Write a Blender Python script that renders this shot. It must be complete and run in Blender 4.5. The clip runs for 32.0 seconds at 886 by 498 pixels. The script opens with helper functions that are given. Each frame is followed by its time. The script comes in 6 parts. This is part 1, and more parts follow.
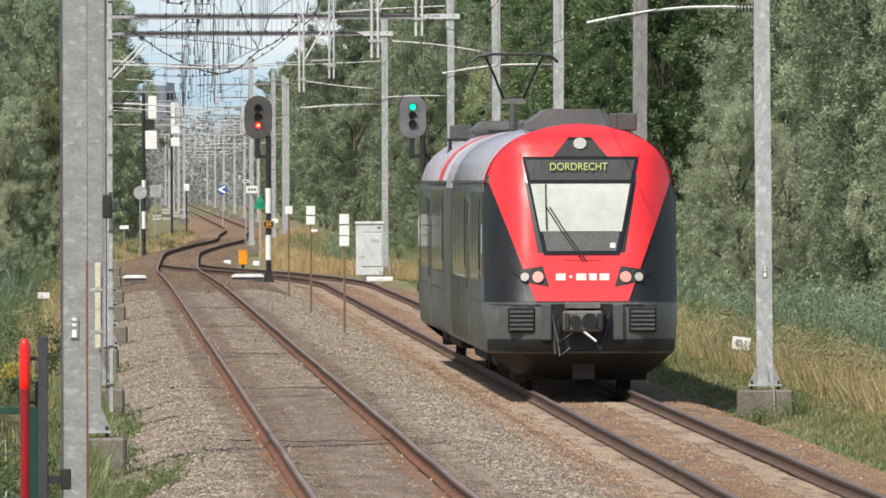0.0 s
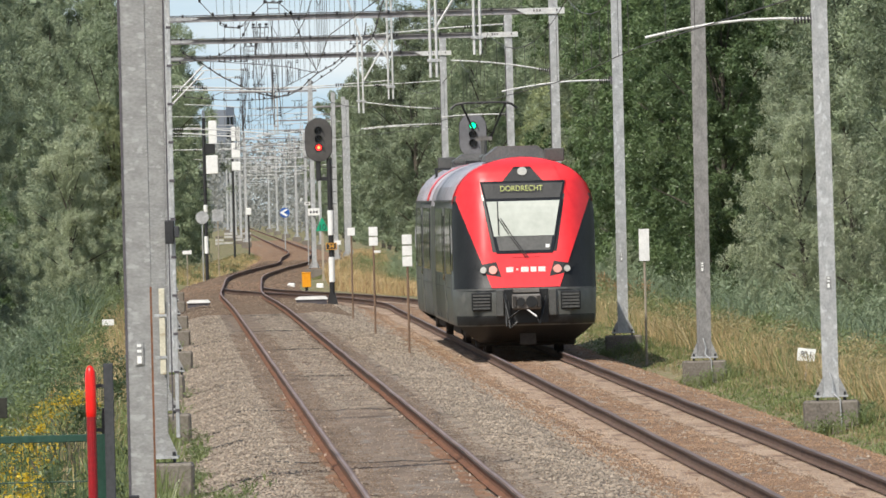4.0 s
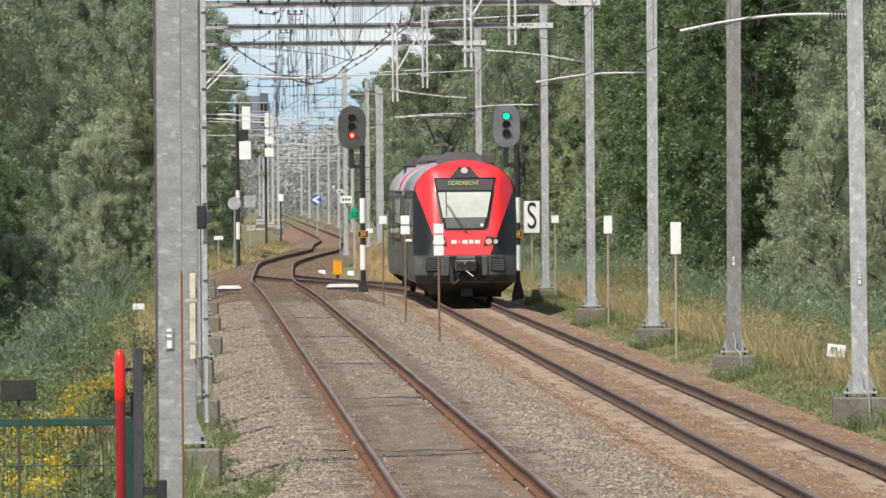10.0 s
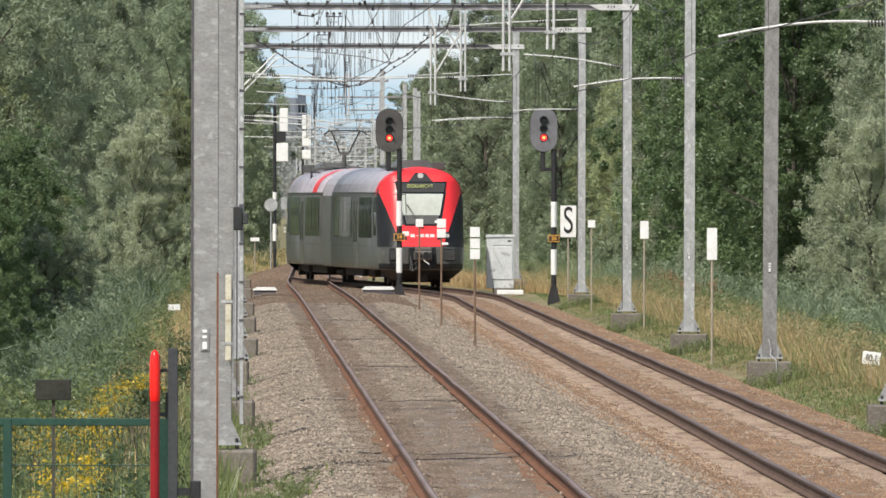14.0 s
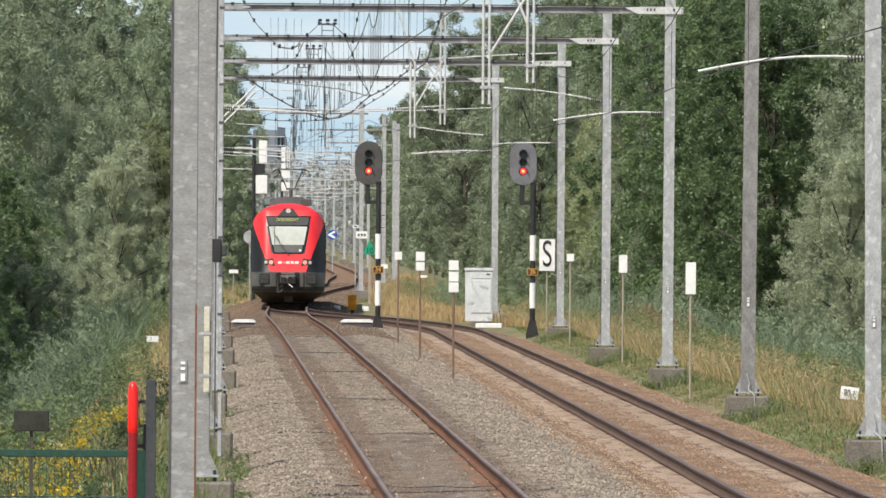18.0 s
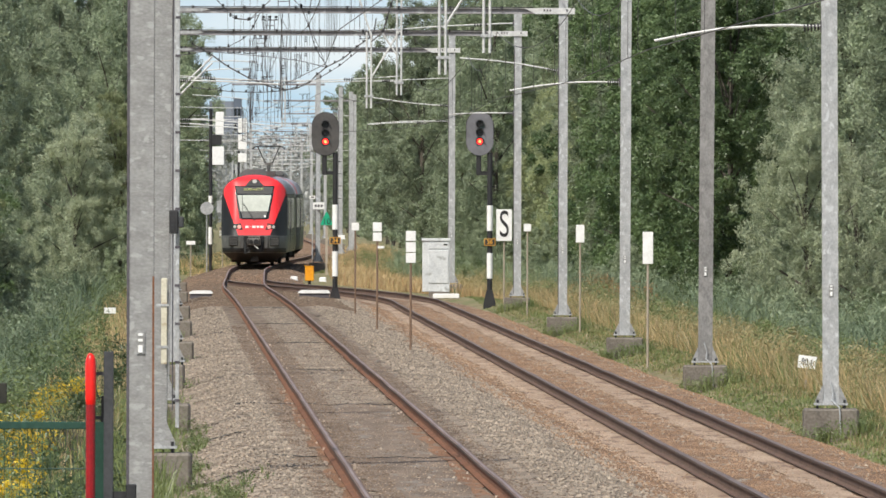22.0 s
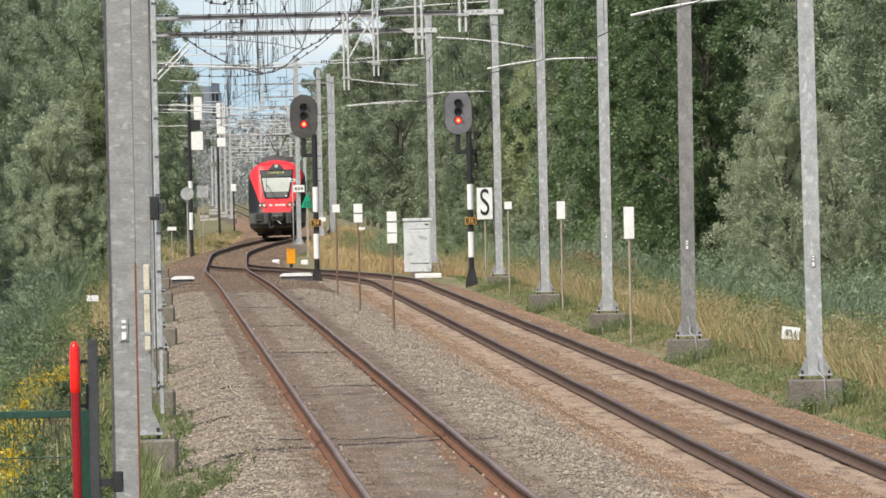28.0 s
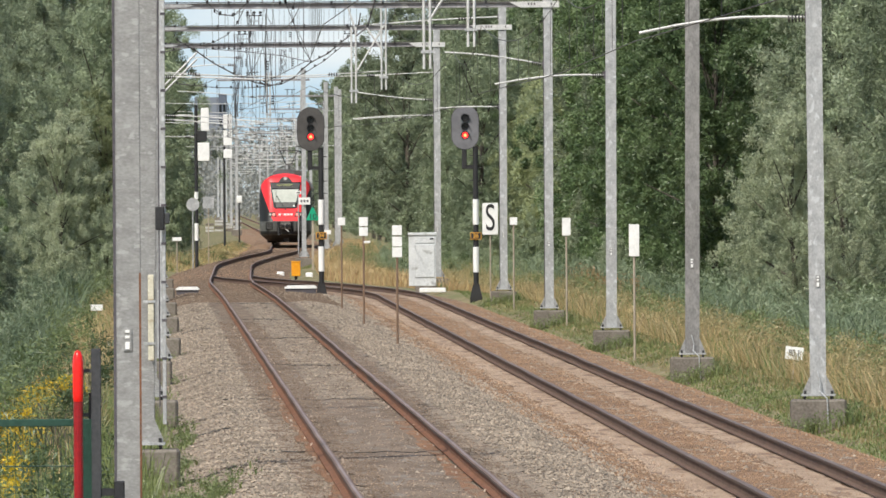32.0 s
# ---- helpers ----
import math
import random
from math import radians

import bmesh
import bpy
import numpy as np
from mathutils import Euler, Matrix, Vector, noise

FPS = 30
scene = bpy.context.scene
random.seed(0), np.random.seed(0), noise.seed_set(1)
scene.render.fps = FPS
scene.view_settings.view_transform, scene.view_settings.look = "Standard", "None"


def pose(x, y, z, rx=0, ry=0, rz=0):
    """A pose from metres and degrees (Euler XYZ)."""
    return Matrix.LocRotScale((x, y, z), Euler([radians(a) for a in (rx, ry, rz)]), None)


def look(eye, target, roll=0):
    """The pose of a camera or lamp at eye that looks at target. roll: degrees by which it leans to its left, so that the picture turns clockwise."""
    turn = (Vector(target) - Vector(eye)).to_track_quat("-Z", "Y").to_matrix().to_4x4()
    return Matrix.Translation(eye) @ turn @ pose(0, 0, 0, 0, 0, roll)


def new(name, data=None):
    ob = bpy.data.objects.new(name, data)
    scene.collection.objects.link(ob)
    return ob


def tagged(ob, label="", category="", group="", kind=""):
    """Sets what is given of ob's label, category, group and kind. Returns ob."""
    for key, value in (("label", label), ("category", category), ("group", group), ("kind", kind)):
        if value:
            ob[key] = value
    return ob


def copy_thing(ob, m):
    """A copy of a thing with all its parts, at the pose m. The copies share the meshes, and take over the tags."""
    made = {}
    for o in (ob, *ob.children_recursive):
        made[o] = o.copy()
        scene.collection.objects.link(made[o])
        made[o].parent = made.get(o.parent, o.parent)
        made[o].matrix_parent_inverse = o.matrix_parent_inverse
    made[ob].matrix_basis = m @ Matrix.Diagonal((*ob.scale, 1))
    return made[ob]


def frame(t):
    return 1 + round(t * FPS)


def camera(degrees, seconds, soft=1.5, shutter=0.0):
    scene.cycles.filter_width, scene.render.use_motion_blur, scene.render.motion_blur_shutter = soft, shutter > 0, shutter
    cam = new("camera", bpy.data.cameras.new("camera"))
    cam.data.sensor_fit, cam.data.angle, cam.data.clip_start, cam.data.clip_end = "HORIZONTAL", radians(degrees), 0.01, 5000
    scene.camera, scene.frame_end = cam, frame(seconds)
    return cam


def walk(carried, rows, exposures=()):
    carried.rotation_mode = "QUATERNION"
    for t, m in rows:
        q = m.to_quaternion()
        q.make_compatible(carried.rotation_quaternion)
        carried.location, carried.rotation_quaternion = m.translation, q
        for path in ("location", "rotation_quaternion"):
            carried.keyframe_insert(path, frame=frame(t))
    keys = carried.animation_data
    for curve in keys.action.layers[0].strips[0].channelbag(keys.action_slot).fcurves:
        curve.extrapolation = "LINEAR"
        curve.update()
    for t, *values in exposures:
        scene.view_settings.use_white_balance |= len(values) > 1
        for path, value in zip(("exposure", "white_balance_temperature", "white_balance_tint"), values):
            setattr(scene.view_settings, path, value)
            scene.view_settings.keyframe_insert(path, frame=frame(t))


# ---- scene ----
# a long lens on a fixed spot at the end of the platform; only the aim wavers
cam = camera(3.742, 32.0, soft=1.6)
EYE = (0.0, 0.0, 2.95)


def aim(turn, tilt, lean):
    """The camera turned to the right, tilted down and leaning, in degrees."""
    a, b = radians(turn), radians(tilt)
    way = Vector((math.sin(a) * math.cos(b), math.cos(a) * math.cos(b), -math.sin(b)))
    return look(EYE, Vector(EYE) + 100 * way, lean)


walk(cam, [
    (0, aim(0.255, 0.288, -0.14)), (0.5, aim(0.278, 0.243, -0.24)), (1, aim(0.198, 0.153, -0.15)),
    (1.5, aim(0.142, 0.186, -0.09)), (2, aim(0.201, 0.244, -0.02)), (2.5, aim(0.166, 0.329, -0.09)),
    (3, aim(0.132, 0.263, -0.24)), (3.5, aim(0.030, 0.176, -0.83)), (4, aim(-0.010, 0.205, -1.42)),
    (4.5, aim(-0.029, 0.244, -1.26)), (6.5, aim(-0.045, 0.186, -0.04)), (7, aim(-0.052, 0.234, 0.68)),
    (7.5, aim(-0.063, 0.216, 0.17)), (8, aim(-0.074, 0.238, -0.02)), (8.5, aim(-0.064, 0.235, -0.05)),
    (9, aim(-0.088, 0.238, -0.29)), (9.5, aim(-0.101, 0.242, -0.44)), (10, aim(-0.144, 0.247, -0.45)),
    (10.5, aim(-0.164, 0.195, -0.37)), (11, aim(-0.213, 0.251, -0.46)), (11.5, aim(-0.221, 0.154, -0.21)),
    (12, aim(-0.208, 0.140, -0.09)), (12.5, aim(-0.215, 0.151, 0.02)), (13, aim(-0.277, 0.155, 0.06)),
    (13.5, aim(-0.282, 0.222, 0.15)), (14, aim(-0.297, 0.232, 0.10)), (14.5, aim(-0.319, 0.188, 0.14)),
    (16.5, aim(-0.344, 0.169, 0.19)), (17, aim(-0.336, 0.160, 0.28)), (17.5, aim(-0.270, 0.144, 0.48)),
    (18, aim(-0.208, 0.092, 0.39)), (18.5, aim(-0.256, 0.107, 0.36)), (19, aim(-0.284, 0.266, 0.42)),
    (19.5, aim(-0.261, 0.289, 0.43)), (20, aim(-0.255, 0.245, 0.44)), (20.5, aim(-0.232, 0.258, 0.29)),
    (21, aim(-0.138, 0.196, 0.51)), (21.5, aim(-0.131, 0.128, 0.45)), (22, aim(-0.026, 0.216, 0.16)),
    (22.5, aim(-0.017, 0.203, 0.04)), (23, aim(-0.001, 0.277, -0.01)), (23.5, aim(0.057, 0.328, -0.08)),
    (24, aim(0.028, 0.339, -0.01)), (24.5, aim(0.079, 0.355, -0.07)), (25, aim(0.090, 0.334, -0.03)),
    (25.5, aim(0.090, 0.338, -0.45)), (27.5, aim(0.057, 0.361, -0.38)), (28, aim(0.052, 0.303, -1.21)),
    (28.5, aim(-0.009, 0.279, -2.03)), (29, aim(-0.049, 0.295, -1.98)), (29.5, aim(-0.083, 0.213, -1.57)),
    (30, aim(-0.041, 0.195, -1.43)), (30.5, aim(0.003, 0.283, -0.98)), (31, aim(0.011, 0.228, -0.43)),
    (31.5, aim(0.039, 0.258, -0.09)), (32, aim(0.032, 0.241, -0.33)),
], exposures=[(0.0, 0.1), (32.0, 0.1)])

# ---- sky and sun ----
SUN_WAY = Vector((0.40, 0.66, -0.90)).normalized()  # the way the light goes
world = bpy.data.worlds.new("world")
scene.world = world
world.use_nodes = True
wn, wl = world.node_tree.nodes, world.node_tree.links
wn.clear()
w_out = wn.new("ShaderNodeOutputWorld")
w_bg = wn.new("ShaderNodeBackground")
w_sky = wn.new("ShaderNodeTexSky")
w_sky.sky_type, w_sky.sun_disc = "NISHITA", False
w_sky.sun_elevation = math.asin(-SUN_WAY.z)
w_sky.sun_rotation = math.atan2(-SUN_WAY.x, -SUN_WAY.y)
w_sky.dust_density, w_sky.air_density = 2.0, 1.2
w_co = wn.new("ShaderNodeTexCoord")
w_map = wn.new("ShaderNodeMapping")
w_map.inputs["Scale"].default_value = (1.0, 1.0, 5.0)
w_noise = wn.new("ShaderNodeTexNoise")
w_noise.inputs["Scale"].default_value = 22.0
w_noise.inputs["Detail"].default_value = 7.0
w_ramp = wn.new("ShaderNodeValToRGB")
w_ramp.color_ramp.elements[0].position, w_ramp.color_ramp.elements[1].position = 0.40, 0.62
w_ramp.color_ramp.elements[0].color = (4.6, 6.2, 7.3, 1)
w_ramp.color_ramp.elements[1].color = (7.2, 7.8, 8.0, 1)
w_xyz = wn.new("ShaderNodeSeparateXYZ")
w_low = wn.new("ShaderNodeMapRange")
w_low.inputs["From Min"].default_value, w_low.inputs["From Max"].default_value = 0.02, 0.30
w_low.inputs["To Min"].default_value, w_low.inputs["To Max"].default_value = 1.0, 0.0
w_mix = wn.new("ShaderNodeMix")
w_mix.data_type = "RGBA"
wl.new(w_co.outputs["Generated"], w_map.inputs["Vector"])
wl.new(w_co.outputs["Generated"], w_xyz.inputs["Vector"])
wl.new(w_xyz.outputs["Z"], w_low.inputs["Value"])
wl.new(w_map.outputs["Vector"], w_noise.inputs["Vector"])
wl.new(w_noise.outputs["Fac"], w_ramp.inputs["Fac"])
wl.new(w_low.outputs["Result"], w_mix.inputs["Factor"])
wl.new(w_ramp.outputs["Color"], w_mix.inputs["B"])
wl.new(w_sky.outputs["Color"], w_mix.inputs["A"])
wl.new(w_mix.outputs["Result"], w_bg.inputs["Color"])
wl.new(w_bg.outputs["Background"], w_out.inputs["Surface"])
w_bg.inputs["Strength"].default_value = 0.11

sun = new("sun", bpy.data.lights.new("sun", "SUN"))
sun.data.energy, sun.data.angle, sun.data.color = 4.3, radians(0.6), (1.0, 0.95, 0.86)
sun.matrix_world = look((0, 0, 60), Vector((0, 0, 60)) + SUN_WAY)

# ---- materials ----
def material(name, a, b, rough=0.8, metal=0.0, scale=4.0, fine=40.0, bump=0.2, dist=0.02, per=0.0, spots=None, spot_at=0.62, spec=0.5, stretch=(1, 1, 1), world_co=False):
    """Two colours mixed by coarse and fine noise, with relief; per: brightness spread from object to object; spots: a third colour in patches."""
    m = bpy.data.materials.new(name)
    m.use_nodes = True
    n, l = m.node_tree.nodes, m.node_tree.links
    s = n["Principled BSDF"]
    s.inputs["Roughness"].default_value, s.inputs["Metallic"].default_value = rough, metal
    s.inputs["Specular IOR Level"].default_value = spec
    co = n.new("ShaderNodeTexCoord")
    mp = n.new("ShaderNodeMapping")
    mp.inputs["Scale"].default_value = stretch
    if world_co:
        geo = n.new("ShaderNodeNewGeometry")
        l.new(geo.outputs["Position"], mp.inputs["Vector"])
    else:
        l.new(co.outputs["Object"], mp.inputs["Vector"])
    big, small = n.new("ShaderNodeTexNoise"), n.new("ShaderNodeTexNoise")
    big.inputs["Scale"].default_value, small.inputs["Scale"].default_value = scale, fine
    big.inputs["Detail"].default_value, small.inputs["Detail"].default_value = 4.0, 3.0
    l.new(mp.outputs["Vector"], big.inputs["Vector"])
    l.new(mp.outputs["Vector"], small.inputs["Vector"])
    add = n.new("ShaderNodeMath")
    add.operation = "ADD"
    l.new(big.outputs["Fac"], add.inputs[0])
    l.new(small.outputs["Fac"], add.inputs[1])
    rng = n.new("ShaderNodeMapRange")
    rng.inputs["From Min"].default_value, rng.inputs["From Max"].default_value = 0.75, 1.25
    l.new(add.outputs["Value"], rng.inputs["Value"])
    mix = n.new("ShaderNodeMix")
    mix.data_type = "RGBA"
    mix.inputs["A"].default_value, mix.inputs["B"].default_value = (*a, 1), (*b, 1)
    l.new(rng.outputs["Result"], mix.inputs["Factor"])
    colour = mix.outputs["Result"]
    if spots:
        patch = n.new("ShaderNodeTexNoise")
        patch.inputs["Scale"].default_value, patch.inputs["Detail"].default_value = scale * 1.7, 5.0
        l.new(mp.outputs["Vector"], patch.inputs["Vector"])
        edge = n.new("ShaderNodeMapRange")
        edge.inputs["From Min"].default_value, edge.inputs["From Max"].default_value = spot_at - 0.04, spot_at + 0.04
        l.new(patch.outputs["Fac"], edge.inputs["Value"])
        over = n.new("ShaderNodeMix")
        over.data_type = "RGBA"
        over.inputs["B"].default_value = (*spots, 1)
        l.new(edge.outputs["Result"], over.inputs["Factor"])
        l.new(colour, over.inputs["A"])
        colour = over.outputs["Result"]
    if per:
        info = n.new("ShaderNodeObjectInfo")
        isl = n.new("ShaderNodeNewGeometry")
        both = n.new("ShaderNodeMath")
        both.operation = "ADD"
        l.new(info.outputs["Random"], both.inputs[0])
        l.new(isl.outputs["Random Per Island"], both.inputs[1])
        pr = n.new("ShaderNodeMapRange")
        pr.inputs["From Max"].default_value = 2.0
        pr.inputs["To Min"].default_value, pr.inputs["To Max"].default_value = 1 - per, 1 + per
        l.new(both.outputs["Value"], pr.inputs["Value"])
        hs = n.new("ShaderNodeHueSaturation")
        l.new(pr.outputs["Result"], hs.inputs["Value"])
        l.new(colour, hs.inputs["Color"])
        colour = hs.outputs["Color"]
    l.new(colour, s.inputs["Base Color"])
    if bump:
        bp = n.new("ShaderNodeBump")
        bp.inputs["Strength"].default_value, bp.inputs["Distance"].default_value = bump, dist
        l.new(add.outputs["Value"], bp.inputs["Height"])
        l.new(bp.outputs["Normal"], s.inputs["Normal"])
    return m


def leafy(name, a, b, per=0.35, gloss=0.45, thin=0.35):
    """Foliage: colour varies leaf by leaf and crown by crown, light passes through."""
    m = material(name, a, b, rough=gloss, scale=0.35, fine=2.0, bump=0.0, per=per, world_co=True)
    n, l = m.node_tree.nodes, m.node_tree.links
    s = n["Principled BSDF"]
    tr = n.new("ShaderNodeBsdfTranslucent")
    mx = n.new("ShaderNodeMixShader")
    mx.inputs["Fac"].default_value = thin
    link = s.inputs["Base Color"].links[0].from_socket
    l.new(link, tr.inputs["Color"])
    l.new(s.outputs["BSDF"], mx.inputs[1])
    l.new(tr.outputs["BSDF"], mx.inputs[2])
    l.new(mx.outputs["Shader"], n["Material Output"].inputs["Surface"])
    return m


def glowing(name, colour, strength):
    m = bpy.data.materials.new(name)
    m.use_nodes = True
    s = m.node_tree.nodes["Principled BSDF"]
    s.inputs["Base Color"].default_value = (*colour, 1)
    s.inputs["Emission Color"].default_value = (*colour, 1)
    s.inputs["Emission Strength"].default_value = strength
    return m


BALLAST = material("ballast", (0.158, 0.122, 0.089), (0.371, 0.301, 0.229), 0.95, scale=1.2, fine=16.0, bump=1.0, dist=0.05, spots=(0.13, 0.085, 0.055), spot_at=0.60, stretch=(2.0, 0.5, 1), world_co=True)
RUSTY_BED = material("rusty_ballast", (0.145, 0.079, 0.042), (0.340, 0.209, 0.120), 0.95, scale=1.0, fine=18.0, bump=1.0, dist=0.04, spots=(0.30, 0.26, 0.21), stretch=(2.6, 0.38, 1), world_co=True)
DARK_BED = material("dark_fine_gravel", (0.112, 0.079, 0.055), (0.246, 0.184, 0.132), 0.95, scale=0.9, fine=16.0, bump=0.7, dist=0.03, spots=(0.22, 0.19, 0.16), stretch=(2.6, 0.38, 1), world_co=True)
PALE_BED = material("pale_dusty_gravel", (0.268, 0.183, 0.125), (0.452, 0.338, 0.244), 0.95, scale=0.9, fine=16.0, bump=0.7, dist=0.03, spots=(0.20, 0.13, 0.09), spot_at=0.57, stretch=(2.6, 0.38, 1), world_co=True)
RUST_BED = material("rust_stained_gravel", (0.15, 0.07, 0.035), (0.30, 0.16, 0.085), 0.95, scale=1.1, fine=16.0, bump=0.8, dist=0.03, spots=(0.20, 0.15, 0.11), spot_at=0.57, stretch=(2.6, 0.38, 1), world_co=True)
STONE = material("ballast_stone", (0.150, 0.125, 0.099), (0.365, 0.304, 0.238), 0.9, scale=1.0, fine=9.0, bump=0.2, per=0.5, world_co=True)
WEB = material("rail_web_brown", (0.075, 0.044, 0.031), (0.15, 0.09, 0.062), 0.85, scale=2.0, fine=30.0, bump=0.3, dist=0.004)
DARK_STONE = material("dark_ballast_stone", (0.088, 0.059, 0.040), (0.223, 0.163, 0.116), 0.9, scale=1.0, fine=9.0, bump=0.2, per=0.35, world_co=True)
RUSTY_STONE = material("rusty_ballast_stone", (0.150, 0.084, 0.046), (0.353, 0.229, 0.138), 0.9, scale=1.0, fine=9.0, bump=0.2, per=0.35, world_co=True)
RUST = material("rail_rust", (0.105, 0.045, 0.023), (0.22, 0.095, 0.047), 0.85, scale=2.0, fine=30.0, bump=0.3, dist=0.004)
RAIL_SIDE = material("oily_rail_head", (0.052, 0.031, 0.022), (0.10, 0.061, 0.046), 0.6, scale=2.0, fine=30.0)
RAIL_TOP = material("rail_running_surface", (0.20, 0.150, 0.135), (0.34, 0.27, 0.245), 0.55, 0.2, scale=3.0, fine=60.0, bump=0.05, stretch=(1, 0.1, 1))
RAIL_BROWN = material("rusty_rail_shoulder", (0.125, 0.075, 0.056), (0.22, 0.145, 0.115), 0.7, 0.1, scale=3.0, fine=60.0, bump=0.05, stretch=(1, 0.1, 1))
RAIL_DULL = material("dull_rail_head", (0.115, 0.085, 0.075), (0.20, 0.15, 0.135), 0.6, 0.15, scale=3.0, fine=60.0, bump=0.05, stretch=(1, 0.1, 1))
SLEEPER = material("sleeper_concrete", (0.33, 0.27, 0.22), (0.52, 0.45, 0.38), 0.9, scale=2.0, fine=25.0, bump=0.4, per=0.2)
CLIP = material("pale_rusty_clip", (0.22, 0.155, 0.115), (0.56, 0.46, 0.38), 0.7, scale=3.0, fine=20.0, bump=0.1, per=0.4)
CONCRETE = material("concrete", (0.105, 0.09, 0.075), (0.215, 0.19, 0.16), 0.9, scale=1.5, fine=25.0, bump=0.4, spots=(0.13, 0.12, 0.09), spot_at=0.64)
PALE_STONE = material("pale_dusty_stone", (0.226, 0.161, 0.111), (0.401, 0.302, 0.217), 0.9, scale=1.0, fine=9.0, bump=0.2, per=0.3, world_co=True)
GALV = material("galvanised_steel", (0.34, 0.345, 0.35), (0.53, 0.535, 0.535), 0.5, 0.35, scale=7.0, fine=34.0, bump=0.06, spots=(0.60, 0.615, 0.62), spot_at=0.63, stretch=(1, 1, 0.7))
PALE_TUBE = material("bright_galvanised_tube", (0.48, 0.48, 0.47), (0.68, 0.68, 0.67), 0.55, 0.1, scale=3.0, fine=20.0, bump=0.05)
BEAM = material("weathered_beam", (0.20, 0.19, 0.195), (0.34, 0.325, 0.33), 0.65, 0.2, scale=2.0, fine=20.0, spots=(0.42, 0.41, 0.41), spot_at=0.62)
GALV_OLD = material("dull_galvanised_steel", (0.245, 0.243, 0.238), (0.36, 0.358, 0.352), 0.55, 0.3, scale=8.0, fine=38.0, bump=0.06, spots=(0.41, 0.41, 0.405), spot_at=0.62, stretch=(0.7, 1, 1.3))
# darker brown-grey steel of the mast at 254
GALV_BROWN = material("brown_grey_steel", (0.165, 0.16, 0.155), (0.285, 0.277, 0.27), 0.6, 0.2, scale=6.0, fine=30.0, bump=0.06, spots=(0.30, 0.29, 0.28), spot_at=0.64, stretch=(1, 1, 0.6))
GALV_DARK = material("dark_steel", (0.055, 0.05, 0.06), (0.11, 0.10, 0.11), 0.7, scale=2.0, fine=30.0)
BLACK = material("black_paint", (0.012, 0.012, 0.013), (0.03, 0.03, 0.032), 0.55, scale=3.0, fine=30.0)
WHITE = material("white_paint", (0.72, 0.72, 0.70), (0.86, 0.86, 0.84), 0.5, scale=6.0, fine=30.0, bump=0.05)
SIGNAL_GREY = material("signal_board_grey", (0.12, 0.12, 0.13), (0.18, 0.18, 0.195), 0.6, scale=3.0, fine=30.0)
SIGNAL_DARK = material("signal_board_dark", (0.05, 0.047, 0.045), (0.085, 0.08, 0.075), 0.6, scale=3.0, fine=30.0)
LENS_DARK = material("dark_lens", (0.008, 0.008, 0.009), (0.02, 0.02, 0.02), 0.2)
RED_LAMP = glowing("red_lamp", (1.0, 0.03, 0.03), 2.1)
HOT_LAMP = glowing("red_lamp_core", (1.0, 0.27, 0.07), 3.2)
GREEN_LAMP = glowing("green_lamp", (0.0, 0.75, 0.30), 2.5)
YELLOW_PLATE = material("orange_number_plate", (0.50, 0.24, 0.03), (0.64, 0.34, 0.05), 0.5)
ORANGE = material("orange_box_paint", (0.72, 0.27, 0.005), (0.85, 0.38, 0.015), 0.45, scale=3.0, fine=25.0, bump=0.05)
CABINET = material("cabinet_grey_paint", (0.52, 0.54, 0.55), (0.68, 0.70, 0.70), 0.5, scale=1.5, fine=20.0, bump=0.05, spots=(0.36, 0.37, 0.36))
POLE_BROWN = material("rusty_pole", (0.14, 0.085, 0.055), (0.24, 0.16, 0.11), 0.85, scale=3.0, fine=40.0)
POLE_WOOD = material("pale_pole", (0.30, 0.25, 0.19), (0.42, 0.37, 0.30), 0.85, scale=3.0, fine=40.0)
GREEN_PAINT = material("green_fence_paint", (0.012, 0.045, 0.030), (0.022, 0.07, 0.048), 0.45, scale=3.0, fine=30.0)
GREEN_SIGN = material("green_sign", (0.0, 0.30, 0.16), (0.01, 0.38, 0.21), 0.5)
RED_POST = material("red_post_paint", (0.22, 0.004, 0.008), (0.32, 0.008, 0.012), 0.35, scale=4.0, fine=40.0, bump=0.05)
RED_SLEEVE = material("bright_red_sleeve", (0.80, 0.01, 0.008), (0.92, 0.02, 0.012), 0.3, scale=4.0, fine=40.0, bump=0.05)
DARK_POST = material("dark_grey_post", (0.035, 0.037, 0.04), (0.06, 0.062, 0.066), 0.55, scale=4.0, fine=30.0)
WIRE = material("overhead_wire", (0.06, 0.055, 0.055), (0.13, 0.125, 0.125), 0.6, 0.4)
SOIL = material("soil_and_litter", (0.14, 0.115, 0.06), (0.29, 0.24, 0.13), 0.95, scale=0.5, fine=9.0, bump=0.8, dist=0.05, spots=(0.15, 0.165, 0.06), spot_at=0.54, stretch=(1.2, 0.8, 1), world_co=True)
BARK = material("bark", (0.045, 0.04, 0.032), (0.11, 0.095, 0.075), 0.95, scale=3.0, fine=20.0, bump=0.6, stretch=(1, 1, 0.25))
LEAF_GREY = leafy("grey_green_leaves", (0.175, 0.22, 0.132), (0.33, 0.385, 0.25), per=0.5)
LEAF_PALE = leafy("pale_willow_leaves", (0.225, 0.265, 0.165), (0.40, 0.435, 0.295), per=0.5)
# paled towards grey: distance haze painted into the leaf colour
LEAF_HAZED = leafy("hazed_far_leaves", (0.31, 0.32, 0.30), (0.43, 0.44, 0.42), per=0.3)
LEAF_GREEN = leafy("green_leaves", (0.078, 0.130, 0.052), (0.165, 0.230, 0.10), per=0.4)
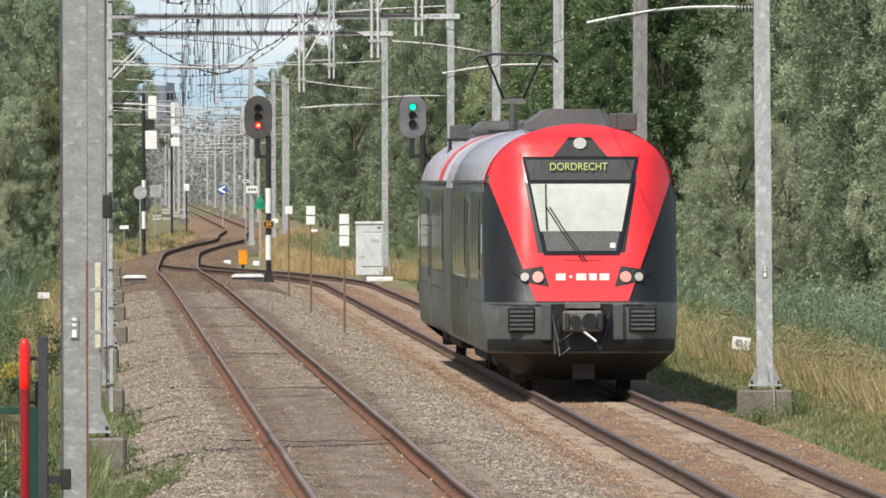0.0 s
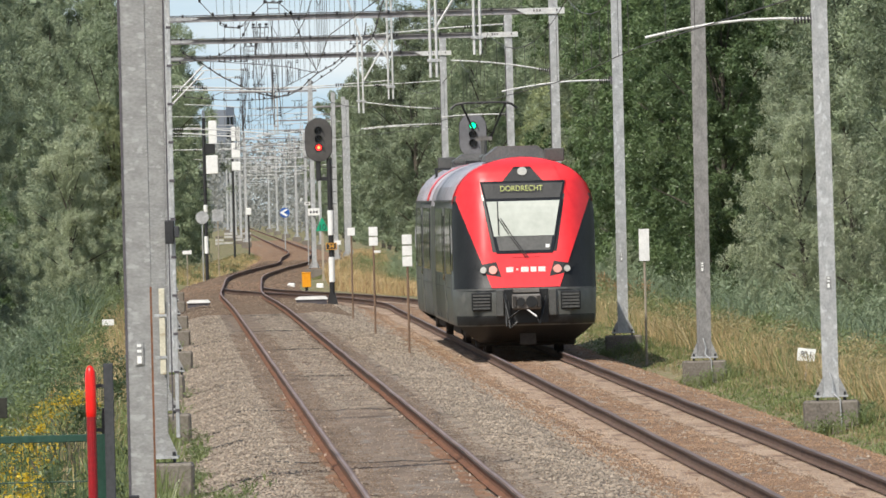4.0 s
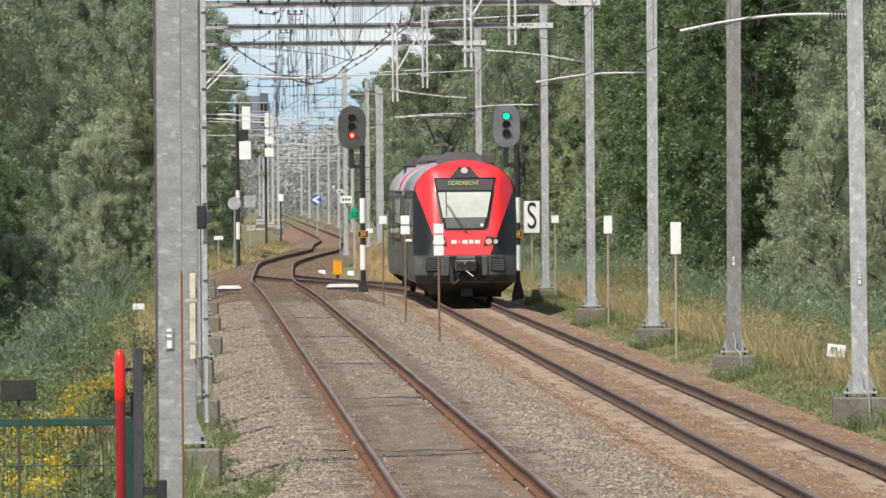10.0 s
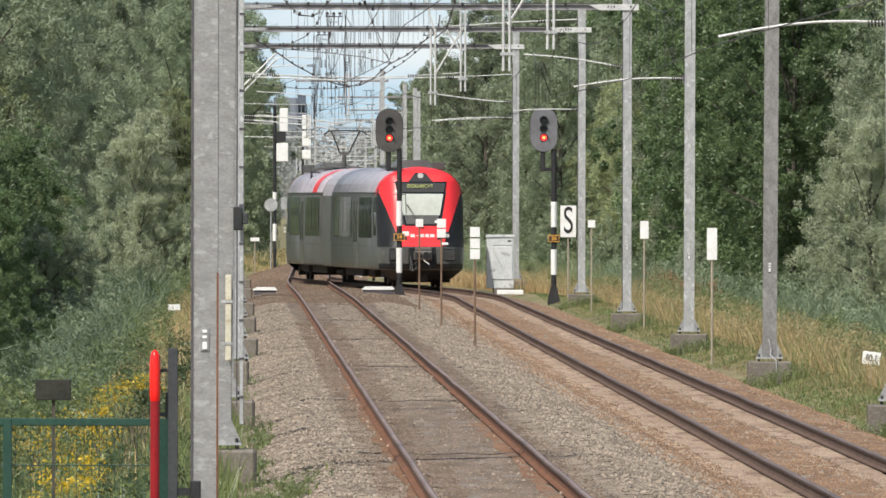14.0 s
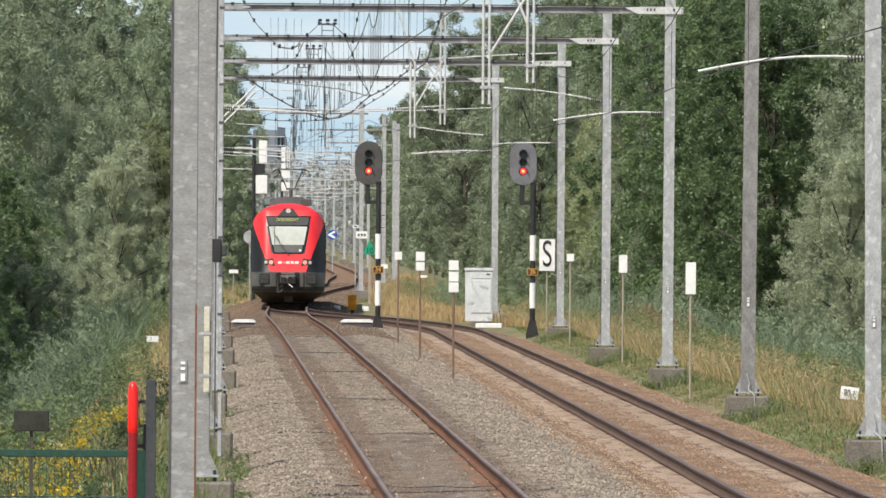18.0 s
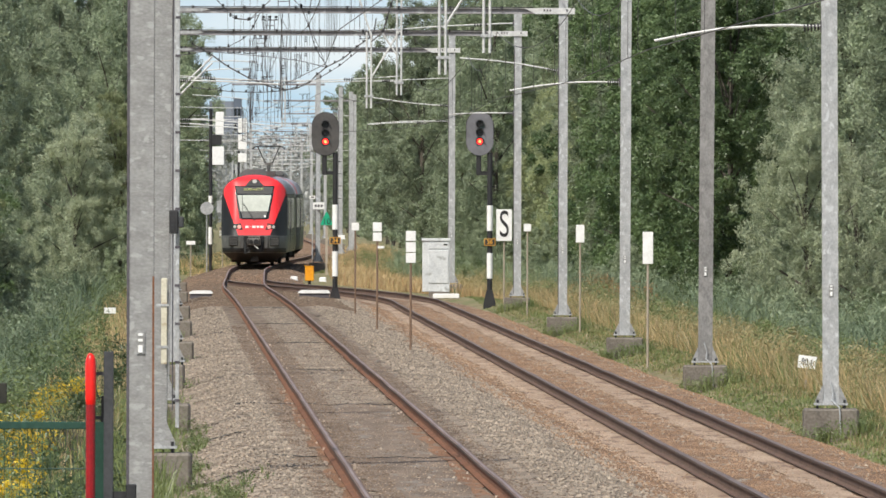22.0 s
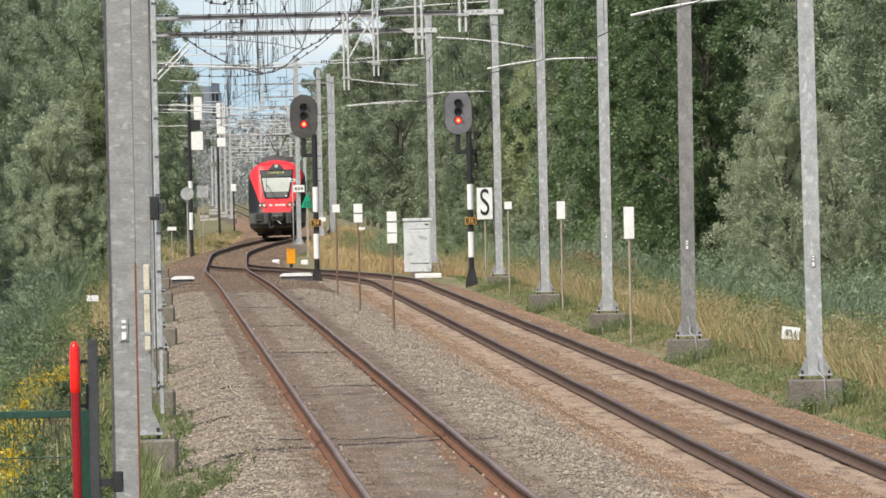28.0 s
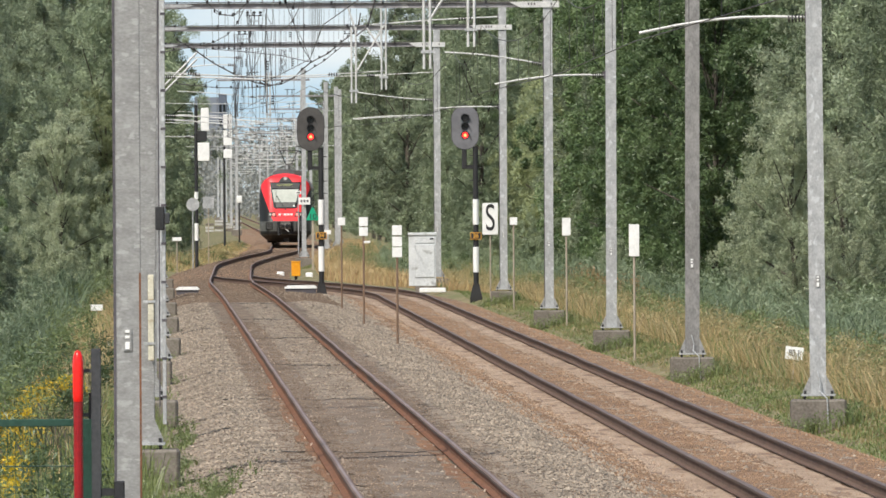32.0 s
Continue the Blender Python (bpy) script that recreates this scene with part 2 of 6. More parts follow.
LEAF_LIGHT = leafy("light_green_leaves", (0.20, 0.235, 0.105), (0.345, 0.385, 0.20))
REED = leafy("blue_green_reed", (0.16, 0.215, 0.13), (0.30, 0.355, 0.215), thin=0.3)
STRAW = leafy("dry_grass", (0.40, 0.285, 0.135), (0.61, 0.465, 0.245), per=0.3, thin=0.25)
OLIVE = leafy("olive_grass", (0.25, 0.208, 0.098), (0.42, 0.348, 0.172), per=0.3, thin=0.25)
REED_DARK = leafy("deep_green_reed", (0.105, 0.155, 0.092), (0.215, 0.27, 0.165), thin=0.3)
GRASS = leafy("grass", (0.12, 0.165, 0.055), (0.235, 0.27, 0.10), thin=0.25)
WEED = leafy("weed_leaves", (0.12, 0.17, 0.06), (0.24, 0.285, 0.12), thin=0.3)
BLOOM = leafy("yellow_flowers", (0.55, 0.36, 0.02), (0.80, 0.58, 0.03), thin=0.2)
RUSSET = leafy("russet_leaves", (0.30, 0.17, 0.08), (0.46, 0.29, 0.14), thin=0.3)
BRAMBLE = leafy("dark_green_bramble", (0.055, 0.085, 0.035), (0.12, 0.165, 0.07), thin=0.3)
# ---- mesh helpers ----
def obj(name, bm, mats, smooth=False):
    me = bpy.data.meshes.new(name)
    bm.normal_update()
    bm.to_mesh(me)
    bm.free()
    for m in mats if isinstance(mats, (list, tuple)) else [mats]:
        me.materials.append(m)
    if smooth:
        for p in me.polygons:
            p.use_smooth = True
    return new(name, me)


def part(name, bm, mat, parent, label="", smooth=False):
    """One mesh part under a thing or under a part."""
    ob = obj(name, bm, mat, smooth)
    ob.parent = parent
    if label:
        ob["label"] = label
    return ob


def thing(name, m, label, category, group="", kind=""):
    ob = new(name)
    ob.empty_display_size = 0.2
    ob.matrix_basis = m
    return tagged(ob, label, category, group, kind)


def box(bm, x0, x1, y0, y1, z0, z1, bevel=0.0, mat=0):
    co = [(x, y, z) for x in (x0, x1) for y in (y0, y1) for z in (z0, z1)]
    v = [bm.verts.new(c) for c in co]
    fs = [bm.faces.new([v[i] for i in f]) for f in ((0, 1, 3, 2), (4, 6, 7, 5), (0, 4, 5, 1), (2, 3, 7, 6), (0, 2, 6, 4), (1, 5, 7, 3))]
    for f in fs:
        f.material_index = mat
    if bevel:
        es = list({e for f in fs for e in f.edges})
        bmesh.ops.bevel(bm, geom=es, offset=bevel, segments=1, affect="EDGES", profile=0.5)
    return fs


def boxed(*a, **k):
    bm = bmesh.new()
    box(bm, *a, **k)
    return bm


def tube(bm, points, r, sides=8, caps=True, r2=None):
    """A round bar along points."""
    pts = [Vector(p) for p in points]
    rings = []
    for i, p in enumerate(pts):
        d = (pts[min(i + 1, len(pts) - 1)] - pts[max(i - 1, 0)]).normalized()
        side = d.cross(Vector((0, 0, 1)))
        if side.length < 0.01:
            side = Vector((1, 0, 0))
        side.normalize()
        up = side.cross(d)
        rr = r if r2 is None else r + (r2 - r) * i / (len(pts) - 1)
        rings.append([bm.verts.new(p + rr * (math.cos(k * math.tau / sides) * side + math.sin(k * math.tau / sides) * up)) for k in range(sides)])
    for a, b in zip(rings, rings[1:]):
        for k in range(sides):
            bm.faces.new((a[k], a[(k + 1) % sides], b[(k + 1) % sides], b[k]))
    if caps:
        bm.faces.new(rings[0])
        bm.faces.new(rings[-1][::-1])
    return rings


def tubed(points, r, sides=8, r2=None):
    bm = bmesh.new()
    tube(bm, points, r, sides, r2=r2)
    bmesh.ops.recalc_face_normals(bm, faces=bm.faces)
    return bm


def prism(bm, outline, y0, y1, mat=0):
    """An outline of (x, z) drawn out from y0 to y1."""
    a = [bm.verts.new((x, y0, z)) for x, z in outline]
    b = [bm.verts.new((x, y1, z)) for x, z in outline]
    fs = [bm.faces.new(a), bm.faces.new(b[::-1])]
    for i in range(len(a)):
        j = (i + 1) % len(a)
        fs.append(bm.faces.new((a[j], a[i], b[i], b[j])))
    for f in fs:
        f.material_index = mat
    bmesh.ops.recalc_face_normals(bm, faces=fs)
    return fs


def prismed(outline, y0, y1):
    bm = bmesh.new()
    prism(bm, outline, y0, y1)
    return bm


def text_mesh(words, size, depth=0.004, bold=0.0):
    """Writing as a bmesh that faces -y, centred on the origin."""
    cu = bpy.data.curves.new("writing", "FONT")
    cu.body, cu.size, cu.extrude, cu.align_x, cu.align_y, cu.offset = words, size, depth, "CENTER", "CENTER", bold
    ob = bpy.data.objects.new("writing", cu)
    scene.collection.objects.link(ob)
    bpy.context.view_layer.update()
    me = bpy.data.meshes.new_from_object(ob.evaluated_get(bpy.context.evaluated_depsgraph_get()))
    bm = bmesh.new()
    bm.from_mesh(me)
    bpy.data.objects.remove(ob)
    bpy.data.curves.remove(cu)
    bpy.data.meshes.remove(me)
    bmesh.ops.transform(bm, matrix=Matrix.Rotation(radians(90), 4, "X"), verts=bm.verts)
    return bm


def moved(bm, x=0, y=0, z=0, rx=0, ry=0, rz=0):
    bmesh.ops.transform(bm, matrix=pose(x, y, z, rx, ry, rz), verts=bm.verts)
    return bm


def disc(bm, x, z, r, y0, y1, sides=20, mat=0):
    return prism(bm, [(x + r * math.cos(k * math.tau / sides), z + r * math.sin(k * math.tau / sides)) for k in range(sides)], y0, y1, mat)


def smooth01(a, b, v):
    t = min(1.0, max(0.0, (v - a) / (b - a)))
    return t * t * (3 - 2 * t)


# ---- the plan: two tracks that join ahead and go on as one ----
def straight_left(y):
    return 0.10 - 0.02075 * (y - 127.2)


def straight_right(y):
    return 2.94 - 0.01865 * (y - 214.0)


def x_left(y):
    """Middle of the track on the left, which swings over to the line of the other one after the junction."""
    w = smooth01(470, 890, y)
    return straight_left(y) * (1 - w) + straight_right(y) * w - 0.29 * math.exp(-(((y - 598) / 45) ** 2)) + 0.52 * math.exp(-(((y - 712) / 38) ** 2))


def x_right(y):
    w = smooth01(424, 536, y)
    return straight_right(y) * (1 - w) + x_left(y) * w


def z_left(y):
    return -0.25 * smooth01(370, 530, y) + 0.12 * smooth01(530, 580, y) + 0.10 * smooth01(600, 800, y)


def z_right(y):
    w = smooth01(410, 524, y)
    return -0.28 * (1 - w) + z_left(y) * w


def ground_z(x, y):
    """Height of the land: level with the shoulders by the tracks, falling away to the ditches."""
    xl, xr = x_left(y), x_right(y)
    if x < (xl + xr) / 2:
        base, off = z_left(y) - 0.30, max(xl - 3.2 - x, 0.0)
    else:
        base, off = z_right(y) - 0.20, max(x - xr - 3.6, 0.0)
    base -= 0.35 * smooth01(3.6, 1.6, min(abs(x - xl), abs(x - xr)))
    return base - 0.7 * smooth01(0.0, 4.0, off) + (0.004 + 0.036 * smooth01(420, 300, y)) * noise.noise(Vector((x * 0.4, y * 0.2, 0)))


def bed_z(x, y):
    """Top of the ballast."""
    xl, xr, zl, zr = x_left(y), x_right(y), z_left(y), z_right(y)
    if x <= xl:
        z, off = zl, xl - x
    elif x >= xr:
        z, off = zr, x - xr
    else:
        w = (x - xl) / max(xr - xl, 0.01)
        s = smooth01(0.3, 0.7, w)
        z, off = zl * (1 - s) + zr * s, min(x - xl, xr - x)
    inside = xl <= x <= xr
    top = z - 0.19 + (0.03 * smooth01(1.2, 1.6, off) if inside else -0.26 * smooth01(1.5, 2.7, off))
    return top + 0.006 * noise.noise(Vector((x * 1.1, y * 0.12, 3)))


def stations(y0, y1):
    """Steps that grow with the distance."""
    out, y = [y0], y0
    while y < y1:
        y += 2.0 + max(0.0, y - 120) * 0.008
        out.append(min(y, y1))
    return out


# ---- ground, ballast, tracks ----
def sheet(name, ys, left, right, n, height, mat, label, category):
    bm = bmesh.new()
    rows = []
    for y in ys:
        a, b = left(y), right(y)
        rows.append([bm.verts.new((a + (b - a) * i / n, y, height(a + (b - a) * i / n, y))) for i in range(n + 1)])
    for r, s in zip(rows, rows[1:]):
        for i in range(n):
            bm.faces.new((r[i], r[i + 1], s[i + 1], s[i]))
    return tagged(obj(name, bm, mat, True), label, category, kind="structure")


def land_height(x, y):
    return ground_z(x, max(-50.0, min(y, 2000.0))) if abs(x - x_left(min(y, 2000.0))) < 60 else -1.3


def land():
    bm = bmesh.new()
    ys = [-60, -20, 20, 50] + stations(80, 900) + [960, 1050, 1200, 1400, 1700, 2100, 2700, 3500, 4600]
    side = [-3000, -600, -200, -80, -50, -35, -25, -18, -14, -11, -9, -7.5, -6, -5, -4, -3, -1.5, 0, 1.5, 3, 5, 6, 7, 8, 9, 10, 12, 14, 17, 21, 27, 37, 55, 85, 210, 600, 3000]
    rows = []
    for y in ys:
        yy = min(y, 2000)
        c = x_left(yy)
        rows.append([bm.verts.new((c + s, y, land_height(c + s, yy))) for s in side])
    for r, q in zip(rows, rows[1:]):
        for i in range(len(side) - 1):
            bm.faces.new((r[i], r[i + 1], q[i + 1], q[i]))
    return tagged(obj("ground", bm, SOIL, True), "dry grassy soil beside the railway", "ground", kind="structure")


land()
sheet("ballast_bed", stations(20, 1200), lambda y: x_left(y) - 3.0 - 0.8 * smooth01(520, 640, y), lambda y: x_right(y) + 2.9, 44, bed_z, BALLAST, "grey-brown crushed stone ballast under the tracks", "ballast")

RAIL_OUTLINE = [(-0.07, -0.155), (0.07, -0.155), (0.07, -0.143), (0.012, -0.125), (0.009, -0.045), (0.036, -0.032), (0.036, -0.004), (0.028, -0.001), (0.015, 0.0), (-0.015, 0.0), (-0.028, -0.001), (-0.036, -0.004), (-0.036, -0.032), (-0.009, -0.045), (-0.012, -0.125), (-0.07, -0.143)]


def rail(centre, height, offset, y0, y1, parent, rusty=0.0):
    """rusty: the web is bright rust up to about that distance, dark brown past it."""
    bm = bmesh.new()
    rings = []
    for y in stations(y0, y1):
        d = Vector((centre(y + 0.5) - centre(y - 0.5), 1.0, 0)).normalized()
        side = Vector((d.y, -d.x, 0))
        c = Vector((centre(y), y, height(y))) + side * offset
        c += side * 0.006 * noise.noise(Vector((y * 0.21, offset, 0))) + Vector((0, 0, 0.010 * noise.noise(Vector((y * 0.13, offset, 5)))))
        rings.append([bm.verts.new(c + side * u + Vector((0, 0, w))) for u, w in RAIL_OUTLINE])
    n = len(RAIL_OUTLINE)
    for a, b in zip(rings, rings[1:]):
        y = a[0].co.y
        red = rusty and y < rusty + 60 * noise.noise(Vector((y * 0.15, offset, 9)))
        for k in range(n):
            f = bm.faces.new((a[k], a[(k + 1) % n], b[(k + 1) % n], b[k]))
            f.material_index = 1 if k == 8 else 4 if 6 <= k <= 10 else 2 if k in (4, 5, 11, 12) else 0 if red or k in (1, 2, 14, 15) and rusty else 3
    bm.faces.new(rings[0][::-1])
    bm.faces.new(rings[-1])
    bmesh.ops.recalc_face_normals(bm, faces=bm.faces)
    return part("rail", bm, [RUST, RAIL_TOP if rusty else RAIL_DULL, RAIL_SIDE, WEB, RAIL_BROWN if rusty else RAIL_DULL], parent)


track_1 = thing("track_1", pose(0, 0, 0), "rusty railway track with polished rails in ballast", "track", kind="structure")
track_2 = thing("track_2", pose(0, 0, 0), "railway track with pale sleepers and rusty rails", "track", kind="structure")
for side in (-0.755, 0.755):
    rail(x_left, z_left, side, 20, 1900, track_1, 225.0)
    rail(x_right, z_right, side, 20, 526, track_2)


SLEEPER_OUTLINE = [(-1.26, -0.16), (1.26, -0.16), (1.26, 0.0), (1.22, 0.03), (0.45, 0.03), (0.4, 0.0), (-0.4, 0.0), (-0.45, 0.03), (-1.22, 0.03), (-1.26, 0.0)]


def sleepers(parent, centre, height, y0, y1, count, sink):
    """The nearer ones each by itself, the far ones joined."""
    me = bpy.data.meshes.new("sleeper")
    bm = prismed(SLEEPER_OUTLINE, -0.13, 0.13)
    bm.to_mesh(me)
    bm.free()
    me.materials.append(SLEEPER)
    bm = bmesh.new()
    y = y0
    i = 0
    while y < y1:
        d = math.atan2(centre(y + 0.5) - centre(y - 0.5), 1.0)
        m = pose(centre(y) + random.uniform(-0.03, 0.03), y, height(y) - sink + random.uniform(-0.012, 0.012), 0, 0, math.degrees(-d) + random.uniform(-1, 1))
        if i < count:
            ob = new("sleeper", me)
            ob.parent = parent
            ob.matrix_basis = m
        else:
            vs = [[bm.verts.new(m @ Vector((x, q, z))) for x, z in SLEEPER_OUTLINE] for q in (-0.13, 0.13)]
            bm.faces.new(vs[0])
            for k in range(2, 9):
                bm.faces.new((vs[0][k], vs[0][k + 1], vs[1][k + 1], vs[1][k]))
        y += 0.62
        i += 1
    part("far_sleepers", bm, SLEEPER, parent)["kind"] = "stuff"


def rail_clips(parent, centre, height, y0, y1):
    """Spring clips and pads at every sleeper, both sides of both rails."""
    rnd = random.Random(33)
    bm = bmesh.new()
    y = y0
    while y < y1:
        for s in (-0.755, 0.755):
            for q in (-0.12, 0.12):
                if rnd.random() < 0.22:
                    x, w, z = centre(y) + s + q + rnd.uniform(-0.09, 0.09), rnd.uniform(0.008, 0.017), height(y) - 0.16
                    yy = y + rnd.uniform(-0.25, 0.25)
                    box(bm, x - w, x + w, yy - 0.03, yy + 0.03, z, z + rnd.uniform(0.012, 0.03))
        y += 0.62
    part("rail_clips", bm, CLIP, parent)["kind"] = "stuff"


rail_clips(track_1, x_left, z_left, 118, 330)
sleepers(track_2, x_right, z_right, 118, 520, 300, 0.228)
sleepers(track_1, x_left, z_left, 118, 300, 300, 0.245)


def bed_strip(name, centre, u0, u1, y0, y1, lift, mat, label, ragged=0.08):
    """A strip of finer gravel along a track, in the given material."""
    n = max(4, int((u1 - u0) * 6))
    bm = bmesh.new()
    rows = []
    rnd = random.Random(int(1000 * (u0 + 9)))
    jag = [rnd.uniform(-1, 1) for _ in range(400)]
    for y in sorted(stations(y0, y1) + [v + 1.0 for v in stations(y0, y1 - 4)]):
        a = centre(y) + u0 + ragged * (noise.noise(Vector((y * 0.23, u0, 1))) + 0.8 * noise.noise(Vector((y * 0.71, u0, 2))) + jag[int(y / 3.7)])
        b = centre(y) + u1 + ragged * (noise.noise(Vector((y * 0.23, u1, 7))) + 0.8 * noise.noise(Vector((y * 0.71, u1, 8))) + jag[int(y / 4.3) + 60])
        rows.append([bm.verts.new((a + (b - a) * i / n, y, bed_z(a + (b - a) * i / n, y) + lift)) for i in range(n + 1)])
    for r, q in zip(rows, rows[1:]):
        for i in range(n):
            bm.faces.new((r[i], r[i + 1], q[i + 1], q[i]))
    return tagged(obj(name, bm, mat, True), label, "ballast", kind="structure")


for k, s in enumerate((-0.755, 0.755)):
    bed_strip("ballast_strip", x_left, (-1.10, 0.70)[k], (-0.30, 1.22)[k], 190, 520, 0.012, DARK_BED, "dark grey-brown gravel along a rail", 0.10)
    bed_strip("ballast_strip", x_left, s - (0.17, 0.24)[k], s - 0.03, 60, (222, 185)[k], 0.016, RUST_BED, "rust-stained gravel against a rail", 0.05)
    bed_strip("ballast_strip", x_right, s - 0.46, s + 0.02, 60, 500, 0.014, PALE_BED, "pale dusty gravel over the sleeper ends", 0.085)
bed_strip("ballast_strip", x_left, -0.60, 0.62, 60, 206, 0.012, DARK_BED, "dark gravel between the rails", 0.08)
bed_strip("ballast_strip", x_right, -1.9, 2.85, 60, 900, 0.006, RUSTY_BED, "rust-brown ballast round the track", 0.2)
bed_strip("ballast_strip", x_left, -2.75, 2.7, 440, 1200, 0.006, RUSTY_BED, "rust-brown ballast at the junction", 0.2)


def crack(y, u0, u1, seed):
    """A dark cable that lies across the left track, half buried."""
    rnd = random.Random(seed)
    pts = []
    n = 14
    for i in range(n + 1):
        u = u0 + (u1 - u0) * i / n
        yy = y + 7.0 * (u / 2.0) ** 2 * 0.4 + rnd.uniform(-0.8, 0.8)
        x = x_left(yy) + u
        pts.append((x, yy, bed_z(x, yy) + 0.014))
    th = thing("buried_cable", pose(0, 0, 0), "dark half-buried cable across the track", "cable", "cables across the track")
    part("cable", tubed(pts, 0.008, 5), BLACK, th)


for k, (y, a, b) in enumerate(((163, -1.5, 0.7), (205, -1.7, 0.65), (246, -1.1, 0.7), (292, -1.2, 0.6), (336, -0.9, 0.7), (385, -1.0, 0.6), (180, -2.4, -1.7), (312, -2.1, -1.4))):
    crack(y, a, b, k)


def stones(count, seed):
    """Loose stones over the nearer ballast, one mesh."""
    rnd = np.random.RandomState(seed)
    verts, faces = [], []
    shape = np.array([(1, 0, 0), (-1, 0, 0), (0, 1, 0), (0, -1, 0), (0, 0, 0.8), (0, 0, -0.8)])
    tris = [(0, 2, 4), (2, 1, 4), (1, 3, 4), (3, 0, 4), (2, 0, 5), (1, 2, 5), (3, 1, 5), (0, 3, 5)]
    for i in range(count):
        y = 110 + (rnd.rand() ** 1.6) * 340
        a, b = x_left(y) - 2.6, x_right(y) + 2.4
        x = a + (b - a) * rnd.rand()
        dl, dr = abs(x - x_left(y)), abs(x - x_right(y))
        if min(abs(dl - 0.755), abs(dr - 0.755)) < 0.16 or (-1.2 < x - x_left(y) < -0.25 or 0.6 < x - x_left(y) < 1.36 or dl < 0.7 and rnd.rand() < (0.93 if y < 210 else 0.75)) or (x > x_right(y) - 1.6 and rnd.rand() < 0.92):
            continue
        s = 0.012 + 0.020 * rnd.rand()
        q = shape * (s * (0.6 + 0.8 * rnd.rand(6, 1)))
        c, sn = math.cos(rnd.rand() * 6.28), math.sin(rnd.rand() * 6.28)
        q = q @ np.array(((c, sn, 0), (-sn, c, 0), (0, 0, 1)))
        z = bed_z(x, y) + 0.006
        k = len(verts)
        verts.extend((float(p[0]) + x, float(p[1]) + y, float(p[2]) + z) for p in q)
        faces.extend((k + t[0], k + t[1], k + t[2]) for t in tris)
    me = bpy.data.meshes.new("ballast_stones")
    me.from_pydata(verts, [], faces)
    me.materials.append(STONE)
    return tagged(new("ballast_stones", me), "loose grey and brown ballast stones", "stones", kind="stuff")


stones(110000, 3)


def strewn(label, count, seed, y0, y1, centre, lo, hi, size, mat, bare):
    """Smaller stones along one track, lo to hi metres from its middle, one mesh."""
    rnd = np.random.RandomState(seed)
    shape = np.array([(1, 0, 0), (-1, 0, 0), (0, 1, 0), (0, -1, 0), (0, 0, 0.7)])
    tris = np.array([(0, 2, 4), (2, 1, 4), (1, 3, 4), (3, 0, 4)])
    ys = y0 + (y1 - y0) * rnd.rand(count) ** 1.7
    us = lo + (hi - lo) * rnd.rand(count)
    keep = (np.minimum(np.abs(us - 0.755), np.abs(us + 0.755)) > 0.10) & ((us < bare[0]) | (us > bare[1]) | (rnd.rand(count) < 0.15)) & ((us < bare[2]) | (us > bare[3]) | (rnd.rand(count) < 0.15))
    base = np.array([(centre(y) + u, y, bed_z(centre(y) + u, y) + 0.012) for y, u in zip(ys[keep].tolist(), us[keep].tolist())])
    n = len(base)
    a = rnd.rand(n) * 6.283
    q = shape[None] * (size * (0.5 + 1.0 * rnd.rand(n, 5, 1)))
    c, sn = np.cos(a)[:, None], np.sin(a)[:, None]
    q = np.stack((q[:, :, 0] * c - q[:, :, 1] * sn, q[:, :, 0] * sn + q[:, :, 1] * c, q[:, :, 2]), axis=2) + base[:, None]
    me = bpy.data.meshes.new("ballast_stones")
    me.from_pydata(q.reshape(-1, 3).tolist(), [], (tris[None] + 5 * np.arange(n)[:, None, None]).reshape(-1, 3).tolist())
    me.materials.append(mat)
    return tagged(new("ballast_stones", me), label, "stones", kind="stuff")


strewn("small dark stones along the track", 30000, 5, 105, 330, x_left, -1.2, 1.25, 0.016, DARK_STONE, (-0.25, 0.0, 0.0, 0.65))
strewn("small rust-brown stones round the track", 40000, 6, 105, 420, x_right, -1.9, 2.6, 0.017, RUSTY_STONE, (-1.24, -0.75, 0.27, 0.76))
strewn("dark brown stones round the junction", 26000, 7, 390, 760, x_left, -2.7, 2.7, 0.034, DARK_STONE, (0.0, 0.0, 0.0, 0.0))
for k, (a, b) in enumerate(((-1.42, -0.98), (0.10, 0.52))):
    strewn("pale dusty stones at the sleeper ends", 3500, 8 + k, 105, 400, x_right, a, b, 0.018, PALE_STONE, (0.0, 0.0, 0.0, 0.0))
strewn("small pale stones scattered over the ballast", 15000, 12, 105, 320, x_left, -2.6, 3.4, 0.011, PALE_STONE, (0.0, 0.0, 0.0, 0.0))
# ---- masts, portals and wires of the overhead line ----
def h_beam(bm, w, d, z0, z1, lean=0.0):
    """H section, its flanges towards the viewer; lean: sideways shift at the top."""
    t, web = 0.016, 0.011
    sect = [(-w / 2, -d / 2), (w / 2, -d / 2), (w / 2, -d / 2 + t), (web, -d / 2 + t), (web, d / 2 - t), (w / 2, d / 2 - t), (w / 2, d / 2), (-w / 2, d / 2), (-w / 2, d / 2 - t), (-web, d / 2 - t), (-web, -d / 2 + t), (-w / 2, -d / 2 + t)]
    a = [bm.verts.new((x, y, z0)) for x, y in sect]
    b = [bm.verts.new((x + lean, y, z1)) for x, y in sect]
    bm.faces.new(a[::-1])
    bm.faces.new(b)
    for i in range(12):
        j = (i + 1) % 12
        bm.faces.new((a[i], a[j], b[j], b[i]))


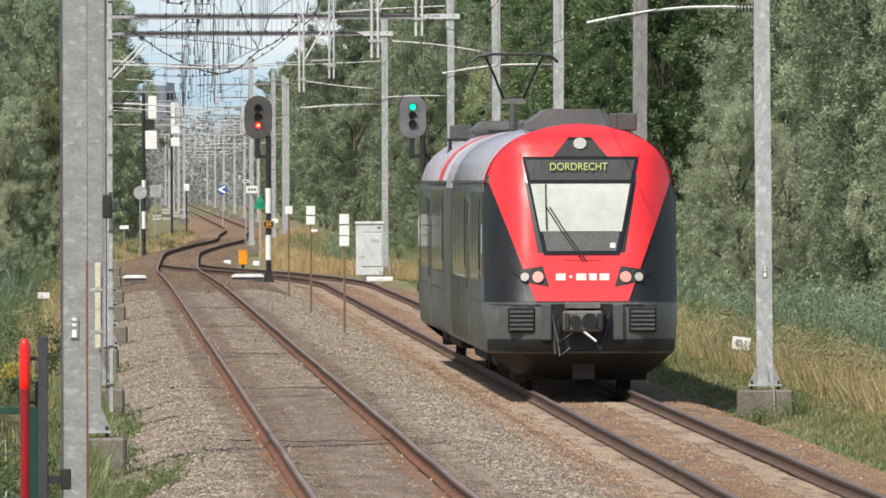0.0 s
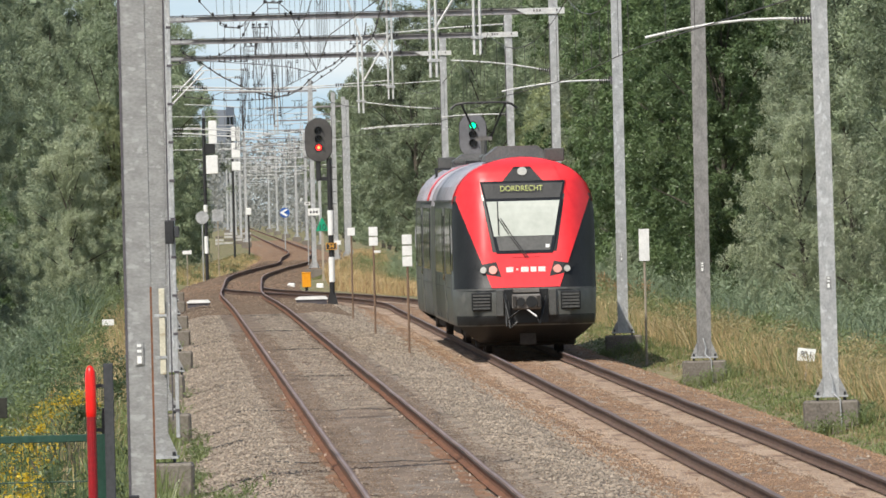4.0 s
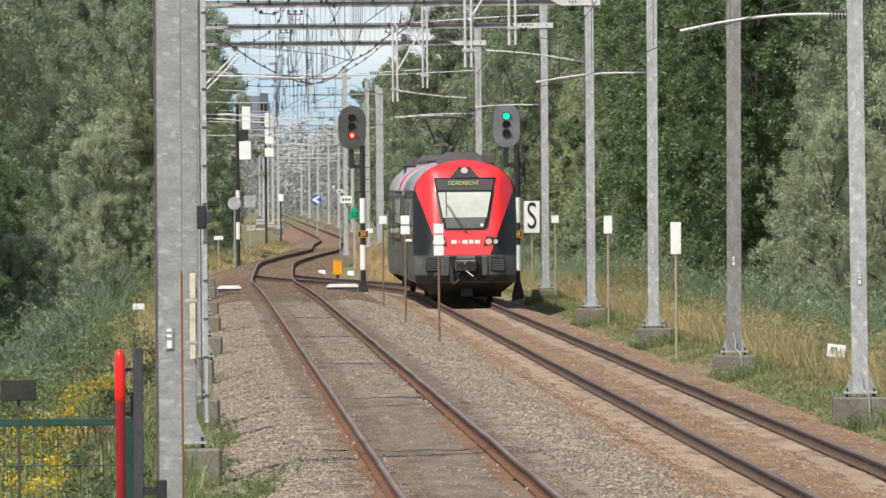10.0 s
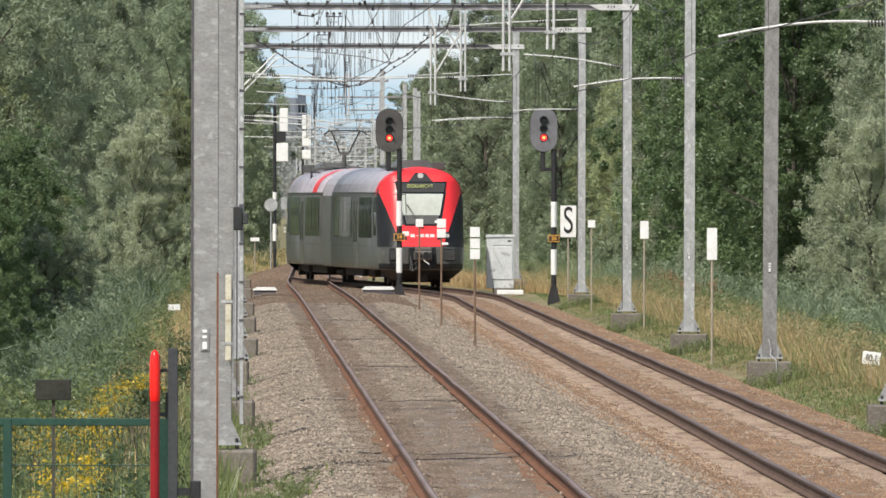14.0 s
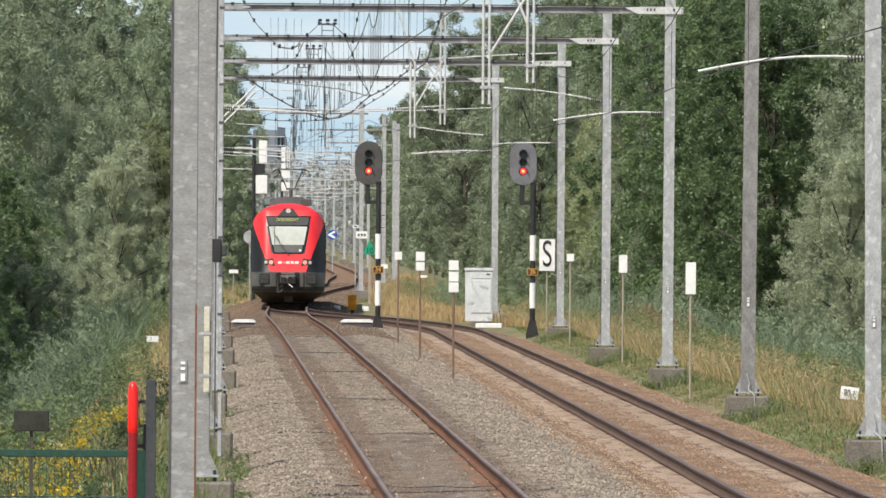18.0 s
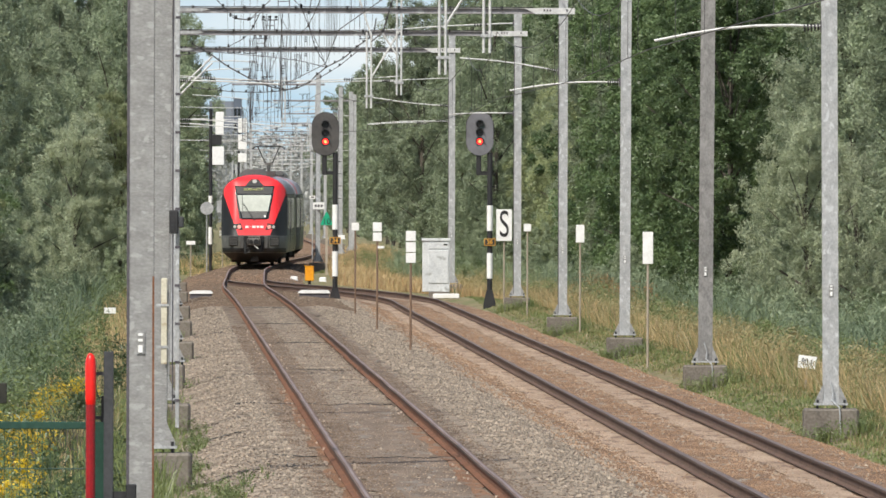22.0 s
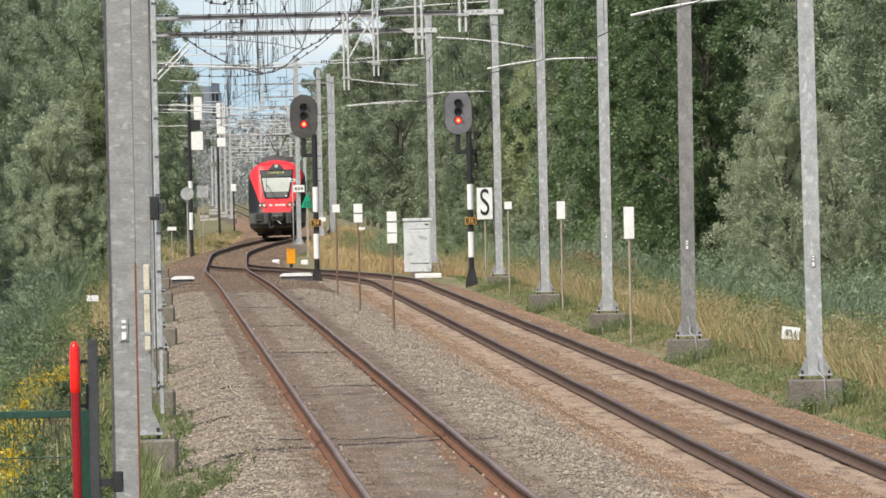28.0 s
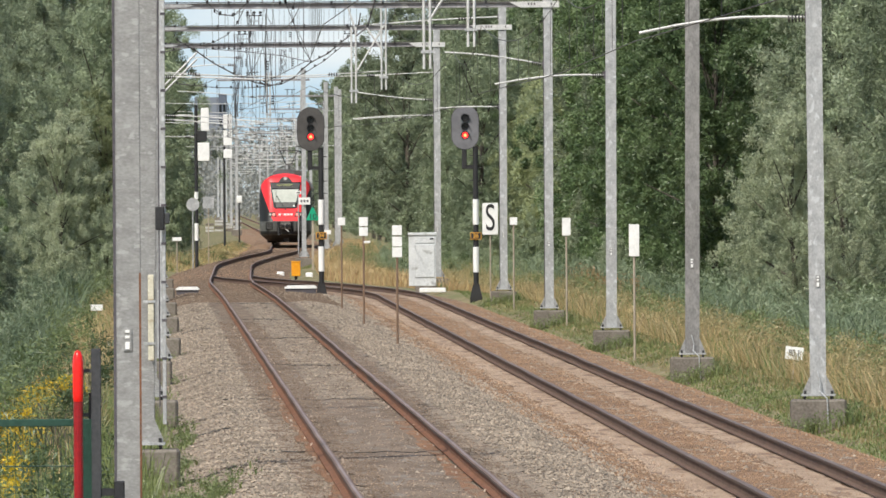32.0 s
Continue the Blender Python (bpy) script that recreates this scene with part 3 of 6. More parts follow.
def mast(x, y, ground, height, w=0.24, lean=0.0, plate=True, block=0.82, cable=False, shift=0.0, steel=GALV):
    th = thing("catenary_mast", pose(x, y, ground), "galvanised steel overhead line mast on a concrete block", "mast", "overhead line masts")
    top = 0.30
    bm = boxed(shift - block / 2, shift + block / 2, -0.4, 0.4, -0.6, top, bevel=0.03)
    part("foundation", bm, CONCRETE, th, "weathered concrete foundation block")
    part("base_plate", boxed(-0.25, 0.25, -0.22, 0.22, top + 0.05, top + 0.08), GALV, th)
    for s in (-1, 1):
        part("gusset", prismed([(s * w / 2, top + 0.08), (s * 0.235, top + 0.08), (s * 0.235, top + 0.12), (s * w / 2, top + 0.36)], -w / 2 - 0.012, -w / 2 + 0.004), GALV_OLD, th)
        for q in (-0.17, 0.17):
            part("anchor_bolt", tubed([(s * 0.2, q, top - 0.02), (s * 0.2, q, top + 0.13)], 0.018, 6), BLACK, th)
    bm = bmesh.new()
    h_beam(bm, w, w, top + 0.08, height, lean)
    part("post", bm, steel, th)
    part("flange_edge", boxed(-w / 2 - 0.006, -w / 2 + 0.014, -w / 2 - 0.006, -w / 2 + 0.02, top + 0.1, min(height, 8.0)), GALV_DARK, th, "thin dark flange edge") if abs(lean) < 0.01 else None
    part("flange_edge", boxed(w / 2 - 0.010, w / 2 + 0.006, -w / 2 - 0.006, -w / 2 + 0.02, top + 0.1, 2.6), RUST, th, "rust-stained flange edge") if y < 120 else None
    if plate:
        pl = part("number_plate", boxed(-0.034, 0.034, -w / 2 - 0.014, -w / 2 - 0.002, 1.97, 2.15), GALV_OLD, th, "grey plate with pale bars")
        for z, hh in ((2.125, 0.022), (2.08, 0.022), (2.01, 0.06)):
            part("bar", boxed(-0.018, 0.018, -w / 2 - 0.02, -w / 2 - 0.012, z - hh / 2, z + hh / 2), WHITE, pl)
    if cable:
        part("earth_cable", tubed([(-0.02, -w / 2 - 0.03, top + 0.42), (0.03, -w / 2 - 0.05, top + 0.25), (0.01, -w / 2 - 0.1, top + 0.12), (0.12, -0.42, top + 0.02), (0.15, -0.44, -0.3)], 0.012, 6), GALV, th, "grey earthing cable")
    return th


R_MASTS = [(202, 5.69, 0.235), (254, 4.80, 0.265), (304, 3.94, 0.235), (356, 2.98, 0.24), (424, 2.13, 0.24), (480, 0.08, 0.24)]
R_LEAN = [-0.06, 0.05, 0.02, 0.0, 0.0, 0.0]
L_MASTS = [(110, -2.50, 0.212), (156, -3.375, 0.26), (193, -4.10, 0.24), (238, -4.88, 0.24), (276, -5.65, 0.24), (322, -6.56, 0.24), (366, -7.44, 0.24), (434, -8.81, 0.24), (504, -10.2, 0.24)]
FAR_MASTS = [(630, -6.1), (704, -5.65), (736, -5.35), (756, -5.3), (850, -6.9), (960, -8.8), (1080, -11.0), (1200, -13.1), (1340, -15.7), (1490, -18.4), (1640, -21.2)]
BEAM_Z = 8.2
for (y, x, w), lean in zip(R_MASTS, R_LEAN):
    g = z_right(y) - 0.19
    mast(x, y, g, 8.72 - g, w, lean, cable=y < 270, steel=GALV_BROWN if y == 254 else GALV)
for y, x, w in L_MASTS:
    g = z_left(y) - 0.29
    mast(x, y, g, BEAM_Z + 0.8 - g, w, 0.10 if 150 < y < 200 else 0.0, plate=y < 120, block=0.78, shift=0.03 if 150 < y < 200 else -0.08 if y < 200 else -0.15 if y < 250 else 0.06, steel=GALV_OLD if y < 200 else GALV)
for y, x in FAR_MASTS:
    g = z_left(y) - 0.25
    mast(x, y, g, BEAM_Z + 0.5 - g, 0.22, 0.0, plate=False)
    if y > 1000:
        mast(x_left(y) - 2.6, y, g, BEAM_Z + 0.5 - g, 0.22, 0.0, plate=False)


def insulator(bm, a, b, r=0.055, n=5):
    a, b = Vector(a), Vector(b)
    for i in range(n):
        p, q = a.lerp(b, (i + 0.1) / n), a.lerp(b, (i + 0.6) / n)
        tube(bm, [p, q], r, 8)


def drop_frame(th, x, z_top, z_low):
    """A pair of hanging tubes with a short brace, under a beam."""
    for dx in (-0.07, 0.07):
        part("drop_tube", tubed([(x + dx, -0.14, z_top), (x + dx, -0.14, z_low)], 0.032, 6), PALE_TUBE, th)
    part("drop_clamp", boxed(x - 0.14, x + 0.14, -0.19, -0.10, z_low + 0.35, z_low + 0.42), GALV, th)


def i_beam(x0, x1, z, h, w):
    """A lying I section along x, its web facing the viewer."""
    bm = bmesh.new()
    box(bm, x0, x1, -0.008, 0.008, z - h / 2 + 0.014, z + h / 2 - 0.014)
    box(bm, x0, x1, -w / 2, w / 2, z + h / 2 - 0.013, z + h / 2)
    box(bm, x0, x1, -w / 2, w / 2, z - h / 2, z - h / 2 + 0.013)
    return bm


def insulator_frame(th, x, z, n=3):
    """Upright insulators in a row on a small rectangular frame over a beam."""
    bm = bmesh.new()
    for k in (-0.15, 0.15):
        tube(bm, [(x + k, 0, z), (x + k, 0, z + 0.32)], 0.013, 5)
    tube(bm, [(x - 0.26, 0, z + 0.33), (x + 0.26, 0, z + 0.33)], 0.016, 6)
    tube(bm, [(x - 0.15, 0, z + 0.16), (x + 0.15, 0, z + 0.16)], 0.010, 5)
    part("insulator_frame", bm, WIRE, th)
    for k in range(n):
        q = x - 0.2 + 0.4 * k / (n - 1)
        bm = bmesh.new()
        insulator(bm, (q, 0, z + 0.34), (q, 0, z + 0.48), 0.045, 3)
        tube(bm, [(q - 0.05, 0, z + 0.42), (q + 0.05, 0, z + 0.42)], 0.022, 6)
        part("insulator", bm, BLACK, th)


def portal(y, xa, xb, drops=(), arms=(), z=BEAM_Z, over=0.3, thick=0.075, rack=None):
    th = thing("overhead_portal", pose(0, y, 0), "galvanised steel beam across the tracks between two masts", "portal", "overhead line portals")
    far = y > 520
    part("beam", boxed(xa - 0.2, xb + over, -0.06, 0.06, z - thick, z + thick, bevel=0.01) if far else i_beam(xa - 0.2, xb - 0.75, z, 2 * thick, 0.15), BEAM, th)
    if not far:
        # pale tapered end plate that lies round the mast, with its bolts
        part("end_plate", prismed([(xb - 1.0, z + 0.06), (xb - 0.72, z - thick - 0.005), (xb + over, z - thick - 0.005), (xb + over, z + thick + 0.005), (xb - 0.62, z + thick + 0.005)], -0.16, -0.13), PALE_TUBE, th, "pale galvanised end plate")
        for q in (-0.52, -0.44, -0.36, 0.08):
            part("bolt", boxed(xb + q, xb + q + 0.035, -0.172, -0.161, z - 0.01, z + 0.045), GALV_DARK, th)
        part("end_plate", prismed([(xa - 0.25, z + 0.05), (xa - 0.25, z - 0.03), (xa + 0.9, z - 0.03), (xa + 1.15, z + 0.02), (xa + 0.95, z + 0.05)], -0.16, -0.13), GALV, th)
        # the cable along the beam's top with its clips
        part("beam_cable", tubed([(xa, -0.05, z + thick + 0.02), (xb - 0.8, -0.05, z + thick + 0.02)], 0.012, 5), BLACK, th, "black cable along the beam")
        x = xa + 0.7
        while x < xb - 1.0:
            part("cable_clip", boxed(x - 0.03, x + 0.03, -0.09, -0.02, z + thick - 0.05, z + thick + 0.05), BLACK, th)
            x += 1.35
    if rack is None:
        rack = xa + (xb - xa) * 0.38
    if far:
        bm = bmesh.new()
        for k in (-0.12, 0.12):
            insulator(bm, (rack + k, 0, z + 0.07), (rack + k, 0, z + 0.34), 0.045, 4)
        tube(bm, [(rack - 0.3, 0, z + 0.36), (rack + 0.3, 0, z + 0.36)], 0.018, 6)
        part("insulator_set", bm, BLACK, th)
    else:
        insulator_frame(th, rack, z + thick)
    for x, low, high in drops:
        drop_frame(th, x, high, low)
    for x0, z0, x1, z1 in arms:
        part("brace", tubed([(x0, -0.12, z0), (x1, -0.12, z1)], 0.032, 6), PALE_TUBE, th)
    return th


def steady_arm(p, q, sag=0.05, at=0.03):
    """A pale tube that holds the wire off its mast, with an insulator at the mast end."""
    p, q = Vector(p), Vector(q)
    th = thing("registration_arm", Matrix.Translation(p), "pale metal registration arm with a dark insulator", "arm", "registration arms")
    d = q - p
    pts = [d * s + Vector((0, 0, sag * math.sin(s * math.pi))) for s in (0, 0.2, 0.4, 0.6, 0.8, 1.0)]
    part("tube", tubed(pts, 0.022, 6), PALE_TUBE, th)
    bm = bmesh.new()
    insulator(bm, d * at, d * (at + 0.1), 0.055, 5)
    part("insulator", bm, BLACK, th)
    part("clamp", boxed(-0.06, 0.06, -0.05, 0.05, -0.09, 0.09), GALV_DARK, th)
    return th


# beams over the four portals ahead: height, insulator frame, hanging tubes and braces
PORTALS = (
    (2, 7.84, -3.75, [(-0.16, 5.71, 9.2), (0.83, 6.2, 9.2)], [(-0.13, 6.75, 0.86, 8.35), (0.43, 8.3, 0.76, 7.5)]),
    (3, 7.86, -4.36, [], []),
    (4, 8.09, -5.63, [(-2.52, 5.74, 8.12), (-1.58, 6.16, 9.7)], [(-2.11, 8.09, -1.65, 7.42), (-2.45, 6.7, -1.56, 8.18), (-2.98, 9.65, -2.48, 8.09)]),
    (5, 8.17, -6.7, [], []),
)
for i, z, rack, dr, ar in PORTALS:
    portal(R_MASTS[i][0], L_MASTS[i + 3][1], R_MASTS[i][1], dr, ar, z=z, rack=rack)
for y, x in FAR_MASTS:
    if y not in (704, 756):
        portal(y, x_left(y) - (2.6 if y > 1000 else 1.2), x, [(x_left(y) + 1.0, 6.2, BEAM_Z + 0.35)], [], thick=0.045)

# arms on the masts to the right, and brackets on the mast to the left
steady_arm((5.58, 202, 5.52), (3.05, 202, 5.30), 0.10)
steady_arm((3.85, 304, 5.55), (1.35, 304, 5.36), 0.08)
steady_arm((2.89, 356, 6.28), (0.27, 356, 6.62), 0.06)
steady_arm((2.04, 424, 8.42), (-2.33, 424, 8.16), 0.03, 0.2)
steady_arm((0.0, 480, 6.2), (-2.75, 480, 6.5), -0.04)
steady_arm((0.0, 480, 5.66), (-2.9, 480, 5.55), 0.05)
steady_arm((2.04, 424, 5.60), (-0.01, 424, 5.56), 0.03)
steady_arm((-10.1, 504, 5.7), (-6.6, 504, 5.35), 0.05)
steady_arm((-8.7, 434, 5.45), (-5.4, 434, 5.2), 0.05)
steady_arm((-7.34, 366, 6.1), (-4.5, 366, 6.0), 0.02)
for z0, z1 in ((6.35, 7.1), (6.15, 6.9)):
    th = thing("bracket", pose(-8.7, 434, 0), "pale slanting bracket tube on the mast", "bracket", "mast brackets")
    part("tube", tubed([(0, 0, z0), (1.1, 0, z1 + 0.35)], 0.035, 6), GALV, th)
    part("collar", boxed(-0.08, 0.04, -0.08, 0.08, z0 - 0.08, z0 + 0.08), GALV_DARK, th)


def wire_line(name, centre, height, ys, stagger=0.2, label="dark overhead contact and carrier wires with droppers", lift=0.0):
    """Carrier wire, contact wire and droppers, span by span."""
    th = thing(name, pose(0, 0, 0), label, "wire", "overhead wires")
    for k, (a, b) in enumerate(zip(ys, ys[1:])):
        sa, sb = stagger * (-1) ** k, stagger * (-1) ** (k + 1)
        carrier, contact = [], []
        for i in range(9):
            s = i / 8
            y = a + (b - a) * s
            x = centre(y) + sa + (sb - sa) * s
            z = height(y)
            carrier.append((x, y, z + 6.95 + lift - 2.4 * s * (1 - s)))
            contact.append((x, y, z + 5.45 + lift))
        part("carrier_wire", tubed(carrier, 0.009, 4), WIRE, th)
        part("contact_wire", tubed(contact, 0.008, 4), WIRE, th)
        for i in range(1, 8):
            part("dropper", tubed([carrier[i], contact[i]], 0.006, 3), WIRE, th)
    return th


SPANS = [124, 202, 254, 304, 356, 424, 480, 560, 630, 736, 850, 960, 1080, 1200, 1340, 1490, 1640]
wire_line("overhead_wires", x_left, z_left, SPANS)
wire_line("overhead_wires", x_right, z_right, SPANS[:7] + [536])
for x0, z0, ys in ((straight_left, 9.3, SPANS[:10]), (straight_right, 9.6, SPANS[:10])):
    th = thing("feeder_wire", pose(0, 0, 0), "dark feeder wire slung high along the masts", "wire", "overhead wires")
    for a, b in zip(ys, ys[1:]):
        side = -3.0 if x0 is straight_left else 2.0
        part("span", tubed([(x0(a + (b - a) * q / 6) + side, a + (b - a) * q / 6, z0 - 3.0 * q / 6 * (1 - q / 6)) for q in range(7)], 0.009, 4), WIRE, th)


def catenary(points, r, step):
    """A heavy cable through the points; step: metres between its clips."""
    th = thing("slung_cable", pose(0, 0, 0), "dark drooping cable with clips over the junction", "cable", "slung cables")
    part("cable", tubed(points, r, 6), WIRE, th)
    if step:
        for a, b in zip(points, points[1:]):
            a, b = Vector(a), Vector(b)
            for k in range(max(1, round((b - a).length / step))):
                p = a.lerp(b, k / max(1, round((b - a).length / step)))
                part("clip", boxed(p.x - 0.03, p.x + 0.03, p.y - 0.03, p.y + 0.03, p.z - 0.02, p.z + 0.075), BLACK, th)
    return th


def insulator_rack(x, y, z):
    """A stem with a cross arm and three upright insulators, held by a thin line from above."""
    th = thing("insulator_rack", pose(x, y, z), "small cross arm with dark insulators on the wires", "insulator", "insulator racks")
    bm = bmesh.new()
    tube(bm, [(-0.24, 0, 0), (0.24, 0, 0)], 0.016, 6)
    for k in (-0.2, 0.0, 0.2):
        insulator(bm, (k, 0, 0.01), (k, 0, 0.12), 0.04, 2)
    part("cross_arm", bm, BLACK, th)
    part("stem", tubed([(0, 0, 2.2), (0, 0, -1.6)], 0.009, 5), WIRE, th)
    for k in (-0.2, 0.2):
        part("line", tubed([(k, 0, 0.1), (k * 1.3, 0, 2.2)], 0.006, 4), WIRE, th)


# the heavy curve of cable over the junction, held by a curtain of droppers
heavy = catenary([(-8.91, 470, 8.26), (-8.32, 470, 7.93), (-7.67, 470, 7.47), (-6.95, 470, 7.08), (-6.3, 470, 6.81), (-5.78, 470, 6.68), (-5.32, 470, 6.72), (-4.86, 470, 6.94), (-4.6, 470, 7.21), (-4.28, 470, 7.47), (-3.69, 470, 7.77), (-3.23, 470, 8.16), (-2.77, 470, 8.51), (-2.61, 470, 8.78), (-2.55, 470, 9.17)], 0.026, 0.35)
for k in range(15):
    x = -5.39 + 0.173 * k
    part("dropper", tubed([(x, 470, 7.05 + 0.09 * k + 0.15 * math.sin(k * 1.7)), (x + 0.05, 470, 11.4)], 0.006, 3), WIRE, heavy)
catenary([(-8.99, 474, 6.79), (-8.39, 474, 6.72), (-7.6, 474, 6.64), (-6.62, 474, 6.62), (-5.76, 474, 6.68), (-4.9, 474, 6.99), (-4.51, 474, 7.15), (-3.85, 474, 7.56), (-3.06, 474, 8.2)], 0.016, 0.5)
catenary([(-8.91, 470, 8.03), (-7.87, 470, 7.96), (-6.36, 470, 7.83), (-5.25, 470, 7.7), (-4.28, 470, 7.47)], 0.014, 0.0)
catenary([(-8.81, 434, 7.46), (-7.87, 434, 7.61), (-7.08, 434, 7.77), (-6.6, 434, 8.03), (-6.3, 434, 8.39), (-6.06, 434, 8.88)], 0.015, 0.45)
catenary([(-6.96, 430, 8.7), (-6.81, 430, 8.61), (-6.39, 430, 8.57), (-6.06, 430, 8.73)], 0.012, 0.5)
catenary([(-4.96, 470, 9.3), (-4.86, 470, 8.84), (-4.7, 470, 8.52), (-4.47, 470, 8.0), (-4.28, 470, 7.47)], 0.012, 0.0)
catenary([(-8.13, 470, 6.69), (-7.47, 470, 6.95), (-6.95, 470, 7.02), (-6.36, 470, 6.95), (-5.78, 470, 6.68)], 0.012, 0.0)
catenary([(-6.81, 355.93, 9.26), (-6.29, 355.93, 8.32), (-5.95, 355.93, 7.95), (-5.61, 355.93, 7.65), (-5.26, 355.93, 7.61), (-4.9, 355.93, 7.95), (-4.59, 355.93, 8.25), (-4.19, 355.93, 8.23), (-3.9, 355.93, 7.95), (-3.7, 355.93, 7.44), (-3.51, 355.93, 6.84), (-3.27, 355.93, 6.47)], 0.012, 0.55)
catenary([(-3.9, 355.93, 7.95), (-3.7, 355.93, 7.78), (-3.59, 355.93, 8.35), (-3.41, 355.93, 9.26)], 0.011, 0.65)
catenary([(-0.9, 355.94, 10.2), (-1.15, 355.94, 9.2), (-1.55, 355.94, 8.0), (-1.75, 355.94, 7.3), (-2.05, 355.94, 7.05)], 0.022, 0.3)
for x, y, z in ((-2.9, 470, 8.45), (-7.47, 470, 7.96), (-6.92, 470, 7.94), (-7.51, 560, 7.7), (-6.57, 560, 7.7)):
    insulator_rack(x, y, z)

# the equipment and the cover strip on the nearest masts
th = thing("mast_junction_box", pose(-3.16, 155.78, 2.80), "small black box with a grey lid on a mast", "box")
part("body", boxed(-0.055, 0.05, -0.1, 0.1, -0.27, 0.0, bevel=0.01), BLACK, th)
part("lid", boxed(0.052, 0.11, -0.1, 0.1, -0.2, -0.07, bevel=0.01), DARK_POST, th)
th = thing("cable_guard", pose(-3.27, 155.75, 1.03), "cream painted cable guard strip on a mast", "guard")
part("strip", boxed(-0.035, 0.035, -0.04, 0.02, 0, 0.99, bevel=0.008), material("cream_paint", (0.5, 0.47, 0.36), (0.66, 0.62, 0.5), 0.7, scale=3.0, spots=(0.35, 0.27, 0.17), spot_at=0.6), th)
for z in (0.2, 0.68):
    part("strap", boxed(-0.09, 0.05, -0.05, -0.042, z - 0.015, z + 0.015), GALV, th)


# tension gear: bundles of wires and weights that hang between the far portals
def hanging_bundle(x, y, z0, z1, n, seed):
    rnd = random.Random(seed)
    th = thing("hanging_wires", pose(x, y, 0), "tangle of thin dark wires hanging from a portal", "wire", "hanging wires")
    for i in range(n):
        a = rnd.uniform(-0.28, 0.28)
        pts = [(a + 0.05 * math.sin(k * 1.3 + i), 0.05 * i, z0 + (z1 - z0) * k / 6) for k in range(7)]
        part("strand", tubed(pts, 0.009, 4), WIRE, th)
    for k in range(3):
        bm = bmesh.new()
        q = rnd.uniform(-0.3, 0.3)
        insulator(bm, (q, 0, z1 + 0.3 + 0.6 * k), (q, 0, z1 + 0.65 + 0.6 * k), 0.05, 4)
        part("insulator", bm, BLACK, th)


for k, (x, y, z0, z1) in enumerate(((-5.78, 470, 9.43, 5.71), (-8.67, 600, 9.98, 6.31), (-8.38, 600, 11.14, 7.64), (-7.47, 560, 10.36, 7.87), (-6.11, 560, 8.88, 7.87), (-10.7, 720, 10.18, 6.98))):
    hanging_bundle(x, y, z0, z1, 6, k)

# conduits up the second mast
th = thing("mast_conduit", pose(-3.12, 155.82, 0.3), "pale conduit with clips up a mast", "conduit")
part("conduit", boxed(-0.022, 0.022, -0.03, 0.0, 0, 8.2, bevel=0.006), GALV, th)
part("cable", tubed([(-0.055, -0.01, 0.2), (-0.055, -0.01, 8.2)], 0.008, 6), GALV_DARK, th)
for k in range(18):
    part("clip", boxed(-0.03, 0.03, -0.036, -0.031, 0.3 + 0.44 * k, 0.33 + 0.44 * k), GALV_DARK, th)



# pale cross wires and arms between the posts around the junction
def cross_span(y, x0, x1, z, sag=0.1, r=0.016):
    th = thing("cross_span", pose(0, y, 0), "thin pale cross wire with insulators between two masts", "wire", "cross wires")
    pts = [(x0 + (x1 - x0) * k / 8, 0, z - sag * math.sin(k / 8 * math.pi)) for k in range(9)]
    part("wire", tubed(pts, r, 5), PALE_TUBE, th)
    for k in (1, 6):
        bm = bmesh.new()
        insulator(bm, pts[k], Vector(pts[k]) + Vector((0.3, 0, 0)), 0.05, 4)
        part("insulator", bm, BLACK, th)


for y, x0, x1, z, sag in ((424, -8.6, -1.55, 6.75, 0.15), (480, -9.8, 0.08, 7.2, 0.15), (630, -14.0, -6.1, 7.2, 0.1), (630, -14.0, -6.1, 6.3, 0.1), (630, -14.0, -6.1, 5.6, 0.0), (704, -14.0, -5.65, 6.8, 0.1), (704, -14.0, -5.65, 5.9, 0.05), (736, -14.0, -5.35, 7.4, 0.1), (736, -14.0, -5.35, 6.4, 0.1), (736, -14.0, -5.35, 5.5, 0.0)):
    cross_span(y, x0, x1, z, sag)
for y, x in FAR_MASTS[4:]:
    for z in (7.3, 6.3, 5.4):
        cross_span(y, x_left(y) - 2.6, x, z, 0.1, 0.026)

# long pale arms that cross the view beyond the junction
for x0, z0, x1, z1, y in ((-7.66, 8.21, -2.23, 8.36, 630), (-3.63, 6.34, -1.09, 6.43, 630), (-11.94, 7.7, -7.92, 7.33, 630), (-11.94, 6.61, -6.43, 6.28, 630), (-8.97, 6.07, -6.43, 6.3, 630), (-9.23, 5.64, -6.43, 5.86, 630), (-7.22, 6.93, -5.12, 7.09, 630), (-8.7, 7.42, -7.03, 7.47, 480), (-8.7, 7.74, -6.77, 7.72, 480)):
    th = thing("registration_arm", pose(0, y, 0), "long pale registration tube with an insulator", "arm", "registration arms")
    pts = [(x0 + (x1 - x0) * k / 6, 0, z0 + (z1 - z0) * k / 6 + 0.05 * math.sin(k / 6 * math.pi)) for k in range(7)]
    part("tube", tubed(pts, 0.020, 6), PALE_TUBE, th)
    bm = bmesh.new()
    insulator(bm, pts[5], Vector(pts[5]) + Vector((0.3, 0, 0)), 0.05, 4)
    part("insulator", bm, BLACK, th)
    part("hanger", tubed([pts[2], (pts[2][0], 0, 8.2)], 0.010, 4), WIRE, th)
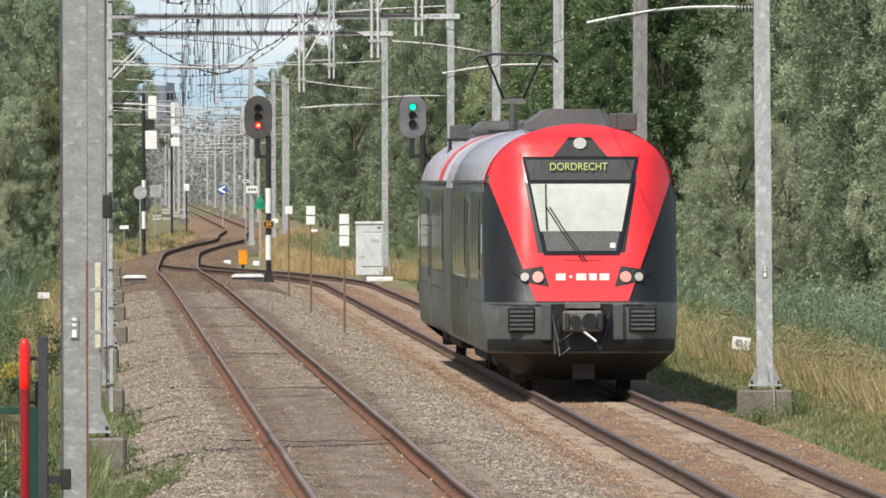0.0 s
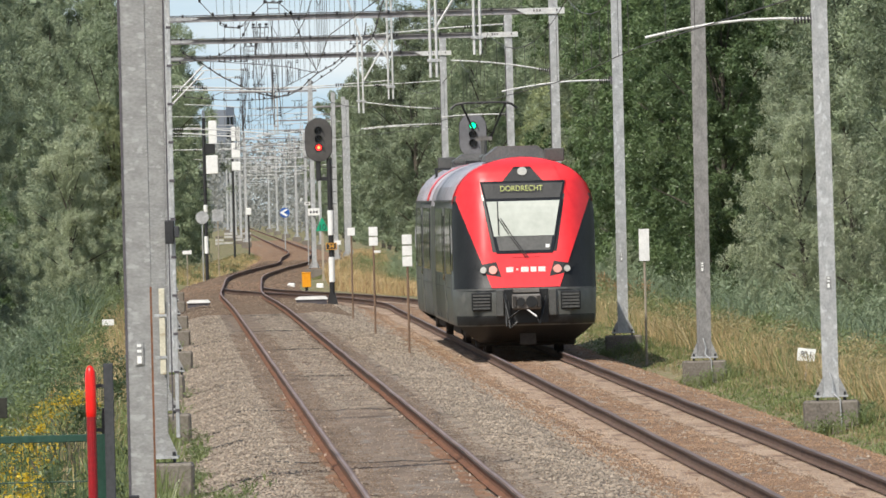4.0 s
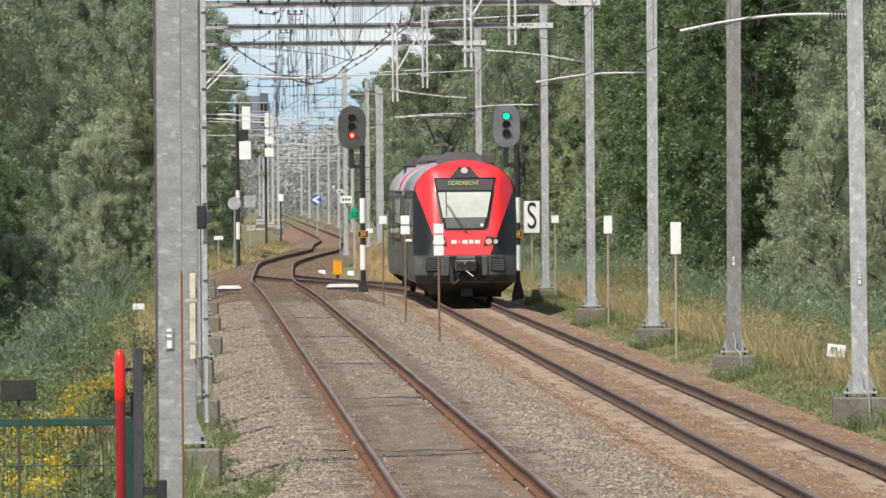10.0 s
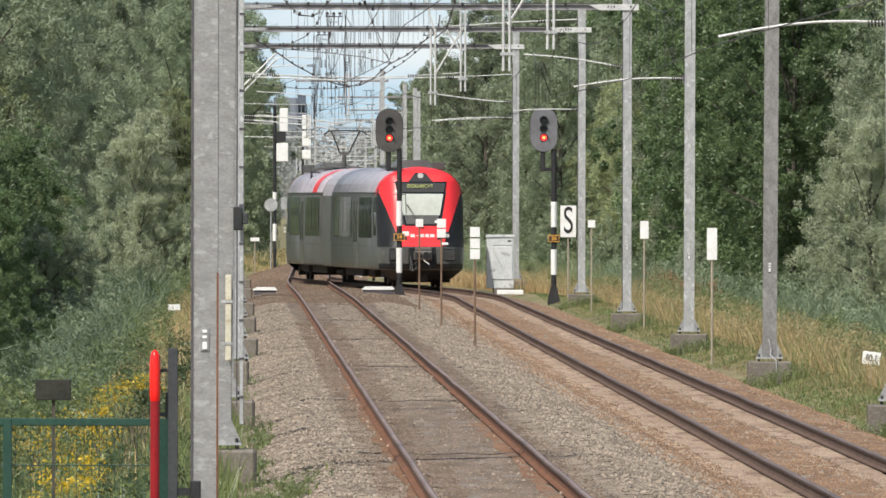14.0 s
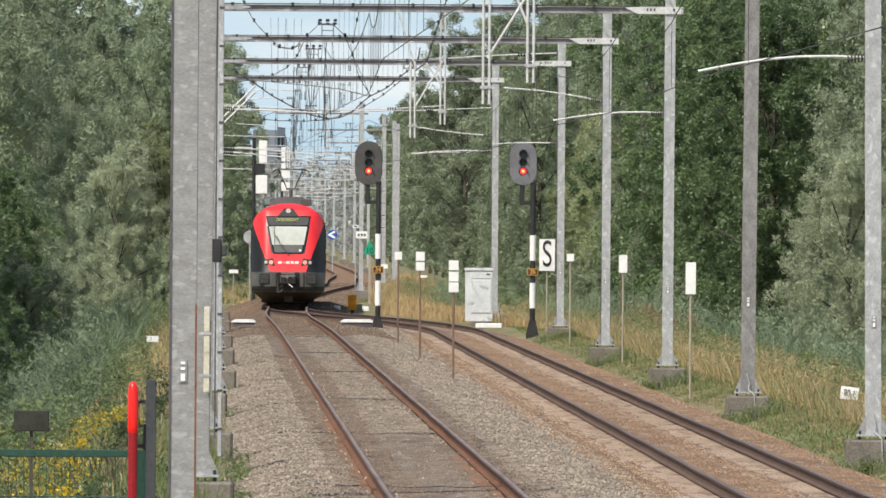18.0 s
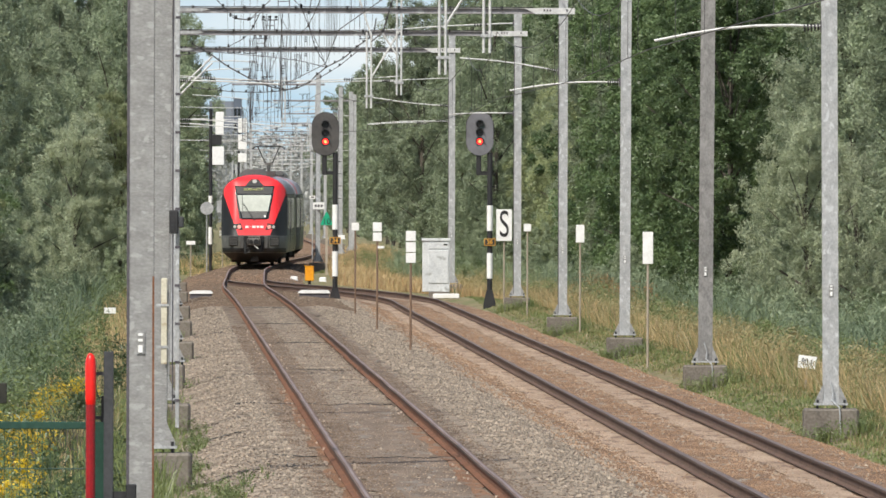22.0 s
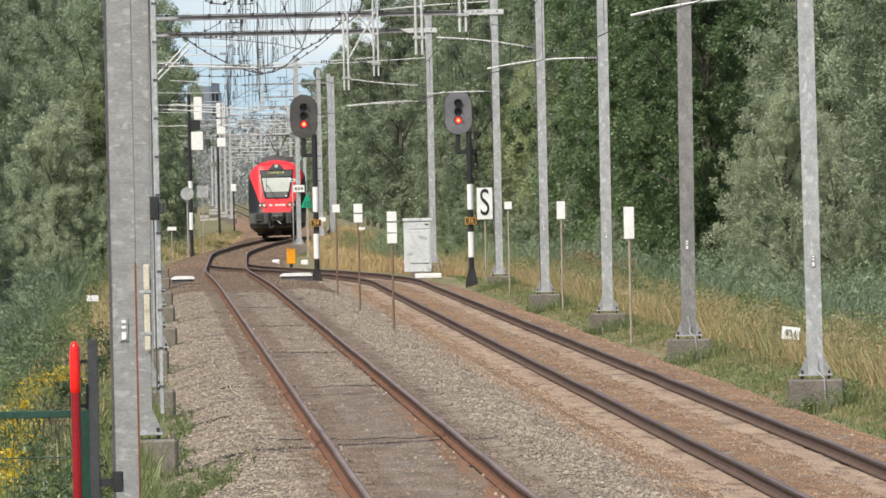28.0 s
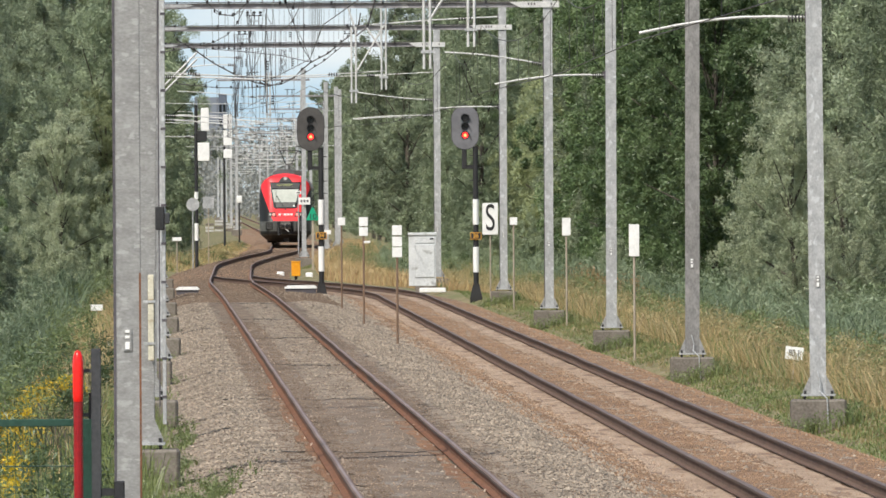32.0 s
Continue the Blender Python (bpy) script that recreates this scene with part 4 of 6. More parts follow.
# ---- signals, boards, cabinets beside the track ----
def capsule(cx, cz, w, h, n=10):
    r = w / 2
    pts = [(cx + r * math.cos(a * math.pi / n), cz + h / 2 - r + r * math.sin(a * math.pi / n)) for a in range(n + 1)]
    return pts + [(cx - r * math.cos(a * math.pi / n), cz - h / 2 + r - r * math.sin(a * math.pi / n)) for a in range(n + 1)]


def signal(x, y, ground, board, number, label):
    th = thing("railway_signal", pose(x, y, ground), label, "signal", "railway signals")
    part("foot", prismed([(-0.2, -0.8), (0.2, -0.8), (0.2, -0.15), (0.1, 0.3), (-0.1, 0.3), (-0.2, -0.15)], -0.2, 0.2), BLACK, th)
    part("post", tubed([(0, 0, 0.2), (0, 0, 4.75)], 0.085, 12), BLACK, th)
    for z0, z1 in ((0.68, 1.50), (2.22, 3.04)):
        part("white_band", tubed([(0, 0, z0), (0, 0, z1)], 0.098, 12), WHITE, th, "white painted band")
    pl = part("number_plate", boxed(-0.18, 0.18, -0.14, -0.11, 1.74, 1.97), YELLOW_PLATE, th, "dark number plate with an orange rim and figures")
    part("panel", boxed(-0.155, 0.155, -0.146, -0.141, 1.765, 1.945), BLACK, pl)
    part("figures", moved(text_mesh(str(number), 0.19, 0.002, 0.006), 0, -0.151, 1.855), YELLOW_PLATE, pl)
    for z in (3.25, 3.65, 4.05, 4.45):
        part("step_iron", tubed([(-0.2, 0.0, z), (0.2, 0.0, z)], 0.015, 6), BLACK, th)
    part("bracket", boxed(-0.42, 0.05, -0.06, 0.06, 4.02, 4.14), BLACK, th)
    part("stem", boxed(-0.44, -0.28, -0.08, 0.08, 4.02, 4.7, bevel=0.02), BLACK, th)
    cz, cx = 5.36, -0.33
    part("backboard", prismed(capsule(cx, cz, 0.87, 1.42), -0.12, -0.07), board, th)
    part("backboard_rim", prismed(capsule(cx, cz, 0.90, 1.45), -0.066, -0.04), BLACK, th)
    for k, dz in enumerate((0.28, 0.0, -0.28)):
        z = cz + dz + 0.03
        bm = bmesh.new()
        disc(bm, cx, z, 0.115, -0.135, -0.122)
        part("lens", bm, LENS_DARK, th, "dark unlit lens")
        bm = bmesh.new()
        n = 12
        ring = [[bm.verts.new((cx + r * math.cos(a), yy, z + r * math.sin(a))) for a in [math.pi * (-0.05 + 1.1 * i / n) for i in range(n + 1)]] for r, yy in ((0.14, -0.121), (0.14, -0.25), (0.125, -0.25), (0.125, -0.121))]
        for a, b in zip(ring, ring[1:]):
            for i in range(n):
                bm.faces.new((a[i], a[i + 1], b[i + 1], b[i]))
        part("hood", bm, BLACK, th)
    bm = bmesh.new()
    disc(bm, cx, cz - 0.25, 0.10, -0.15, -0.137)
    lamp = part("red_light", bm, RED_LAMP, th, "lit red light")
    bm = bmesh.new()
    disc(bm, cx, cz - 0.25, 0.048, -0.156, -0.151)
    part("light_core", bm, HOT_LAMP, lamp)
    return th


signal_left = signal(-3.75, 446, -0.32, SIGNAL_DARK, 34, "tall black and white signal post with a red light lit")
part("side_plate", boxed(0.10, 0.32, -0.02, 0.0, 1.90, 2.04), WHITE, signal_left, "small white plate")
signal_right = signal(1.31, 438, -0.33, SIGNAL_GREY, 36, "black and white signal post with a grey oval head")
# the right signal: its green light, and an added dark disc that uncovers the red one
bm = bmesh.new()
disc(bm, -0.33, 5.67, 0.10, -0.15, -0.137)
part("green_light", bm, GREEN_LAMP, signal_right, "lit green light")
# made-up shutter: hides the lamp that is off in place of switching it
bm = bmesh.new()
disc(bm, -0.33, 0.0, 0.118, -0.185, -0.160)
shutter = part("shutter", bm, LENS_DARK, signal_right, "added dark disc hiding the lamp that is off")


def board_pole(x, y, ground, boards, top, pole=POLE_BROWN, r=0.025, label="white marker boards on a thin brown pole", lean=0.0):
    """Boards: (offset, low, high, width) above the ground."""
    th = thing("marker_board", pose(x, y, ground, 0, lean, 0), label, "sign", "marker boards")
    part("pole", tubed([(0, 0, -0.3), (0, 0, top)], r, 8), pole, th)
    for u, a, b, w in boards:
        part("board", boxed(u - w / 2, u + w / 2, -r - 0.018, -r - 0.002, a, b, bevel=0.004), WHITE, th, "white plate")
    return th



# markers between the tracks: one, two and three plates
board_pole(-2.63, 380, -0.25, [(0, 2.28, 2.50, 0.21)], 2.5)
th = board_pole(-1.77, 334, -0.24, [(0, 2.36, 2.58, 0.22), (0, 2.12, 2.33, 0.22), (0.09, 1.94, 2.0, 0.16)], 2.58)
board_pole(-0.82, 290, -0.24, [(0, 2.27, 2.48, 0.21), (0, 2.03, 2.24, 0.21), (0, 1.80, 2.01, 0.21)], 2.48)
# markers outside the right track
board_pole(4.22, 288, -0.62, [(0, 2.18, 2.86, 0.22)], 2.86, POLE_WOOD, label="tall white marker board on a pale pole")
board_pole(3.40, 352, -0.62, [(0, 2.42, 2.88, 0.22)], 2.88, POLE_WOOD, label="white marker board on a pale pole")
board_pole(2.33, 404, -0.62, [(0, 2.58, 2.80, 0.22)], 2.80, POLE_WOOD, label="small white marker board on a pale pole")

# the board with the letter S
th = thing("letter_board", pose(1.75, 432, -0.66), "white board with a black letter S on a post", "sign")
part("post", tubed([(0, 0, -0.3), (0, 0, 2.3)], 0.025, 8), POLE_WOOD, th)
bd = part("board", boxed(-0.25, 0.25, -0.06, -0.03, 2.24, 3.25, bevel=0.008), WHITE, th)
bm = text_mesh("S", 1.18)
bmesh.ops.scale(bm, vec=(0.62, 1, 1.02), verts=bm.verts)
part("letter", moved(bm, 0, -0.068, 2.745), BLACK, bd)

# distance board near the nearest right mast
th = thing("distance_board", pose(6.37, 244, -0.62, 0, 7, 0), "small white distance board on a thin leaning stake", "sign")
part("stake", tubed([(0.02, 0, -0.2), (0.02, 0, 0.56)], 0.014, 6), POLE_WOOD, th)
bd = part("board", boxed(-0.165, 0.165, -0.03, -0.012, 0.52, 0.75, bevel=0.006), WHITE, th)
bm = text_mesh("80.1", 0.17)
bmesh.ops.scale(bm, vec=(0.74, 1, 1), verts=bm.verts)
part("figures", moved(bm, 0, -0.034, 0.635), BLACK, bd)

# grey relay cabinet
th = thing("relay_cabinet", pose(-0.45, 466, -0.40), "grey metal relay cabinet with a panelled door", "cabinet")
part("body", boxed(-0.47, 0.47, -0.35, 0.35, 0.12, 1.86, bevel=0.015), CABINET, th)
part("cap", boxed(-0.5, 0.5, -0.39, 0.39, 1.86, 1.96, bevel=0.015), CABINET, th)
part("door", boxed(-0.25, 0.42, -0.378, -0.352, 0.42, 1.55, bevel=0.008), CABINET, th, "paler grey door panel")
part("top_panel", boxed(-0.25, 0.42, -0.372, -0.352, 1.6, 1.82, bevel=0.006), CABINET, th)
part("label_plate", boxed(0.26, 0.38, -0.384, -0.373, 1.72, 1.77), BLACK, th, "dark label strip")
part("plinth", boxed(-0.25, 0.5, -0.4, 0.38, -0.3, 0.12, bevel=0.01), CONCRETE, th)
th = thing("concrete_slab", pose(-0.1, 460, -0.36), "bright pale concrete slab beside the cabinet", "slab", "pale slabs")
part("slab", boxed(-0.45, 0.45, -0.3, 0.3, -0.1, 0.06, bevel=0.02), WHITE, th)
for x, y, w, z in ((-8.05, 440, 0.38, -0.24), (-4.36, 438, 0.52, -0.20)):
    th = thing("cable_cover", pose(x, y, z), "white painted cover slab lying on the ballast", "slab", "pale slabs")
    part("slab", prismed([(-w, 0.10), (-w + 0.1, 0.16), (w - 0.08, 0.16), (w, 0.10), (w, 0.06), (-w, 0.06)], -0.5, 0.5), WHITE, th)
    part("frame", boxed(-w + 0.03, w - 0.03, -0.46, 0.46, -0.1, 0.058), GALV_DARK, th, "dark underside frame")

# orange box and two small white marks beyond the junction
th = thing("orange_box", pose(-5.64, 548, -0.47), "bright orange trackside box on short legs", "box")
part("body", boxed(-0.18, 0.18, -0.14, 0.14, 0.05, 0.62, bevel=0.02), ORANGE, th)
part("lid", boxed(-0.195, 0.195, -0.155, 0.155, 0.622, 0.66, bevel=0.012), ORANGE, th)
part("leg", boxed(-0.06, 0.06, -0.05, 0.05, -0.2, 0.05), BLACK, th)
for x, y, w in ((-6.4, 560, 0.15), (-5.15, 553, 0.15)):
    th = thing("white_mark", pose(x, y, -0.44), "small white mark on a low stone beside the track", "marker", "low white marks")
    part("stone", boxed(-w, w, -0.1, 0.1, -0.15, 0.14, bevel=0.04), WHITE, th)

# green triangle with its figure, and the white board on the mast beyond
th = thing("speed_board", pose(-5.35, 592, -0.5), "green triangular board with the figure 10", "sign")
part("post", boxed(-0.05, 0.05, -0.04, 0.04, -0.3, 2.4), POLE_WOOD, th)
bd = part("board", prismed([(-0.29, 2.25), (0.29, 2.25), (0.03, 2.82), (-0.03, 2.82)], -0.07, -0.045), GREEN_SIGN, th)
part("figures", moved(text_mesh("10", 0.36), 0, -0.076, 2.40), BLACK, bd)
th = thing("mast_board", pose(-6.06, 629.2, 2.4), "small white board fixed to a mast", "sign")
part("board", boxed(-0.27, 0.27, -0.06, -0.03, 0.0, 0.33, bevel=0.006), WHITE, th)
part("hanger", boxed(-0.1, 0.1, -0.028, 0.72, 0.1, 0.2), GALV_DARK, th)
for u in (-0.14, 0.0, 0.14):
    part("bar", boxed(u - 0.045, u + 0.045, -0.066, -0.061, 0.11, 0.22), GALV_DARK, th)

th = thing("small_board", pose(-7.08, 702, -0.4), "small white board on a thin pole beyond the junction", "sign")
part("pole", tubed([(0, 0, -0.3), (0, 0, 3.4)], 0.03, 6), GALV, th)
part("board", boxed(-0.16, 0.16, -0.06, -0.035, 3.28, 3.44, bevel=0.005), WHITE, th)
part("bar", boxed(-0.09, 0.09, -0.066, -0.061, 3.33, 3.39), GALV_DARK, th)

# the far signal on the left, seen with its white boards
def far_signal(x, y, ground, k=1.0):
    th = thing("far_signal", pose(x, y, ground), "dark signal post with white boards and a ladder", "signal", "railway signals")
    part("post", tubed([(0, 0, -0.5), (0, 0, 7.2)], 0.08, 8), BLACK, th)
    for z0, z1 in ((0.95, 1.75), (2.85, 3.2)):
        part("white_band", tubed([(0, 0, z0), (0, 0, z1)], 0.095, 8), WHITE, th, "white painted band")
    part("upper_board", boxed(0.22, 0.60, -0.16, -0.12, 6.02, 7.08, bevel=0.03), WHITE, th)
    part("lower_board", boxed(0.08, 0.62, -0.16, -0.12, 4.62, 5.47, bevel=0.02), WHITE, th)
    part("head", boxed(0.05, 0.5, -0.1, 0.1, 5.55, 6.0), BLACK, th)
    for i in range(9):
        part("rung", tubed([(-0.2, 0.05, 3.4 + 0.3 * i), (0.2, 0.05, 3.4 + 0.3 * i)], 0.02, 5), BLACK, th)
    return th


far_signal(-11.02, 626, -0.18)
th = thing("far_signal", pose(-13.2, 850, -0.4), "distant post with three white boards", "signal", "railway signals")
part("post", tubed([(0, 0, -0.2), (0, 0, 8.2)], 0.07, 8), BLACK, th)
for z0, z1 in ((7.4, 8.3), (6.35, 7.3), (5.55, 6.1)):
    part("board", boxed(-0.05, 0.5, -0.14, -0.1, z0, z1, bevel=0.02), WHITE, th)
th = thing("dwarf_signal", pose(-12.9, 893, 0.1), "low signal with a pale head on a dark post", "signal", "railway signals")
part("post", tubed([(0, 0, -0.8), (0, 0, 2.4)], 0.05, 8), BLACK, th)
part("head", boxed(-0.17, 0.19, -0.12, 0.1, 2.2, 2.68, bevel=0.04), WHITE, th)
PALE_BOARD = material("pale_boards", (0.36, 0.35, 0.33), (0.5, 0.49, 0.46), 0.8)
BLUE_SIGN = material("blue_sign_paint", (0.02, 0.09, 0.36), (0.03, 0.12, 0.44), 0.5)
th = thing("blue_sign", pose(-10.6, 900, -0.4), "small round blue sign with a white pointed mark", "sign")
part("post", tubed([(0, 0, -0.2), (0, 0, 3.1)], 0.04, 6), GALV, th)
bm = bmesh.new()
disc(bm, 0, 2.8, 0.33, -0.07, -0.045)
bd = part("board", bm, BLUE_SIGN, th)
part("bar", prismed([(-0.30, 2.84), (0.12, 3.06), (0.20, 2.98), (-0.06, 2.82), (0.20, 2.64), (0.12, 2.54), (-0.30, 2.76)], -0.078, -0.073), WHITE, bd, "white pointed mark")
for k in range(4):
    th = thing("pallet_stack", pose(-19.8 + 0.78 * k, 1190 + 2 * k, -0.75), "stack of pale boards beside the line", "pallets", "pallet stacks")
    for j in range(4 + k % 2):
        part("board", boxed(-0.36, 0.36, -0.4, 0.4, 0.05 + 0.27 * j, 0.24 + 0.27 * j, bevel=0.01), PALE_BOARD if (j + k) % 3 else CONCRETE, th)
th = thing("round_board", pose(-11.08, 620, -0.08), "grey back of a round board on a post", "sign")
part("post", tubed([(0, 0, -0.6), (0, 0, 2.7)], 0.03, 6), GALV, th)
bm = bmesh.new()
disc(bm, 0, 2.52, 0.3, -0.05, -0.03)
part("board", bm, GALV, th)
th = thing("square_board", pose(-10.9, 652, -0.12), "grey back of a square board on a post", "sign")
part("post", tubed([(0, 0, -0.6), (0, 0, 2.9)], 0.03, 6), POLE_WOOD, th)
part("board", boxed(-0.26, 0.26, -0.05, -0.03, 2.35, 2.9), GALV, th)
th = thing("low_board", pose(-11.28, 592, -0.4), "small pale board on a low post", "sign")
part("post", tubed([(0, 0, -0.2), (0, 0, 1.3)], 0.025, 6), POLE_WOOD, th)
part("board", boxed(-0.2, 0.2, -0.05, -0.03, 1.28, 1.44), WHITE, th)
th = thing("white_tag", pose(-8.0, 320, -0.9), "small white tag on a stake among the weeds", "sign")
part("stake", tubed([(0, 0, -0.2), (0, 0, 1.2)], 0.02, 6), POLE_WOOD, th)
part("tag", boxed(-0.14, 0.14, -0.04, -0.02, 1.1, 1.24), WHITE, th)

# end of the platform that the camera stands on
def platform():
    bm = bmesh.new()
    rows = []
    for y in (-40, 0, 20, 40, 60, 88):
        e = straight_left(y) - 1.66
        rows.append([bm.verts.new(p) for p in ((-7.5, y, -1.4), (-7.5, y, 0.80), (e - 0.02, y, 0.86), (e, y, 0.84), (e, y, 0.70), (e - 0.12, y, 0.68), (e - 0.12, y, -1.4))])
    for r, q in zip(rows, rows[1:]):
        for k in range(6):
            bm.faces.new((r[k], q[k], q[k + 1], r[k + 1]))
    bm.faces.new(rows[0])
    bm.faces.new(rows[-1][::-1])
    bmesh.ops.recalc_face_normals(bm, faces=bm.faces)
    return tagged(obj("platform", bm, material("platform_concrete", (0.30, 0.28, 0.25), (0.46, 0.44, 0.40), 0.9, scale=1.5, fine=25.0, bump=0.3, spots=(0.22, 0.20, 0.17), spot_at=0.64)), "pale grey concrete end of a station platform", "platform", kind="structure")


platform()
th = thing("edge_block", pose(-1.74, 87.3, 0.845), "small pale yellow block on the platform end", "block")
part("block", boxed(-0.085, 0.085, -0.1, 0.1, 0.0, 0.03, bevel=0.006), material("pale_yellow_paint", (0.62, 0.58, 0.42), (0.76, 0.73, 0.58), 0.7), th)

# platform end: fence, green post, dark post and the red post
Y0 = 92.0
th = thing("red_post", pose(-2.43, Y0, -1.0), "dark red post with a bright red padded sleeve", "post")
part("post", tubed([(0, 0, -0.5), (0, 0, 2.7)], 0.032, 12), RED_POST, th)
bm = bmesh.new()
prev = None
for z, r in ((2.52, 0.020), (2.54, 0.032), (2.58, 0.036), (2.80, 0.037), (2.85, 0.032), (2.88, 0.020), (2.89, 0.004)):
    ring = [bm.verts.new((r * math.cos(k * math.tau / 14), r * math.sin(k * math.tau / 14), z)) for k in range(14)]
    if prev:
        for k in range(14):
            bm.faces.new((prev[k], prev[(k + 1) % 14], ring[(k + 1) % 14], ring[k]))
    prev = ring
part("sleeve", bm, RED_SLEEVE, th, "bright red sleeve with a rounded top", True)
th = thing("dark_post", pose(-2.31, Y0 + 0.1, -1.0), "dark grey square fence post", "post")
part("post", boxed(-0.033, 0.033, -0.03, 0.03, -0.5, 2.9, bevel=0.004), DARK_POST, th)
for z in (2.75, 2.45):
    part("arm", boxed(-0.1, -0.034, -0.012, 0.012, z - 0.012, z + 0.012), DARK_POST, th)
part("side_plate", boxed(-0.05, -0.034, -0.025, 0.025, 2.42, 2.6), BLACK, th)
th = thing("latch", pose(-2.16, Y0 + 0.1, -1.0), "black latch box beside the mast", "latch")
part("box", boxed(-0.03, 0.04, -0.05, 0.05, 1.86, 2.0, bevel=0.006), BLACK, th)
part("bar", boxed(-0.12, -0.031, -0.02, 0.02, 1.9, 1.95), BLACK, th)
th = thing("mesh_fence", pose(-2.37, Y0 + 0.25, -1.0), "green steel mesh fence with round top rail", "fence")
part("gate_post", boxed(-0.04, 0.04, -0.03, 0.03, -0.4, 2.42, bevel=0.004), GREEN_PAINT, th)
part("gate_post", boxed(-1.10, -1.04, -0.03, 0.03, -0.4, 2.42, bevel=0.004), GREEN_PAINT, th)
part("top_rail", boxed(-3.2, -0.041, -0.025, 0.025, 2.37, 2.42, bevel=0.004), GREEN_PAINT, th)
for z in (2.1, 1.8):
    part("wire_rail", tubed([(-3.2, 0, z), (-0.05, 0, z)], 0.0045, 5), GREEN_PAINT, th)
for i in range(60):
    part("mesh_wire", tubed([(-3.2 + 0.052 * i, 0.012, 0.2), (-3.2 + 0.052 * i, 0.012, 2.37)], 0.0018, 4), GREEN_PAINT, th)

th = thing("dark_board", pose(-4.0, 118, -0.75), "dark weathered board on a stake among the weeds", "sign")
part("board", boxed(-0.155, 0.155, -0.02, 0.02, 1.90, 2.08, bevel=0.006), material("dark_weathered_board", (0.016, 0.017, 0.013), (0.036, 0.036, 0.028), 0.85, scale=4.0, fine=30.0), th)
part("stake", boxed(-0.016, 0.016, 0.021, 0.05, -0.3, 2.0), BARK, th)

# ---- the railcar ----
TRAIN_RED = material("train_red_paint", (0.82, 0.028, 0.036), (0.88, 0.04, 0.046), 0.36, scale=1.2, fine=8.0, bump=0.02)
TRAIN_GREY = material("train_anthracite_paint", (0.088, 0.090, 0.083), (0.124, 0.125, 0.115), 0.33, 0.2, scale=1.0, fine=8.0, bump=0.02, spots=(0.145, 0.142, 0.128), spot_at=0.62)
TRAIN_ROOF = material("train_roof_grey", (0.38, 0.345, 0.385), (0.52, 0.475, 0.525), 0.34, 0.1, scale=1.0, fine=12.0, bump=0.05, spots=(0.25, 0.22, 0.25))
TRAIN_BLACK = material("train_black", (0.007, 0.0075, 0.008), (0.015, 0.016, 0.017), 0.5, scale=2.0, fine=20.0)
TRAIN_GLASS = material("train_dark_glass", (0.006, 0.008, 0.009), (0.012, 0.014, 0.016), 0.06, spec=0.5, bump=0.0)
BLIND = material("pale_window_blind", (0.40, 0.43, 0.385), (0.50, 0.53, 0.48), 0.6, scale=1.2, fine=6.0, bump=0.05)
UNDER = material("underframe_dirt", (0.018, 0.016, 0.015), (0.045, 0.04, 0.036), 0.85, scale=2.0, fine=20.0, bump=0.4)
HEADLIGHT = material("headlight_glass", (0.40, 0.39, 0.36), (0.55, 0.54, 0.50), 0.15)
TAIL = glowing("tail_light", (0.72, 0.30, 0.25), 0.35)
DISPLAY = glowing("display_letters", (0.36, 0.40, 0.11), 0.16)
STEEL = material("bare_steel", (0.13, 0.12, 0.11), (0.23, 0.215, 0.20), 0.55, 0.4, scale=4.0, fine=30.0)
SKIRT = material("train_grey_trim", (0.062, 0.063, 0.060), (0.098, 0.097, 0.092), 0.45, scale=2.0, fine=20.0)
ROOF_KIT = material("roof_housing_grey", (0.085, 0.085, 0.085), (0.14, 0.14, 0.135), 0.5, scale=2.0, fine=20.0)

CAR = 22.0
PROFILE = [(0.58, 1.42), (0.64, 1.45), (0.90, 1.475), (1.40, 1.485), (2.60, 1.485), (3.10, 1.47), (3.32, 1.425), (3.52, 1.34), (3.70, 1.20), (3.85, 1.01), (3.97, 0.76), (4.06, 0.45), (4.10, 0.2), (4.11, 0.0)]


def half_width(h):
    for (a, wa), (b, wb) in zip(PROFILE, PROFILE[1:]):
        if h <= b:
            return wa + (wb - wa) * max(0.0, (h - a) / (b - a))
    return 0.0


NOSE = [(0.58, 0.02), (0.9, 0.0), (1.35, 0.0), (1.40, 0.03), (2.1, 0.22), (3.0, 0.52), (3.6, 0.80), (3.85, 0.98), (4.0, 1.22), (4.07, 1.5), (4.11, 2.0)]


def nose(h):
    for (a, ya), (b, yb) in zip(NOSE, NOSE[1:]):
        if h <= b:
            return ya + (yb - ya) * max(0.0, (h - a) / (b - a))
    return NOSE[-1][1]


def face_y(u, h):
    """How far back the front lies at that place: sloping up, rounded to the corners."""
    e = max(0.0, (abs(u) - 0.75) / 0.72)
    return nose(min(h, 4.11)) + 0.75 * e ** 2.2


def face_patch(corners, lift, nu=8, nv=8, thick=0.0):
    """A panel on the front between four corners (u, h): low left, low right, top right, top left."""
    bm = bmesh.new()
    (a, b, c, d) = [Vector(p) for p in corners]
    grid = []
    for j in range(nv + 1):
        s = j / nv
        lo, hi = a.lerp(d, s), b.lerp(c, s)
        row = []
        for i in range(nu + 1):
            p = lo.lerp(hi, i / nu)
            row.append(bm.verts.new((p.x, face_y(p.x, p.y) - lift, p.y)))
        grid.append(row)
    for r, s in zip(grid, grid[1:]):
        for i in range(nu):
            bm.faces.new((r[i], r[i + 1], s[i + 1], s[i]))
    return bm


